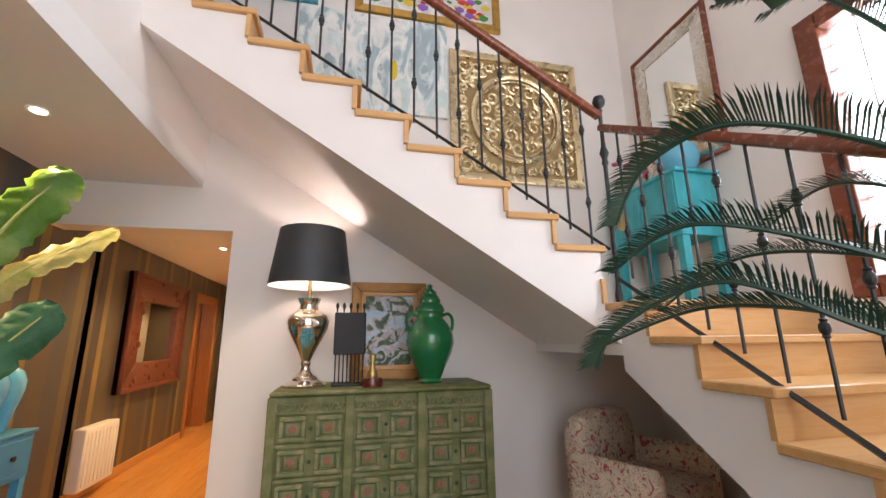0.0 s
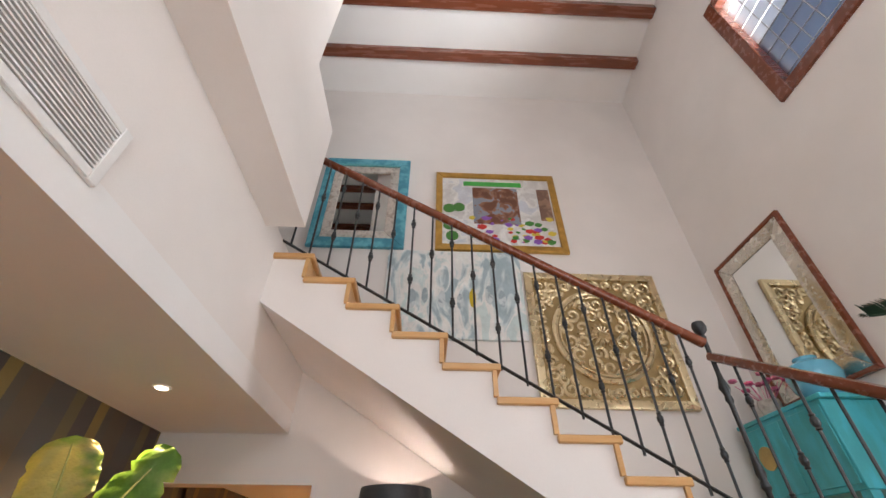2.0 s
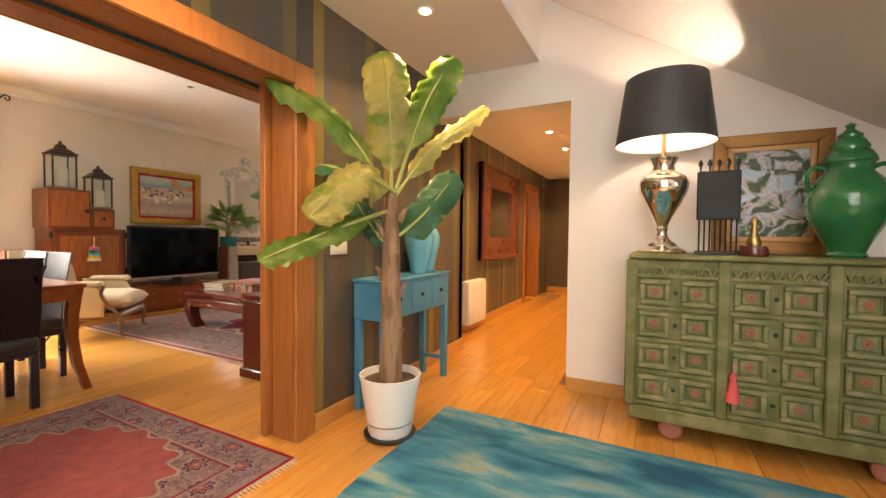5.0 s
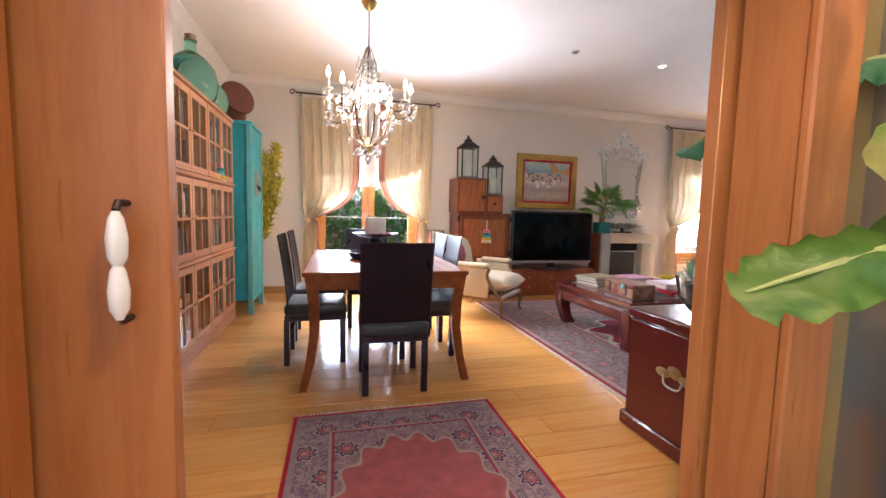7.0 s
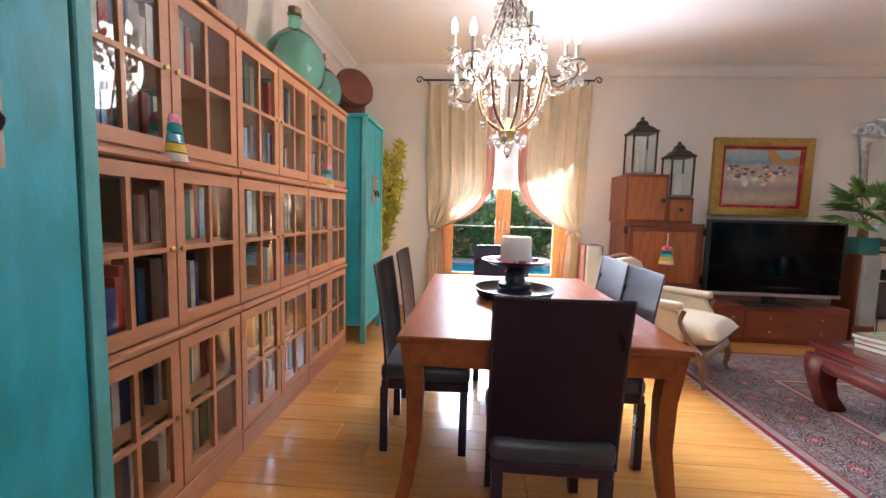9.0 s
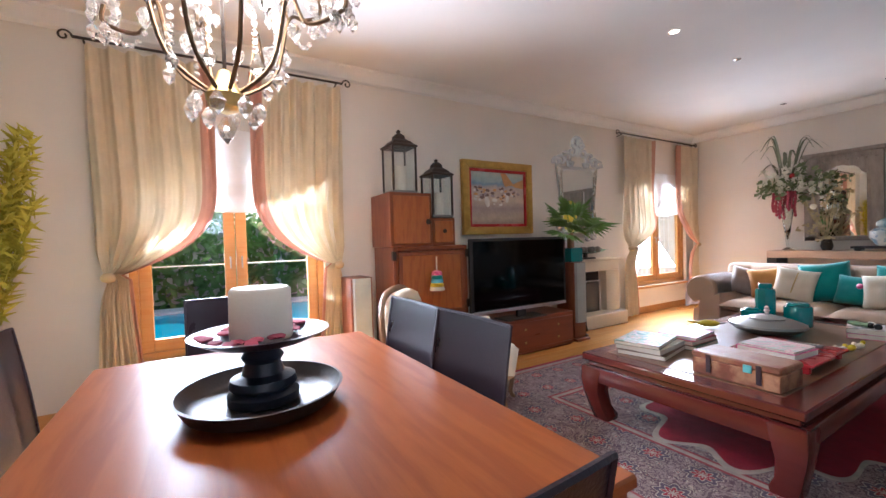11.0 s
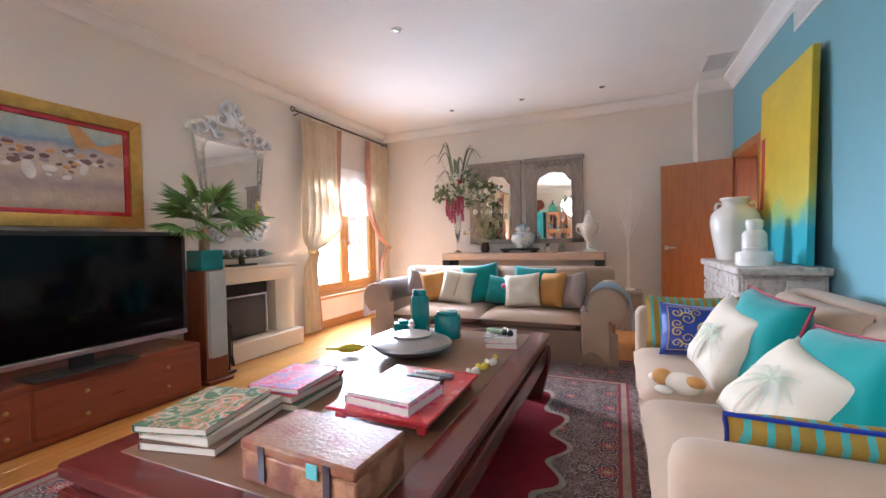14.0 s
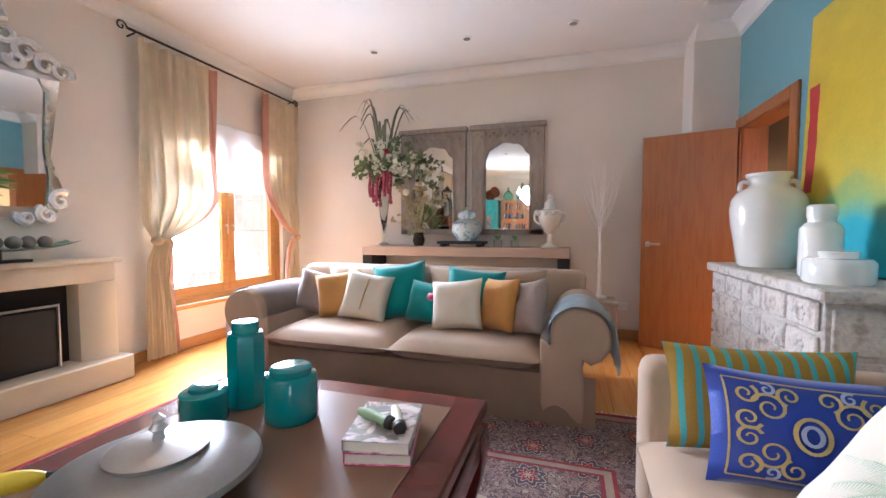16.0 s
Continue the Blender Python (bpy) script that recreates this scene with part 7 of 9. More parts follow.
for k in range(8):
    a = 2 * math.pi * k / 8 + 0.2
    ca, sa = math.cos(a), math.sin(a)
    rr = 0.40 if k % 2 else 0.34
    up = 0.46 if k % 2 else 0.58
    pts = arc([(0.03 * ca, 0.03 * sa, 0.14), (0.16 * ca, 0.16 * sa, 0.24), (0.22 * ca, 0.22 * sa, 0.46), (0.28 * ca, 0.28 * sa, up - 0.10), (rr * ca, rr * sa, up - 0.06), (rr * ca, rr * sa, up)], 5)
    arm = part("arm", bar(pts, 0.007, 6), BRONZE, ch)
    part("drip_pan", turned([(0.0, up), (0.04, up + 0.005), (0.045, up + 0.014), (0.0, up + 0.01)], 14, centre=(rr * ca, rr * sa)), CRYSTAL, arm)
    part("candle", turned([(0.0, up + 0.01), (0.011, up + 0.01), (0.011, up + 0.10), (0.0, up + 0.10)], 10, centre=(rr * ca, rr * sa)), CANDLEWAX, arm)
    part("bulb", turned([(0.0, up + 0.10), (0.012, up + 0.105), (0.02, up + 0.13), (0.012, up + 0.17), (0.0, up + 0.195)], 10, centre=(rr * ca, rr * sa)), BULB, arm)
    for j in range(4):
        b = a + j * 1.57
        crystal(rr * ca + 0.042 * math.cos(b), rr * sa + 0.042 * math.sin(b), up - 0.01, ch, 0.9)
        crystal(rr * ca + 0.03 * math.cos(b + 0.8), rr * sa + 0.03 * math.sin(b + 0.8), up - 0.075, ch, 0.95)
        crystal(0.20 * math.cos(b * 0.25 + a), 0.20 * math.sin(b * 0.25 + a), 0.50 + 0.05 * j, ch, 0.9)
        crystal(0.10 * math.cos(b * 0.25 + a), 0.10 * math.sin(b * 0.25 + a), 0.70 + 0.06 * j, ch, 0.9)
    hook = arc([(0.22 * ca, 0.22 * sa, 0.46), (0.10 * ca, 0.10 * sa, 0.74), (0.02 * ca, 0.02 * sa, 0.98)], 7)
    part("upper_arm", bar(hook, 0.0045, 5), BRONZE, ch)
    for j in range(2, 12, 1):
        p = hook[min(j, len(hook) - 1)]
        crystal(p.x * 1.08, p.y * 1.08, p.z - 0.01, ch, 0.9 if j % 2 else 0.7)
    for j in range(9):
        t = j / 8
        crystal((0.22 + (rr - 0.22) * t) * ca, (0.22 + (rr - 0.22) * t) * sa, 0.44 - 0.10 * math.sin(math.pi * t) + (up - 0.5) * t, ch, 1.0, bead_mesh)
    for r, z, s in ((0.16, 0.22, 1.0), (0.10, 0.12, 1.3), (0.22, 0.40, 1.2)):
        crystal(r * math.cos(a + 0.3), r * math.sin(a + 0.3), z, ch, s)
    for j in range(5):
        crystal(0.16 * math.cos(a + 0.3), 0.16 * math.sin(a + 0.3), 0.25 + 0.026 * j, ch, 1.0, bead_mesh)
        crystal(0.055 * math.cos(a), 0.055 * math.sin(a), 0.60 + 0.06 * j, ch, 1.1)
crystal(0, 0, 0.07, ch, 1.6)
lamp("chandelier_light", "POINT", pose(-4.55, 0.99, 2.14), 66, (1.0, 0.86, 0.70), radius=0.28)

# bookcases
BOOKS = [shader("book_" + n, c, 0.6, var=0.2, scale=20, bump=0.1) for n, c in (("cream", (0.55, 0.48, 0.38)), ("red", (0.35, 0.04, 0.03)), ("navy", (0.03, 0.04, 0.14)), ("white", (0.68, 0.66, 0.62)), ("brown", (0.14, 0.07, 0.04)), ("green", (0.05, 0.13, 0.08)), ("blue", (0.10, 0.25, 0.42)))]
UW, YF, YBK = 0.84, -0.33, YB + 0.005


def fretted(xs, zs, holes, y0, y1):
    """One plate in the xz plane, cut through at the cells (i, j) in holes."""
    bm = bmesh.new()
    v = {(i, j, y): bm.verts.new((x, y, z)) for i, x in enumerate(xs) for j, z in enumerate(zs) for y in (y0, y1)}
    solid = {(i, j) for i in range(len(xs) - 1) for j in range(len(zs) - 1)} - holes
    for i, j in solid:
        bm.faces.new([v[i, j, y0], v[i + 1, j, y0], v[i + 1, j + 1, y0], v[i, j + 1, y0]])
        bm.faces.new([v[i, j, y1], v[i, j + 1, y1], v[i + 1, j + 1, y1], v[i + 1, j, y1]])
        for (di, dj), (p, q) in (((-1, 0), ((i, j), (i, j + 1))), ((1, 0), ((i + 1, j + 1), (i + 1, j))), ((0, -1), ((i + 1, j), (i, j))), ((0, 1), ((i, j + 1), (i + 1, j + 1)))):
            if (i + di, j + dj) not in solid:
                bm.faces.new([v[(*p, y0)], v[(*q, y0)], v[(*q, y1)], v[(*p, y1)]])
    bmesh.ops.recalc_face_normals(bm, faces=bm.faces[:])
    return bm


def bookcase(xc, seed):
    u = thing("glazed_bookcase", xc, YF, 0, 180, "glazed pine bookcase of three stacked tiers filled with books", "bookcase", "row of glazed bookcases")
    w, d = UW / 2 - 0.002, abs(YBK - YF)
    part("plinth", boxes(((-w, 0.0, 0.0), (w, d, 0.11)), bevel=0.004), CASEWOOD, u)
    rng = random.Random(seed)
    for t, (z0, z1) in enumerate(((0.11, 0.77), (0.77, 1.43), (1.43, 2.09))):
        tier = part("tier", boxes(((-w, 0.02, z0), (-w + 0.022, d, z1)), ((w - 0.022, 0.02, z0), (w, d, z1)), ((-w + 0.022, 0.02, z0), (w - 0.022, d, z0 + 0.022)), ((-w + 0.022, 0.02, z1 - 0.022), (w - 0.022, d, z1)), ((-w + 0.022, d - 0.012, z0 + 0.022), (w - 0.022, d, z1 - 0.022)), ((-w + 0.022, 0.05, (z0 + z1) / 2 - 0.009), (w - 0.022, d - 0.012, (z0 + z1) / 2 + 0.009))), CASEWOOD, u)
        part("moulding", boxes(((-w, -0.016, z1 - 0.03), (w, 0.02, z1)), bevel=0.008), CASEWOOD, u)
        for s in (-1, 1):
            a, b = (0.004, w - 0.004) if s > 0 else (-w + 0.004, -0.004)
            za, zb = z0 + 0.012, z1 - 0.04
            door = part("door", fretted([a, a + 0.045, (a + b) / 2 - 0.009, (a + b) / 2 + 0.009, b - 0.045, b], [za, za + 0.05, (za + zb) / 2 - 0.009, (za + zb) / 2 + 0.009, zb - 0.05, zb], {(1, 1), (3, 1), (1, 3), (3, 3)}, 0.0, 0.02), CASEWOOD, u, smooth=0)
            for i in (0, 1):
                for j in (0, 1):
                    xa, xb = (a + 0.045, (a + b) / 2) if i == 0 else ((a + b) / 2, b - 0.045)
                    ya, yb = (za + 0.05, (za + zb) / 2) if j == 0 else ((za + zb) / 2, zb - 0.05)
                    p = part("pane", boxes(((xa, 0.009, ya), (xb, 0.012, yb))), GLASS, door, smooth=0)
                    p.visible_shadow = False
            part("knob", turned([(0.0, 0.0), (0.008, 0.0), (0.013, 0.012), (0.0, 0.02)], 10), BRASS, door, at=pose(-s * -0.028 if s > 0 else -0.028, 0.0, (za + zb) / 2, 90))
        # books behind the glass
        for shelf in (z0 + 0.022, (z0 + z1) / 2 + 0.009):
            x = -w + 0.04
            rows = {}
            while x < w - 0.07:
                th, hh = rng.uniform(0.018, 0.05), rng.uniform(0.17, 0.26)
                if rng.random() < 0.14:
                    x += rng.uniform(0.04, 0.12)
                    continue
                rows.setdefault(rng.randrange(len(BOOKS)), []).append(((x, 0.10 + rng.uniform(0, 0.03), shelf), (x + th - 0.002, 0.26, shelf + hh)))
                x += th
            for k, bx in rows.items():
                for one in bx:
                    bk = part("book", boxes(one), BOOKS[k], tier, smooth=0)


for k in range(3):
    bookcase(-3.09 - UW * (k + 0.5), 10 + k)
pompom(-3.52, -0.365, 1.43, 0, "bright striped tassel hanging from a bookcase door")
pompom(-5.18, -0.365, 1.43, 0, "bright striped tassel hanging from a bookcase door")


LOCKMETAL = shader("worn_lock_metal", (0.36, 0.31, 0.26), 0.5, 0.6, var=0.25, scale=12, bump=0.1)


def wedding_cabinet(xc, yf, w, d, h):
    c = thing("teal_cabinet", xc, yf, 0, 180, "tall teal lacquered wooden wedding cabinet with a square metal lock plate", "cabinet", "teal wedding cabinets")
    hw = w / 2
    part("carcass", boxes(((-hw + 0.03, 0.03, 0.16), (hw - 0.03, d, h - 0.02)), bevel=0.004), TEAL, c)
    for s in (-1, 1):
        for y0, y1 in ((0.0, 0.05), (d - 0.05, d)):
            part("leg", boxes(((s * hw, y0, 0), (s * (hw - 0.05), y1, h)), bevel=0.005), TEALDARK if y0 == 0 else TEAL, c)
    part("top", boxes(((-hw - 0.01, -0.01, h - 0.03), (hw + 0.01, d, h)), bevel=0.005), TEAL, c)
    part("bottom_rail", boxes(((-hw + 0.05, 0.012, 0.14), (hw - 0.05, 0.04, 0.22)), bevel=0.004), TEAL, c)
    for s in (-1, 1):
        dr = part("door", boxes(((s * 0.003, 0.008, 0.225), (s * (hw - 0.055), 0.032, h - 0.04)), bevel=0.004), TEAL, c)
        part("lock_plate", boxes(((s * 0.004, 0.003, 1.32), (s * 0.105, 0.008, 1.60)), bevel=0.002), LOCKMETAL, dr, "square steel lock plate")
        part("pull", bar(arc([(s * 0.06, 0.0, 1.45), (s * 0.035, -0.02, 1.42), (s * 0.06, -0.022, 1.385), (s * 0.085, -0.02, 1.42), (s * 0.06, 0.0, 1.45)], 4), 0.005, 5), DARKIRON, dr)
    part("lock_bar", bar([(-0.07, -0.012, 1.54), (0.07, -0.012, 1.54)], 0.007, 6), SILVER, c)


wedding_cabinet(-2.74, -0.19, 0.64, 0.52, 2.13)
wedding_cabinet(-6.02, -0.17, 0.66, 0.54, 2.11)

# on top of the bookcases
dj = thing("demijohn", -4.95, -0.50, 2.092, 0, "large green glass demijohn with a cork", "bottle")
part("bottle", turned([(0.0, 0.0), (0.14, 0.0), (0.19, 0.05), (0.21, 0.16), (0.19, 0.28), (0.12, 0.37), (0.05, 0.42), (0.04, 0.50), (0.05, 0.505), (0.05, 0.52), (0.0, 0.52)], 28), GREENGLASS, dj)
part("cork", turned([(0.0, 0.515), (0.04, 0.515), (0.045, 0.56), (0.0, 0.56)], 12), STEM, dj)
dj2 = copy_thing(dj, pose(-5.40, -0.48, 2.092))
dj2.scale = (0.8, 0.8, 0.75)
wp = thing("framed_picture", -3.55, -0.66, 2.092, 180, "pink picture in a pale carved frame leaning on the wall", "picture")
for bm in rim(0.62, 0.66, 0.05, 0.04, 0.01):
    part("frame_side", bm, WHITEWOOD, wp)
part("face", boxes(((-0.26, -0.02, 0.05), (0.26, -0.002, 0.61))), PINKROSE, wp)
ov = thing("woven_shield", -4.35, -0.60, 2.092, 180, "tall oval grey woven shield standing on the bookcase", "ornament")
part("shield", lathe(bmesh.new(), [(0.0, 0.0), (0.05, 0.03), (0.13, 0.2), (0.16, 0.36), (0.13, 0.52), (0.05, 0.68), (0.0, 0.72)], 20, squash=0.25), GREYWOOD, ov)
ws = thing("wooden_sculpture", -6.0, -0.45, 2.112, 20, "carved brown wooden sculpture of a round disc leaning on a gourd", "sculpture")
part("gourd", turned([(0.0, 0.0), (0.10, 0.0), (0.17, 0.08), (0.18, 0.18), (0.13, 0.28), (0.06, 0.34), (0.0, 0.35)], 24), TANSU, ws)
disc = part("disc", lathe(bmesh.new(), [(0.03, -0.02), (0.17, -0.025), (0.185, 0.0), (0.17, 0.025), (0.03, 0.02)], 28), CARVED, ws, at=pose(0.22, 0.06, 0.26, 0, 75, 20))
pamp = thing("dried_flowers", -6.62, -0.38, 0, 0, "tall yellow dried stems in a clear floor vase", "flowers")
part("vase", turned([(0.0, 0.0), (0.12, 0.0), (0.13, 0.02), (0.11, 0.4), (0.14, 0.75), (0.13, 0.75), (0.10, 0.4), (0.11, 0.03), (0.0, 0.02)], 24), GLASS, pamp)
YELLEAF = shader("yellow_dried_grass", (0.58, 0.52, 0.06), 0.8, var=0.3, bump=0.3)
rngp = random.Random(8)
for k in range(16):
    a = rngp.uniform(0, 6.28)
    r, h = rngp.uniform(0.08, 0.30), rngp.uniform(1.5, 2.1)
    x, y = r * math.cos(a) * 0.7 - 0.0, r * math.sin(a) + 0.10
    bm = bar(arc([(0.02 * math.cos(a), 0.02 * math.sin(a), 0.05), (x * 0.4, y * 0.4, h * 0.5), (x, y, h)], 5), 0.005, 4)
    for j in range(150):
        t = rngp.uniform(0.5, 1.0)
        c = Vector((x * t, y * t, h * t))
        d = Vector((rngp.gauss(0, 1), rngp.gauss(0, 1), rngp.gauss(0.8, 1))).normalized() * 0.10
        e = d.orthogonal().normalized() * 0.018
        bm.faces.new([bm.verts.new(q) for q in (c - e, c + d, c + e)])
    part("stem", bm, YELLEAF, pamp, smooth=0)

# rugs
rr_ = thing("red_rug", -2.33, 1.08, 0, 0, "red and blue persian rug with a white fringe", "rug")
part("rug_body", sheet(30, 20, lambda u, v: ((2 * u - 1) * 0.87, (2 * v - 1) * 0.575, 0.010 + 0.0015 * noise.noise(Vector((u * 8, v * 8, 1)))), 0.008), RUGRED, rr_)
for s in (-1, 1):
    fr = bmesh.new()
    for k in range(120):
        y = -0.57 + 1.14 * k / 119
        x1 = s * (0.87 + 0.045 + 0.01 * math.sin(k * 5.1))
        fr.faces.new([fr.verts.new(q) for q in ((s * 0.868, y - 0.004, 0.008), (s * 0.868, y + 0.004, 0.008), (x1, y + 0.006 * math.sin(k * 3.3), 0.003))])
    part("fringe", fr, IVORY, rr_, smooth=0)
br = thing("persian_rug", -4.27, 4.53, 0, 0, "large persian rug with a crimson scalloped medallion and white fringe", "rug")
part("rug_body", sheet(40, 46, lambda u, v: ((2 * u - 1) * 1.68, (2 * v - 1) * 1.98, 0.011 + 0.0015 * noise.noise(Vector((u * 9, v * 9, 2)))), 0.008), RUGBIG, br)
for s in (-1, 1):
    fr = bmesh.new()
    for k in range(260):
        x = -1.67 + 3.34 * k / 259
        y1 = s * (1.98 + 0.05 + 0.012 * math.sin(k * 5.1))
        fr.faces.new([fr.verts.new(q) for q in ((x - 0.005, s * 1.978, 0.008), (x + 0.005, s * 1.978, 0.008), (x + 0.008 * math.sin(k * 3.3), y1, 0.003))])
    part("fringe", fr, IVORY, br, smooth=0)

# trunk by the sliding door
tr = thing("storage_trunk", -2.45, 2.60, 0, 0, "dark red-brown wooden trunk with iron fittings beside the doorway", "trunk")
part("body", boxes(((-0.33, -0.27, 0.06), (0.33, 0.27, 0.62)), bevel=0.01), MAHOGANY, tr)
part("lid", boxes(((-0.34, -0.28, 0.62), (0.34, 0.28, 0.68)), bevel=0.012), MAHOGANY, tr)
part("plinth", boxes(((-0.35, -0.29, 0.0), (0.35, 0.29, 0.08)), bevel=0.01), MAHOGANY, tr)
for x in (-0.33, 0.29):
    part("handle", bar(arc([(-0.345, -0.08, 0.38), (-0.37, -0.06, 0.34), (-0.37, 0.06, 0.34), (-0.345, 0.08, 0.38)], 5), 0.008, 6), BRASS, tr) if x < 0 else part("hasp", boxes(((-0.345, -0.03, 0.52), (-0.335, 0.03, 0.66))), BRASS, tr)
for k, (dx, dz) in enumerate(((-0.07, 0.0), (0.0, 0.02), (0.07, 0.0))):
    plate = bmesh.new()
    lathe(plate, [(0.0, 0.006), (0.022, 0.004), (0.034 + 0.012 * (k == 1), 0.0), (0.0, -0.001)], 10)
    part("brass_mount", plate, BRASS, tr, at=Matrix.Translation((dx, -0.271, 0.40 + dz)) @ Matrix.Rotation(math.pi / 2, 4, "X") @ Matrix.Diagonal((1.4 if k != 1 else 1, 0.7, 1, 1)))
part("drop_handle", bar(arc([(-0.06, -0.277, 0.40), (-0.04, -0.287, 0.35), (0.04, -0.287, 0.35), (0.06, -0.277, 0.40)], 6), 0.005, 6), LOCKMETAL, tr)
pl = thing("succulent_bowl", -2.36, 2.53, 0.682, 0, "grey bowl of pale green succulents on the trunk", "plant")
part("bowl", turned([(0.0, 0.0), (0.10, 0.0), (0.17, 0.06), (0.19, 0.13), (0.175, 0.13), (0.16, 0.07), (0.0, 0.05)], 28), clear("smoked_glass", (0.75, 0.78, 0.74), 0.05), pl)
part("filling", turned([(0.0, 0.055), (0.15, 0.06), (0.165, 0.11), (0.0, 0.115)], 20), SOIL, pl)
SUCC = shader("succulent_leaf", (0.26, 0.38, 0.22), 0.5, var=0.25, bump=0.05)
rngs = random.Random(4)
for k in range(9):
    a, r = 2.4 * k, 0.04 + 0.012 * k
    bm = bmesh.new()
    for j in range(14):
        b, t = 2.4 * j, 0.25 + 0.9 * j / 14
        d = Vector((math.cos(b) * t, math.sin(b) * t, 1.05 - t * 0.7)).normalized() * 0.075
        o = Vector((r * math.cos(a), r * math.sin(a), 0.115))
        e = d.cross(Vector((0, 0, 1))).normalized() * 0.017
        v = [bm.verts.new(q) for q in (o, o + d * 0.6 + e, o + d, o + d * 0.6 - e)]
        bm.faces.new(v)
    part("rosette", bm, SUCC, pl, smooth=0)
pl.scale = (1.25, 1.25, 1.7)

# ---- sitting end ----
ct = thing("coffee_table", -4.345, 4.30, 0, 0, "large low red lacquered opium table with curved legs", "table")
TX, TY = 0.605, 1.17
part("tabletop", boxes(((-TX, -TY, 0.405), (TX, TY, 0.455)), bevel=0.008), MAHOGANY, ct)
part("inset", boxes(((-TX + 0.12, -TY + 0.12, 0.45), (TX - 0.12, TY - 0.12, 0.459)), bevel=0.002), shader("worn_brown_panel", (0.17, 0.085, 0.045), 0.32, var=0.07, scale=3, bump=0.015, stretch=(1, 3, 1), coat=0.1), ct, "worn brown centre panel")
part("waist", boxes(((-TX + 0.03, -TY + 0.03, 0.37), (TX - 0.03, TY - 0.03, 0.406)), bevel=0.004), MAHOGANY, ct)
for a, b in (((-TX, -TY, 0.27), (TX, -TY + 0.04, 0.37)), ((-TX, TY - 0.04, 0.27), (TX, TY, 0.37)), ((-TX, -TY + 0.04, 0.27), (-TX + 0.04, TY - 0.04, 0.37)), ((TX - 0.04, -TY + 0.04, 0.27), (TX, TY - 0.04, 0.37))):
    part("apron", boxes((a, b), bevel=0.012, seg=2), MAHOGANY, ct)
for sx in (-1, 1):
    for sy in (-1, 1):
        leg = bmesh.new()
        ring = []
        for t, off, hw in ((0.0, -0.035, 0.055), (0.04, -0.03, 0.062), (0.10, -0.005, 0.055), (0.20, 0.015, 0.06), (0.28, 0.012, 0.072), (0.36, 0.0, 0.078)):
            x, y = sx * (TX - 0.075 + off * 0.9), sy * (TY - 0.075 + off * 0.9)
            ring.append([leg.verts.new((x + q[0] * hw, y + q[1] * hw, t)) for q in ((-1, -1), (1, -1), (1, 1), (-1, 1))])
        for p, q in zip(ring, ring[1:]):
            for k in range(4):
                leg.faces.new([p[k], p[(k + 1) % 4], q[(k + 1) % 4], q[k]])
        leg.faces.new(ring[0][::-1])
        leg.faces.new(ring[-1])
        bmesh.ops.bevel(leg, geom=[e for e in leg.edges if abs(e.verts[0].co.z - e.verts[1].co.z) > 0.01], offset=0.012, segments=2, affect="EDGES", profile=0.5)
        part("leg", leg, MAHOGANY, ct)
TZ = 0.460


def book(x, y, z, turn, w, d, h, cover, label, group="books on the coffee table"):
    b = thing("book", x, y, z, turn, label, "book", group)
    part("page_block", boxes(((-w / 2 + 0.004, -d / 2 + 0.004, 0.003), (w / 2 - 0.003, d / 2 - 0.004, h - 0.003))), PAGES, b)
    part("back_cover", boxes(((-w / 2, -d / 2, 0), (w / 2, d / 2, 0.003))), cover, b)
    part("front_cover", boxes(((-w / 2, -d / 2, h - 0.003), (w / 2, d / 2, h))), cover, b)
    part("spine", boxes(((-w / 2, -d / 2, 0.003), (-w / 2 + 0.003, d / 2, h - 0.003))), cover, b)
    return b


suit = thing("leather_box", -4.08, 3.385, TZ, -3, "old red-brown leather box with straps and a turquoise buckle", "box")
part("body", boxes(((-0.21, -0.115, 0), (0.21, 0.115, 0.09)), bevel=0.006), shader("worn_red_leather", (0.20, 0.055, 0.025), 0.45, var=0.4, scale=9, bump=0.25, second=(0.33, 0.16, 0.08)), suit)
part("lid", boxes(((-0.213, -0.118, 0.09), (0.213, 0.118, 0.125)), bevel=0.008), shader("worn_tan_leather", (0.30, 0.14, 0.07), 0.45, var=0.4, scale=9, bump=0.25, second=(0.20, 0.06, 0.03)), suit)
for x in (-0.12, 0.12):
    part("strap", boxes(((x - 0.012, -0.121, 0.02), (x + 0.012, -0.116, 0.118))), LEATHER, suit)
part("buckle", boxes(((0.05, -0.122, 0.07), (0.09, -0.116, 0.11)), bevel=0.002), TEALDARK, suit)

COVERS = [painting("cover_" + n, st, 9, distort=2) for n, st in (("flowers", [(0.3, (0.05, 0.12, 0.05)), (0.45, (0.45, 0.42, 0.33)), (0.55, (0.60, 0.12, 0.06)), (0.7, (0.10, 0.20, 0.08))]), ("violet", [(0.3, (0.62, 0.10, 0.24)), (0.48, (0.68, 0.35, 0.42)), (0.58, (0.45, 0.16, 0.36)), (0.7, (0.30, 0.26, 0.50))]), ("fashion", [(0.3, (0.65, 0.50, 0.45)), (0.45, (0.60, 0.25, 0.32)), (0.55, (0.62, 0.56, 0.48)), (0.7, (0.40, 0.42, 0.36))]), ("grey", [(0.3, (0.20, 0.20, 0.17)), (0.5, (0.55, 0.40, 0.40)), (0.65, (0.60, 0.55, 0.53))]))]
book(-4.67, 3.50, TZ, 12, 0.30, 0.40, 0.03, BOOKS[4], "large dark picture book lying on the coffee table")
book(-4.68, 3.50, TZ + 0.031, 8, 0.29, 0.38, 0.03, BOOKS[0], "large cream picture book in a stack")
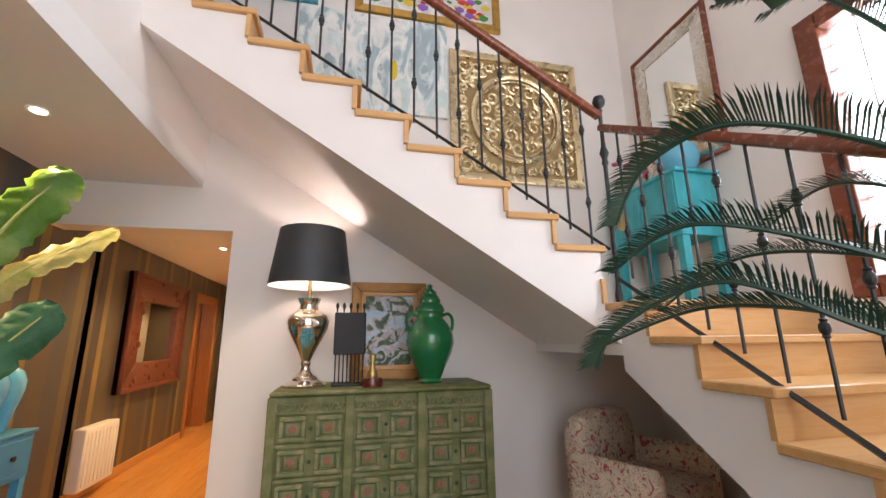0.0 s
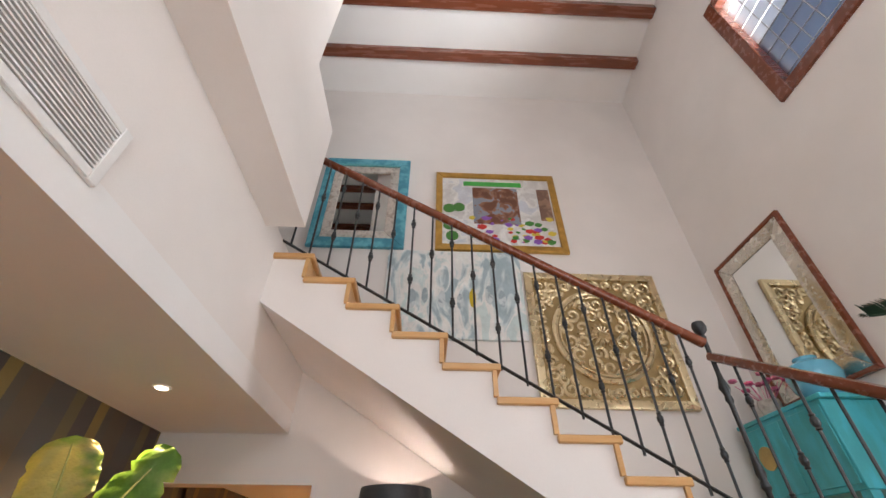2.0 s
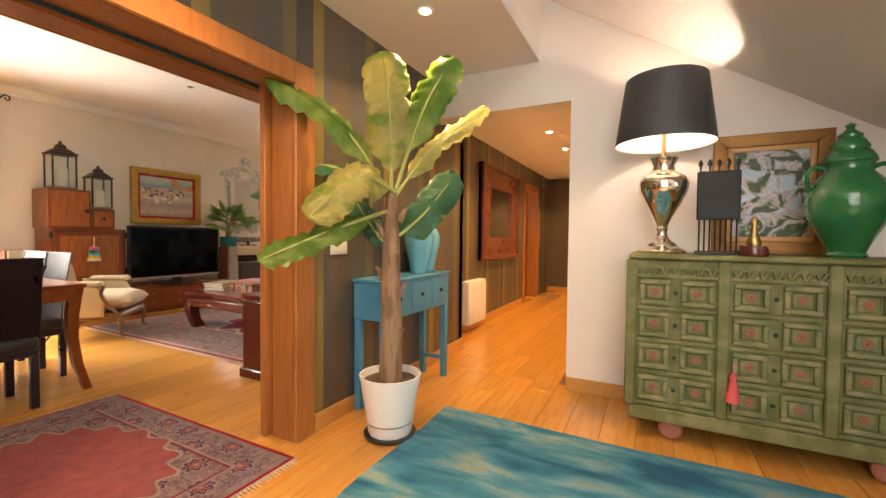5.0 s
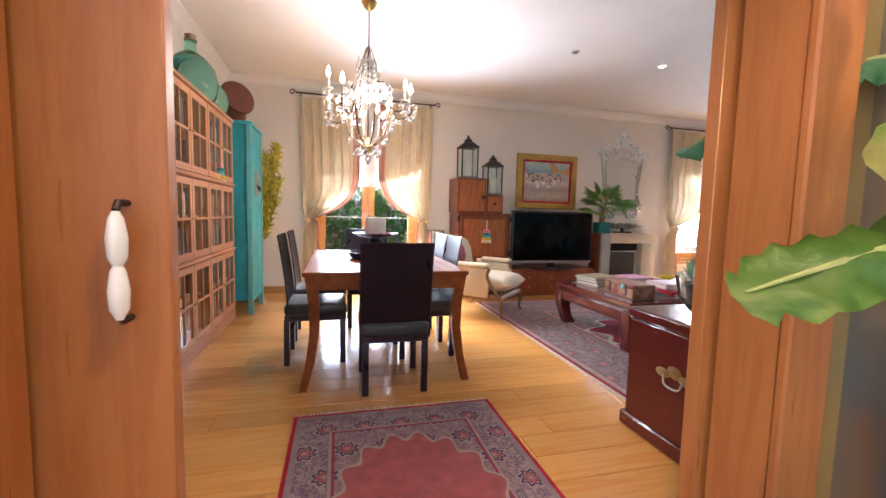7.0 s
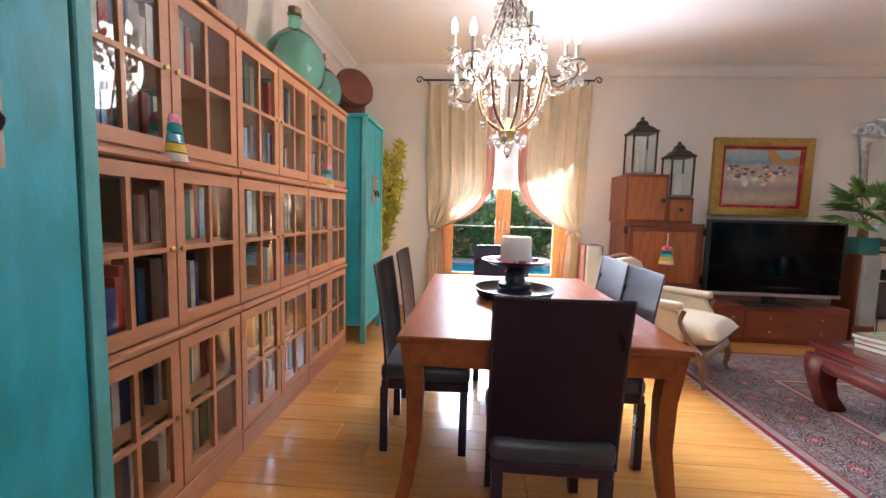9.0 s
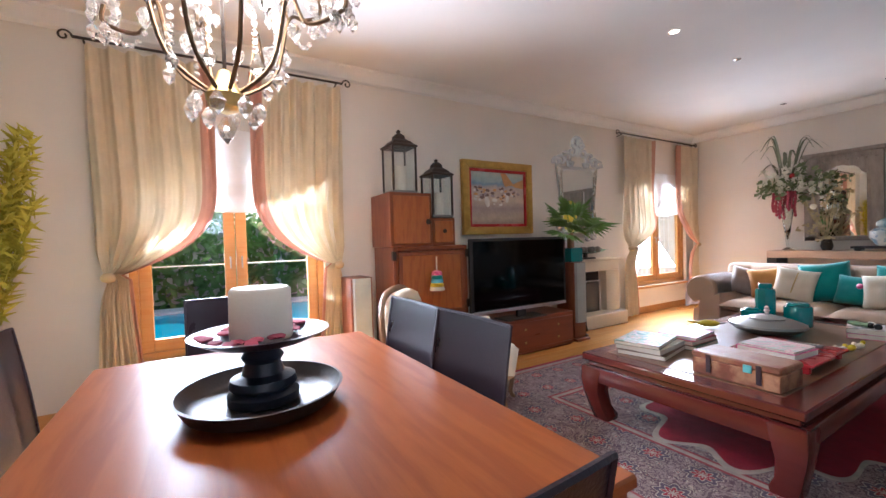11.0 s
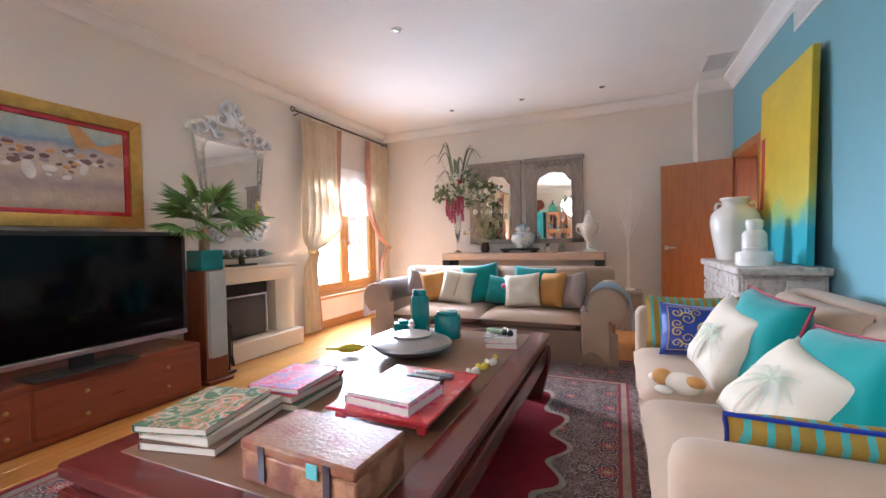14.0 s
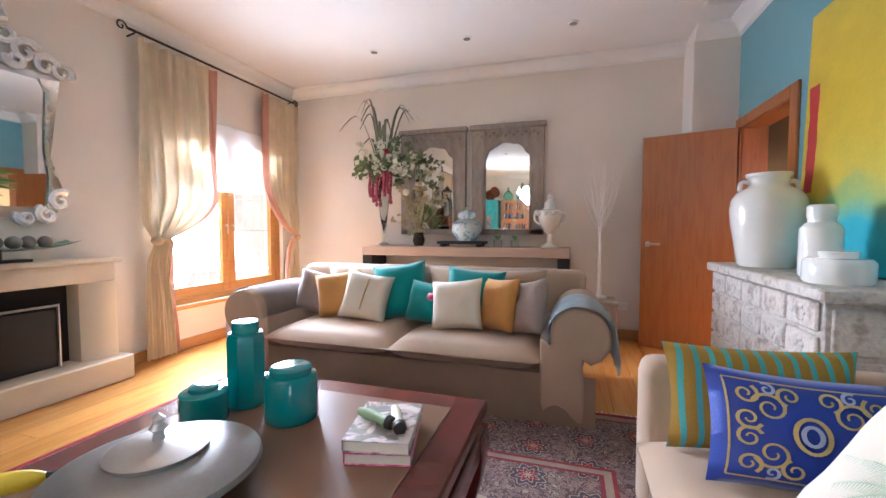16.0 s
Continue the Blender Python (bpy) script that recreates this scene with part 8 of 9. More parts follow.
book(-4.70, 3.48, TZ + 0.062, 14, 0.28, 0.37, 0.025, COVERS[0], "picture book with a flower garden cover")
book(-4.63, 3.86, TZ, 4, 0.27, 0.33, 0.03, BOOKS[5], "picture book lying under another")
book(-4.64, 3.86, TZ + 0.031, 0, 0.26, 0.32, 0.03, BOOKS[1], "red spined picture book")
book(-4.64, 3.87, TZ + 0.062, 6, 0.25, 0.31, 0.022, COVERS[1], "picture book with a pink and violet cover")
rt = thing("red_tray", -4.10, 3.96, TZ, 0, "small red lacquered tray table on the coffee table", "tray")
part("top", boxes(((-0.22, -0.28, 0.045), (0.22, 0.28, 0.06)), bevel=0.004), REDLAC, rt)
part("apron", boxes(((-0.19, -0.25, 0.02), (0.19, -0.235, 0.046)), ((-0.19, 0.235, 0.02), (0.19, 0.25, 0.046)), ((-0.19, -0.235, 0.02), (-0.175, 0.235, 0.046)), ((0.175, -0.235, 0.02), (0.19, 0.235, 0.046))), REDLAC, rt)
for sx in (-1, 1):
    for sy in (-1, 1):
        part("foot", boxes(((sx * 0.195, sy * 0.255, 0), (sx * 0.16, sy * 0.22, 0.03)), bevel=0.004), REDLAC, rt)
book(-4.10, 3.84, TZ + 0.061, -6, 0.30, 0.26, 0.035, PINK, "thick magazine with a magenta spine on the red tray")
book(-4.10, 3.84, TZ + 0.097, -4, 0.28, 0.25, 0.012, COVERS[2], "fashion magazine on the red tray")
for k, (x, y) in enumerate(((-4.08, 4.075), (-4.06, 4.135))):
    rc = thing("remote_control", x, y, TZ + 0.061, 84 + 6 * k, "slim grey and black remote control", "remote control", "remote controls")
    part("case", boxes(((-0.02, -0.09, 0), (0.02, 0.09, 0.018)), bevel=0.005), PEWTER if k else BLACK, rc)
    part("buttons", boxes(*[((-0.013 + 0.010 * i, -0.07 + 0.018 * j, 0.017), (-0.006 + 0.010 * i, -0.06 + 0.018 * j, 0.020)) for i in range(3) for j in range(7)]), SILVER, rc)
pb = thing("pewter_dish", -4.44, 4.63, TZ, 0, "low round pewter lidded dish with a silver finial", "dish")
part("dish", turned([(0.0, 0.0), (0.10, 0.0), (0.20, 0.03), (0.245, 0.065), (0.24, 0.08), (0.18, 0.105), (0.12, 0.115), (0.0, 0.115)], 40), PEWTER, pb)
part("lid", turned([(0.115, 0.115), (0.118, 0.125), (0.06, 0.14), (0.015, 0.145), (0.012, 0.165), (0.022, 0.175), (0.012, 0.188), (0.016, 0.20), (0.0, 0.215)], 32), SILVER, pb, "silver lid with a finial")


def hexjar(x, y, r, h, lid_r, label):
    j = thing("lidded_jar", x, y, TZ, 20, label, "jar", "teal jars on the coffee table")
    part("body", turned([(0.0, 0.0), (r * 0.95, 0.0), (r, 0.01), (r, h * 0.80), (r * 0.9, h * 0.86), (lid_r * 0.85, h * 0.88), (0.0, h * 0.88)], 8 if r < 0.075 else 24), TEALCER, j)
    part("lid", turned([(0.0, h * 0.875), (lid_r, h * 0.875), (lid_r, h * 0.97), (lid_r * 0.9, h), (0.0, h)], 20), TEALCER, j)


hexjar(-4.64, 5.14, 0.072, 0.33, 0.05, "tall teal glazed lidded jar")
hexjar(-4.40, 5.10, 0.095, 0.19, 0.075, "round teal glazed lidded jar")
hexjar(-4.68, 4.98, 0.08, 0.13, 0.05, "low teal glazed lidded jar")
book(-3.99, 5.04, TZ, 14, 0.20, 0.27, 0.035, PINK, "thick book with a magenta spine")
book(-3.99, 5.04, TZ + 0.036, 12, 0.20, 0.27, 0.035, COVERS[3], "pale fashion book on top of another")
for k, (dx, dy, a) in enumerate(((-0.03, -0.02, 70), (0.04, 0.0, 30))):
    sc = thing("rolled_figurine", -3.99 + dx, 5.04 + dy, TZ + 0.088, a, "small cream and black ornament lying on the books", "ornament")
    part("roll", lathe(bmesh.new(), [(0.0, -0.07), (0.012, -0.07), (0.018, -0.03), (0.014, 0.03), (0.022, 0.06), (0.0, 0.075)], 12), IVORY if k else SUCC, sc, at=pose(0, 0, 0, 90, 0, 0))
    part("end", lathe(bmesh.new(), [(0.0, 0.06), (0.022, 0.062), (0.020, 0.08), (0.0, 0.085)], 12), BLACK, sc, at=pose(0, 0, 0, 90, 0, 0))
bird = thing("bird_figurine", -4.80, 4.50, TZ, 40, "yellow carved bird figurine with a long beak", "figurine")
bm = bmesh.new()
bmesh.ops.create_uvsphere(bm, u_segments=14, v_segments=10, radius=0.035, matrix=Matrix.Translation((0, 0, 0.036)) @ Matrix.Diagonal((2.4, 0.8, 0.8, 1)))
part("body", bm, YELLOW, bird)
part("beak", bar([(0.08, 0, 0.04), (0.14, 0, 0.045)], [0.01, 0.002], 6), BLACK, bird)
part("tail", slab([(-0.07, 0.03), (-0.15, 0.045), (-0.15, 0.055), (-0.07, 0.05)], "y", -0.015, 0.015), YELLOW, bird)
for k in range(4):
    bd = thing("wooden_bird", -3.97 + 0.02 * k, 4.30 + 0.09 * k, TZ, 75, "small painted wooden bird in a row", "figurine", "row of small birds")
    bm = bmesh.new()
    bmesh.ops.create_uvsphere(bm, u_segments=12, v_segments=8, radius=0.02, matrix=Matrix.Translation((0, 0, 0.02)) @ Matrix.Diagonal((1.5, 1, 1, 1)))
    part("body", bm, (REDLAC, IVORY, YELLOW, IVORY)[k], bd)
    bm = bmesh.new()
    bmesh.ops.create_uvsphere(bm, u_segments=10, v_segments=7, radius=0.013, matrix=Matrix.Translation((0.024, 0, 0.042)))
    part("head", bm, (IVORY, YELLOW, IVORY, YELLOW)[k], bd)
car = thing("toy_car", -4.64, 4.10, TZ, 20, "red toy car beside the books", "toy")
part("body", boxes(((-0.07, -0.035, 0.012), (0.07, 0.035, 0.04)), ((-0.035, -0.03, 0.04), (0.035, 0.03, 0.065)), bevel=0.01, seg=2), REDLAC, car)
for sx in (-1, 1):
    for sy in (-1, 1):
        part("wheel", lathe(bmesh.new(), [(0.0, -0.008), (0.016, -0.008), (0.016, 0.008), (0.0, 0.008)], 12), BLACK, car, at=pose(sx * 0.045, sy * 0.036, 0.016, 90))


# ---- sofas ----
def rolled_arm(w, y0, y1, h, s):
    """Outline in (x, z) of a scroll arm whose roll leans outwards by s."""
    o = [(0, 0.02), (w * 0.72, 0.02), (w * 0.66, h - 0.30)]
    for k in range(15):
        a = -1.2 + (math.pi + 1.5) * k / 14
        o.append((w * 0.62 + 0.17 * math.cos(a), h - 0.17 + 0.17 * math.sin(a)))
    o.append((0, h - 0.19))
    return slab([(s * u, v) for u, v in o], "y", y0, y1, 0.02)


def sofa(name, x, y, turn, L, D, seat_h, back_h, arm_h, roll, label):
    """Faces local -y, its back at local y = D/2."""
    s = thing(name, x, y, 0, turn, label, "sofa")
    aw = 0.36 if roll else 0.18
    inner = L / 2 - aw
    part("base", boxes(((-inner - 0.02, -D / 2 + 0.05, 0.05), (inner + 0.02, D / 2, seat_h - 0.14)), bevel=0.02, seg=2), SOFAFAB if not roll else SOFADARK, s)
    part("skirt", sheet(60, 4, lambda u, v: ((2 * u - 1) * (L / 2 - 0.05), -D / 2 + 0.04 - 0.012 * v + 0.006 * math.sin(u * 60) * v - 0.015 * v, 0.30 - 0.285 * v), 0.006), SOFADARK if roll else SOFAFAB, s, "floor length valance")
    n = 2
    for k in range(n):
        x0, x1 = -inner + 2 * inner * k / n, -inner + 2 * inner * (k + 1) / n

        def at(u, v, top, x0=x0, x1=x1):
            p, q = 2 * u - 1, 2 * v - 1
            puff = max(0.0, (1 - p ** 6) * (1 - q ** 6)) ** 0.5
            return (x0 + (x1 - x0) * u, -D / 2 - 0.02 + (D * 0.74) * v, seat_h - 0.07 + (0.075 * puff + 0.008 * noise.noise(Vector((u * 3 + k * 5, v * 3, 1)))) * top)
        cu = sheet(16, 14, lambda u, v: at(u, v, 1))
        lower = sheet(16, 14, lambda u, v: at(u, v, -1))
        me = bpy.data.meshes.new("tmp")
        lower.to_mesh(me)
        cu.from_mesh(me)
        bpy.data.meshes.remove(me)
        lower.free()
        bmesh.ops.remove_doubles(cu, verts=cu.verts[:], dist=1e-4)
        bmesh.ops.recalc_face_normals(cu, faces=cu.faces[:])
        part("seat_cushion", cu, SOFAFAB, s, smooth=70)
    part("back", boxes(((-L / 2 + 0.08, D / 2 - 0.20, 0.06), (L / 2 - 0.08, D / 2, back_h)), bevel=0.06, seg=3), SOFADARK if roll else SOFAFAB, s)
    for k in range(n):
        xc = -inner + 2 * inner * (k + 0.5) / n
        part("back_cushion", pillow(2 * inner / n * 1.0, back_h - seat_h + 0.03, 0.24), SOFAFAB, s, at=pose(xc, D / 2 - 0.27, seat_h - 0.02, -8), smooth=70)
    for sg in (-1, 1):
        if roll:
            arm = rolled_arm(aw, -D / 2 + 0.02, D / 2 - 0.04, arm_h, sg)
        else:
            arm = boxes(((0, -D / 2 + 0.0, 0.05), (sg * aw, D / 2 - 0.02, arm_h)), bevel=0.06, seg=3)
        part("arm", arm, SOFADARK if roll else SOFAFAB, s, at=Matrix.Translation((sg * inner, 0, 0)), smooth=60)
    return s


sofa("rolled_arm_sofa", -4.56, 6.77, 0, 2.66, 1.04, 0.44, 0.83, 0.70, True, "beige velvet sofa with scroll arms and a floor length valance")
sofa("long_sofa", -2.66, 4.53, -90, 2.22, 1.02, 0.44, 0.82, 0.67, False, "beige velvet sofa with square arms against the blue wall")


def cushion(x, y, z, turn, lean, w, h, d, mat, label, spin=0.0, trim_mat=None):
    c = thing("cushion", x, y, z, turn, label, "cushion", "sofa cushions")
    c.matrix_basis = pose(x, y, z, 0, 0, turn) @ pose(0, 0, 0, -lean) @ Matrix.Translation((0, 0, h / 2)) @ pose(0, 0, 0, 0, spin) @ Matrix.Translation((0, 0, -h / 2))
    part("cover", pillow(w, h, d), mat, c, smooth=80)
    if trim_mat:
        def edge(u, q):
            return (w / 2 * u * (1 - 0.08 * (1 - q * q)), 0, h / 2 + h / 2 * q * (1 - 0.08 * (1 - u * u)))
        pts = [edge(-1 + k / 8, -1) for k in range(16)] + [edge(1, -1 + k / 8) for k in range(16)] + [edge(1 - k / 8, 1) for k in range(16)] + [edge(-1, 1 - k / 8) for k in range(17)]
        part("piping", bar(pts, 0.006, 5), trim_mat, c)
    return c


SZ = 0.445
PRINTGREEN, PRINTTAN = shader("printed_palm_green", (0.38, 0.42, 0.30), 0.85, var=0.3, scale=30), shader("printed_palm_tan", (0.50, 0.40, 0.30), 0.85, var=0.25)
PRINTSAGE, PRINTGOLD, PRINTPALE = shader("printed_palm_sage", (0.52, 0.52, 0.42), 0.85, var=0.25, scale=30), shader("printed_gold_scroll", (0.52, 0.38, 0.14), 0.7, var=0.25), shader("printed_pale_blue", (0.36, 0.40, 0.56), 0.7, var=0.2)


def on_cover(w, h, d):
    """A point of the front of a cushion cover, u and q from -1 to 1, just proud of the cloth."""
    def on(u, q):
        puff = max(0, (1 - u ** 4) * (1 - q ** 4)) ** 0.55
        return Vector((w / 2 * u * (1 - 0.08 * (1 - q * q)), -(d / 2 + 0.012) * puff - 0.003, h / 2 + h / 2 * q * (1 - 0.08 * (1 - u * u))))
    return on


def ribbon(bm, on, pts, half):
    """A printed line through points (u, q) of a cover; half is its half width in u and q."""
    rows = []
    for k, (u, q) in enumerate(pts):
        a, b = pts[max(k - 1, 0)], pts[min(k + 1, len(pts) - 1)]
        du, dq = b[0] - a[0], b[1] - a[1]
        n = math.hypot(du, dq) or 1
        wd = half[k] if isinstance(half, list) else half
        rows.append([bm.verts.new(on(u - dq / n * wd, q + du / n * wd)), bm.verts.new(on(u + dq / n * wd, q - du / n * wd))])
    for p, q in zip(rows, rows[1:]):
        bm.faces.new([p[0], p[1], q[1], q[0]])


def palm_print(c, w, h, d):
    """A soft printed palm tree with drooping fronds, following the bulge of the cover."""
    on = on_cover(w, h, d)
    rng = random.Random(int(c.location.y * 100))
    bm = bmesh.new()
    ribbon(bm, on, [(-0.10 + 0.012 * k + 0.02 * math.sin(k * 0.7), -0.85 + 0.09 * k) for k in range(11)], [0.05 - 0.002 * k for k in range(11)])
    part("palm_trunk", bm, PRINTTAN, c, smooth=0)
    for s_ in range(13):
        a = 2 * math.pi * s_ / 13 + rng.uniform(-0.15, 0.15)
        L, droop = rng.uniform(0.55, 0.78), rng.uniform(0.22, 0.42)
        spine = [(0.02 + L * t * math.cos(a), 0.12 + L * 0.8 * t * math.sin(a) + 0.10 * t - droop * t * t) for t in [k / 10 for k in range(11)]]
        bm = bmesh.new()
        ribbon(bm, on, spine, [0.013 - 0.001 * k for k in range(11)])
        for k in range(1, 11):
            (u0, q0), (u1, q1) = spine[k - 1], spine[k]
            du, dq = u1 - u0, q1 - q0
            n = math.hypot(du, dq) or 1
            for sg in (-1, 1):
                ln_ = 0.17 * (1.15 - k / 11) * rng.uniform(0.8, 1.2)
                for f in (0.0, 0.5):
                    bu, bq = u0 + du * f, q0 + dq * f
                    tip = (bu + (du / n * 0.75 - dq / n * sg * 0.8) * ln_, bq + (dq / n * 0.75 + du / n * sg * 0.8) * ln_ - 0.04)
                    if abs(tip[0]) < 0.96 and abs(tip[1]) < 0.96:
                        bm.faces.new([bm.verts.new(on(*p)) for p in ((bu - du * 0.16, bq - dq * 0.16), (bu + du * 0.16, bq + dq * 0.16), tip)])
        part("palm_frond", bm, PRINTGREEN if s_ % 3 else PRINTSAGE, c, smooth=0)


def scroll_print(c, w, h, d):
    """Gold and pale scrollwork with a round centre and a plain border."""
    on = on_cover(w, h, d)
    for k, (pts, half) in enumerate((([(-0.86, -0.82), (0.86, -0.82), (0.86, 0.82), (-0.86, 0.82), (-0.86, -0.82)], 0.012),)):
        fine = [(a[0] + (b[0] - a[0]) * t / 12, a[1] + (b[1] - a[1]) * t / 12) for a, b in zip(pts, pts[1:]) for t in range(12)] + [pts[0]]
        bm = bmesh.new()
        ribbon(bm, on, fine, half)
        part("border_line", bm, PRINTGOLD, c, smooth=0)
    for rad in (0.13, 0.24):
        bm = bmesh.new()
        ribbon(bm, on, [(rad * 0.75 * math.cos(2 * math.pi * k / 24), rad * 1.2 * math.sin(2 * math.pi * k / 24)) for k in range(25)], 0.028)
        part("medallion_ring", bm, PRINTPALE if rad < 0.2 else PRINTGOLD, c, smooth=0)
    for sx in (-1, 1):
        for sq in (-1, 1):
            for u, q, r, a0, turns in ((0.42, 0.38, 0.20, 0.4, 1.5), (0.66, 0.58, 0.14, 2.2, 1.3), (0.66, 0.16, 0.15, 3.6, 1.4), (0.20, 0.62, 0.14, 5.0, 1.3), (0.42, 0.70, 0.09, 1.0, 1.2)):
                bm = bmesh.new()
                n = 22
                ribbon(bm, on, [(sx * (u + r * (1 - 0.8 * k / n) * math.cos(a0 + turns * 6.28 * k / n)), sq * (q + r * 1.25 * (1 - 0.8 * k / n) * math.sin(a0 + turns * 6.28 * k / n))) for k in range(n + 1)], [0.024 - 0.012 * k / n for k in range(n + 1)])
                part("scroll_print", bm, PRINTGOLD if r > 0.12 else PRINTPALE, c, smooth=0)


for x, y, w, h, mat, label, spin, turn in (
        (-5.42, 6.76, 0.38, 0.36, GREYFAB, "grey beige cushion on the scroll arm sofa", 14, 28), (-5.20, 6.70, 0.37, 0.37, OCHRE, "plain ochre velvet cushion on the sofa", -8, 20),
        (-4.93, 6.62, 0.39, 0.38, IVORY, "ivory cushion with a stitched stem", 9, 8), (-4.70, 6.78, 0.44, 0.45, TEALFAB, "large teal linen cushion", -9, 10),
        (-4.46, 6.68, 0.33, 0.32, TEALFAB, "teal cushion with a pink flower button", 4, -10), (-4.13, 6.80, 0.46, 0.42, TEALFAB, "large teal linen cushion", 4, -2),
        (-4.20, 6.56, 0.39, 0.36, IVORY, "ivory cushion with a pale embroidered flower", -7, -8), (-3.93, 6.60, 0.32, 0.38, OCHRE, "plain ochre velvet cushion on the sofa", -6, -38), (-3.74, 6.58, 0.34, 0.38, GREYFAB, "beige cushion with tasselled edges", -14, -48)):
    c = cushion(x, y, SZ, turn, 18, w, h, 0.15, mat, label, spin)
    if "pink" in label:
        bm = bmesh.new()
        bmesh.ops.create_icosphere(bm, subdivisions=2, radius=0.03, matrix=Matrix.Translation((0.06, -0.075, 0.2)) @ Matrix.Diagonal((1, 0.4, 1, 1)))
        part("button", bm, PINK, c)
    if "stem" in label:
        part("stitching", bar(arc([(0.0, -0.075, 0.08), (0.01, -0.083, 0.2), (0.02, -0.072, 0.32)], 4), 0.006, 5), BRASS, c)
    if "tassel" in label:
        for k in range(4):
            part("tassel", turned([(0.0, -0.05), (0.014, -0.05), (0.01, 0.0), (0.0, 0.01)], 8, centre=(-0.18 + 0.01 * k, -0.02)), IVORY, c, at=Matrix.Translation((0, 0, 0.04 + 0.1 * k)))

for x, y, w, h, d, mat, label, spin, turn, lean, trim_mat in (
        (-2.84, 5.35, 0.56, 0.34, 0.13, STRIPEPILLOW, "ochre and turquoise striped cushion against the sofa arm", 0, 4, 14, None), (-2.82, 5.15, 0.46, 0.32, 0.11, BLUEPILLOW, "royal blue cushion with a gold scroll print", 3, 2, 20, None),
        (-2.89, 4.76, 0.42, 0.42, 0.15, IVORY, "white cushion with a palm tree print", 12, -76, 26, None), (-2.75, 4.66, 0.41, 0.46, 0.17, TEALFAB, "teal cushion with plum piping", 6, -72, 16, PINKROSE),
        (-2.87, 4.12, 0.40, 0.39, 0.15, IVORY, "white cushion with a palm tree print", 14, -70, 40, None), (-2.72, 4.10, 0.48, 0.44, 0.19, TEALFAB, "teal cushion with plum piping", -5, -74, 30, PINKROSE)):
    c = cushion(x, y, SZ - 0.01, turn, lean, w, h, d, mat, label, spin, trim_mat)
    if "palm" in label:
        palm_print(c, w, h, d)
    if "scroll print" in label:
        scroll_print(c, w, h, d)
cushion(-2.72, 3.83, SZ, 2, -38, 0.66, 0.34, 0.11, STRIPEPILLOW, "ochre and turquoise striped cushion lying by the sofa arm", 0, shader("royal_blue_piping", (0.01, 0.03, 0.28), 0.7))
dog = thing("plush_toy", -3.02, 4.45, SZ + 0.012, 150, "small white and tan plush toy lying on the sofa", "toy")
for (px, py, pz), r, sc, m in (((0, 0, 0.05), 0.05, (1.6, 1, 0.9), IVORY), ((0.09, 0, 0.06), 0.042, (1, 1, 0.9), OCHRE), ((0.125, 0, 0.05), 0.022, (1.2, 1, 0.8), IVORY), ((-0.05, 0.01, 0.07), 0.035, (1.2, 1, 0.7), OCHRE), ((0.06, 0.05, 0.02), 0.02, (2, 1, 0.9), IVORY), ((0.06, -0.05, 0.02), 0.02, (2, 1, 0.9), IVORY)):
    bm = bmesh.new()
    bmesh.ops.create_uvsphere(bm, u_segments=14, v_segments=10, radius=r, matrix=Matrix.Translation((px, py, pz)) @ Matrix.Diagonal((*sc, 1)))
    part("stuffing", bm, m, dog)


def throw(xc, mat, s, y0, y1, label, drop):
    t = thing("throw", xc, 6.5, 0, 0, label, "blanket")

    def at(u, v):
        y = y0 + (y1 - y0) * u - 6.5
        a = -0.35 + (math.pi * 0.9 + 0.35) * min(1, v / 0.6)
        r = 0.185
        if v < 0.6:
            x, z = -0.0 - math.cos(a) * r * 1.0, 0.53 + math.sin(a) * r
        else:
            f = (v - 0.6) / 0.4
            x, z = 0.18 + 0.03 * f + 0.012 * math.sin(u * 20 + f * 3), 0.60 - drop * f
        return (s * x + 0.0, y + 0.012 * math.sin(v * 9), z + 0.006 * noise.noise(Vector((u * 9, v * 9, 3))))
    part("cloth", sheet(26, 30, at, 0.012), mat, t, smooth=70)


throw(-3.367, PALEBLUE, 1, 6.25, 6.74, "pale blue knitted throw over the sofa arm", 0.26)
throw(-5.753, GREYFAB, -1, 6.32, 6.95, "grey brown throw over the sofa arm", 0.30)

# ---- bergere armchair ----
ac = thing("bergere_armchair", -5.51, 2.48, 0, 136, "cream bergere armchair with wooden frame and crimson flower motif", "armchair")
part("seat_rail", boxes(((-0.34, -0.36, 0.20), (0.34, 0.30, 0.28)), bevel=0.03, seg=2), shader("walnut_frame", (0.22, 0.12, 0.06), 0.4, var=0.2), ac)
WAL = bpy.data.materials["walnut_frame"]


def seat_at(u, v, top):
    p, q = 2 * u - 1, 2 * v - 1
    puff = max(0.0, (1 - p ** 4) * (1 - q ** 4)) ** 0.5
    return (p * (0.33 - 0.03 * v), -0.42 + 0.68 * v, 0.37 + top * 0.105 * puff + 0.02)


for top in (1,):
    cu = sheet(16, 16, lambda u, v: seat_at(u, v, 1))
    lo_ = sheet(16, 16, lambda u, v: seat_at(u, v, -1))
    me = bpy.data.meshes.new("tmp")
    lo_.to_mesh(me)
    cu.from_mesh(me)
    lo_.free()
    bmesh.ops.remove_doubles(cu, verts=cu.verts[:], dist=1e-4)
    bmesh.ops.recalc_face_normals(cu, faces=cu.faces[:])
    seat = part("seat_cushion", cu, CREAMFAB, ac, smooth=70)
BACK = [(-0.32, 0.28), (-0.35, 0.55), (-0.33, 0.75), (-0.24, 0.87), (-0.10, 0.91), (0.10, 0.91), (0.24, 0.87), (0.33, 0.75), (0.35, 0.55), (0.32, 0.28)]
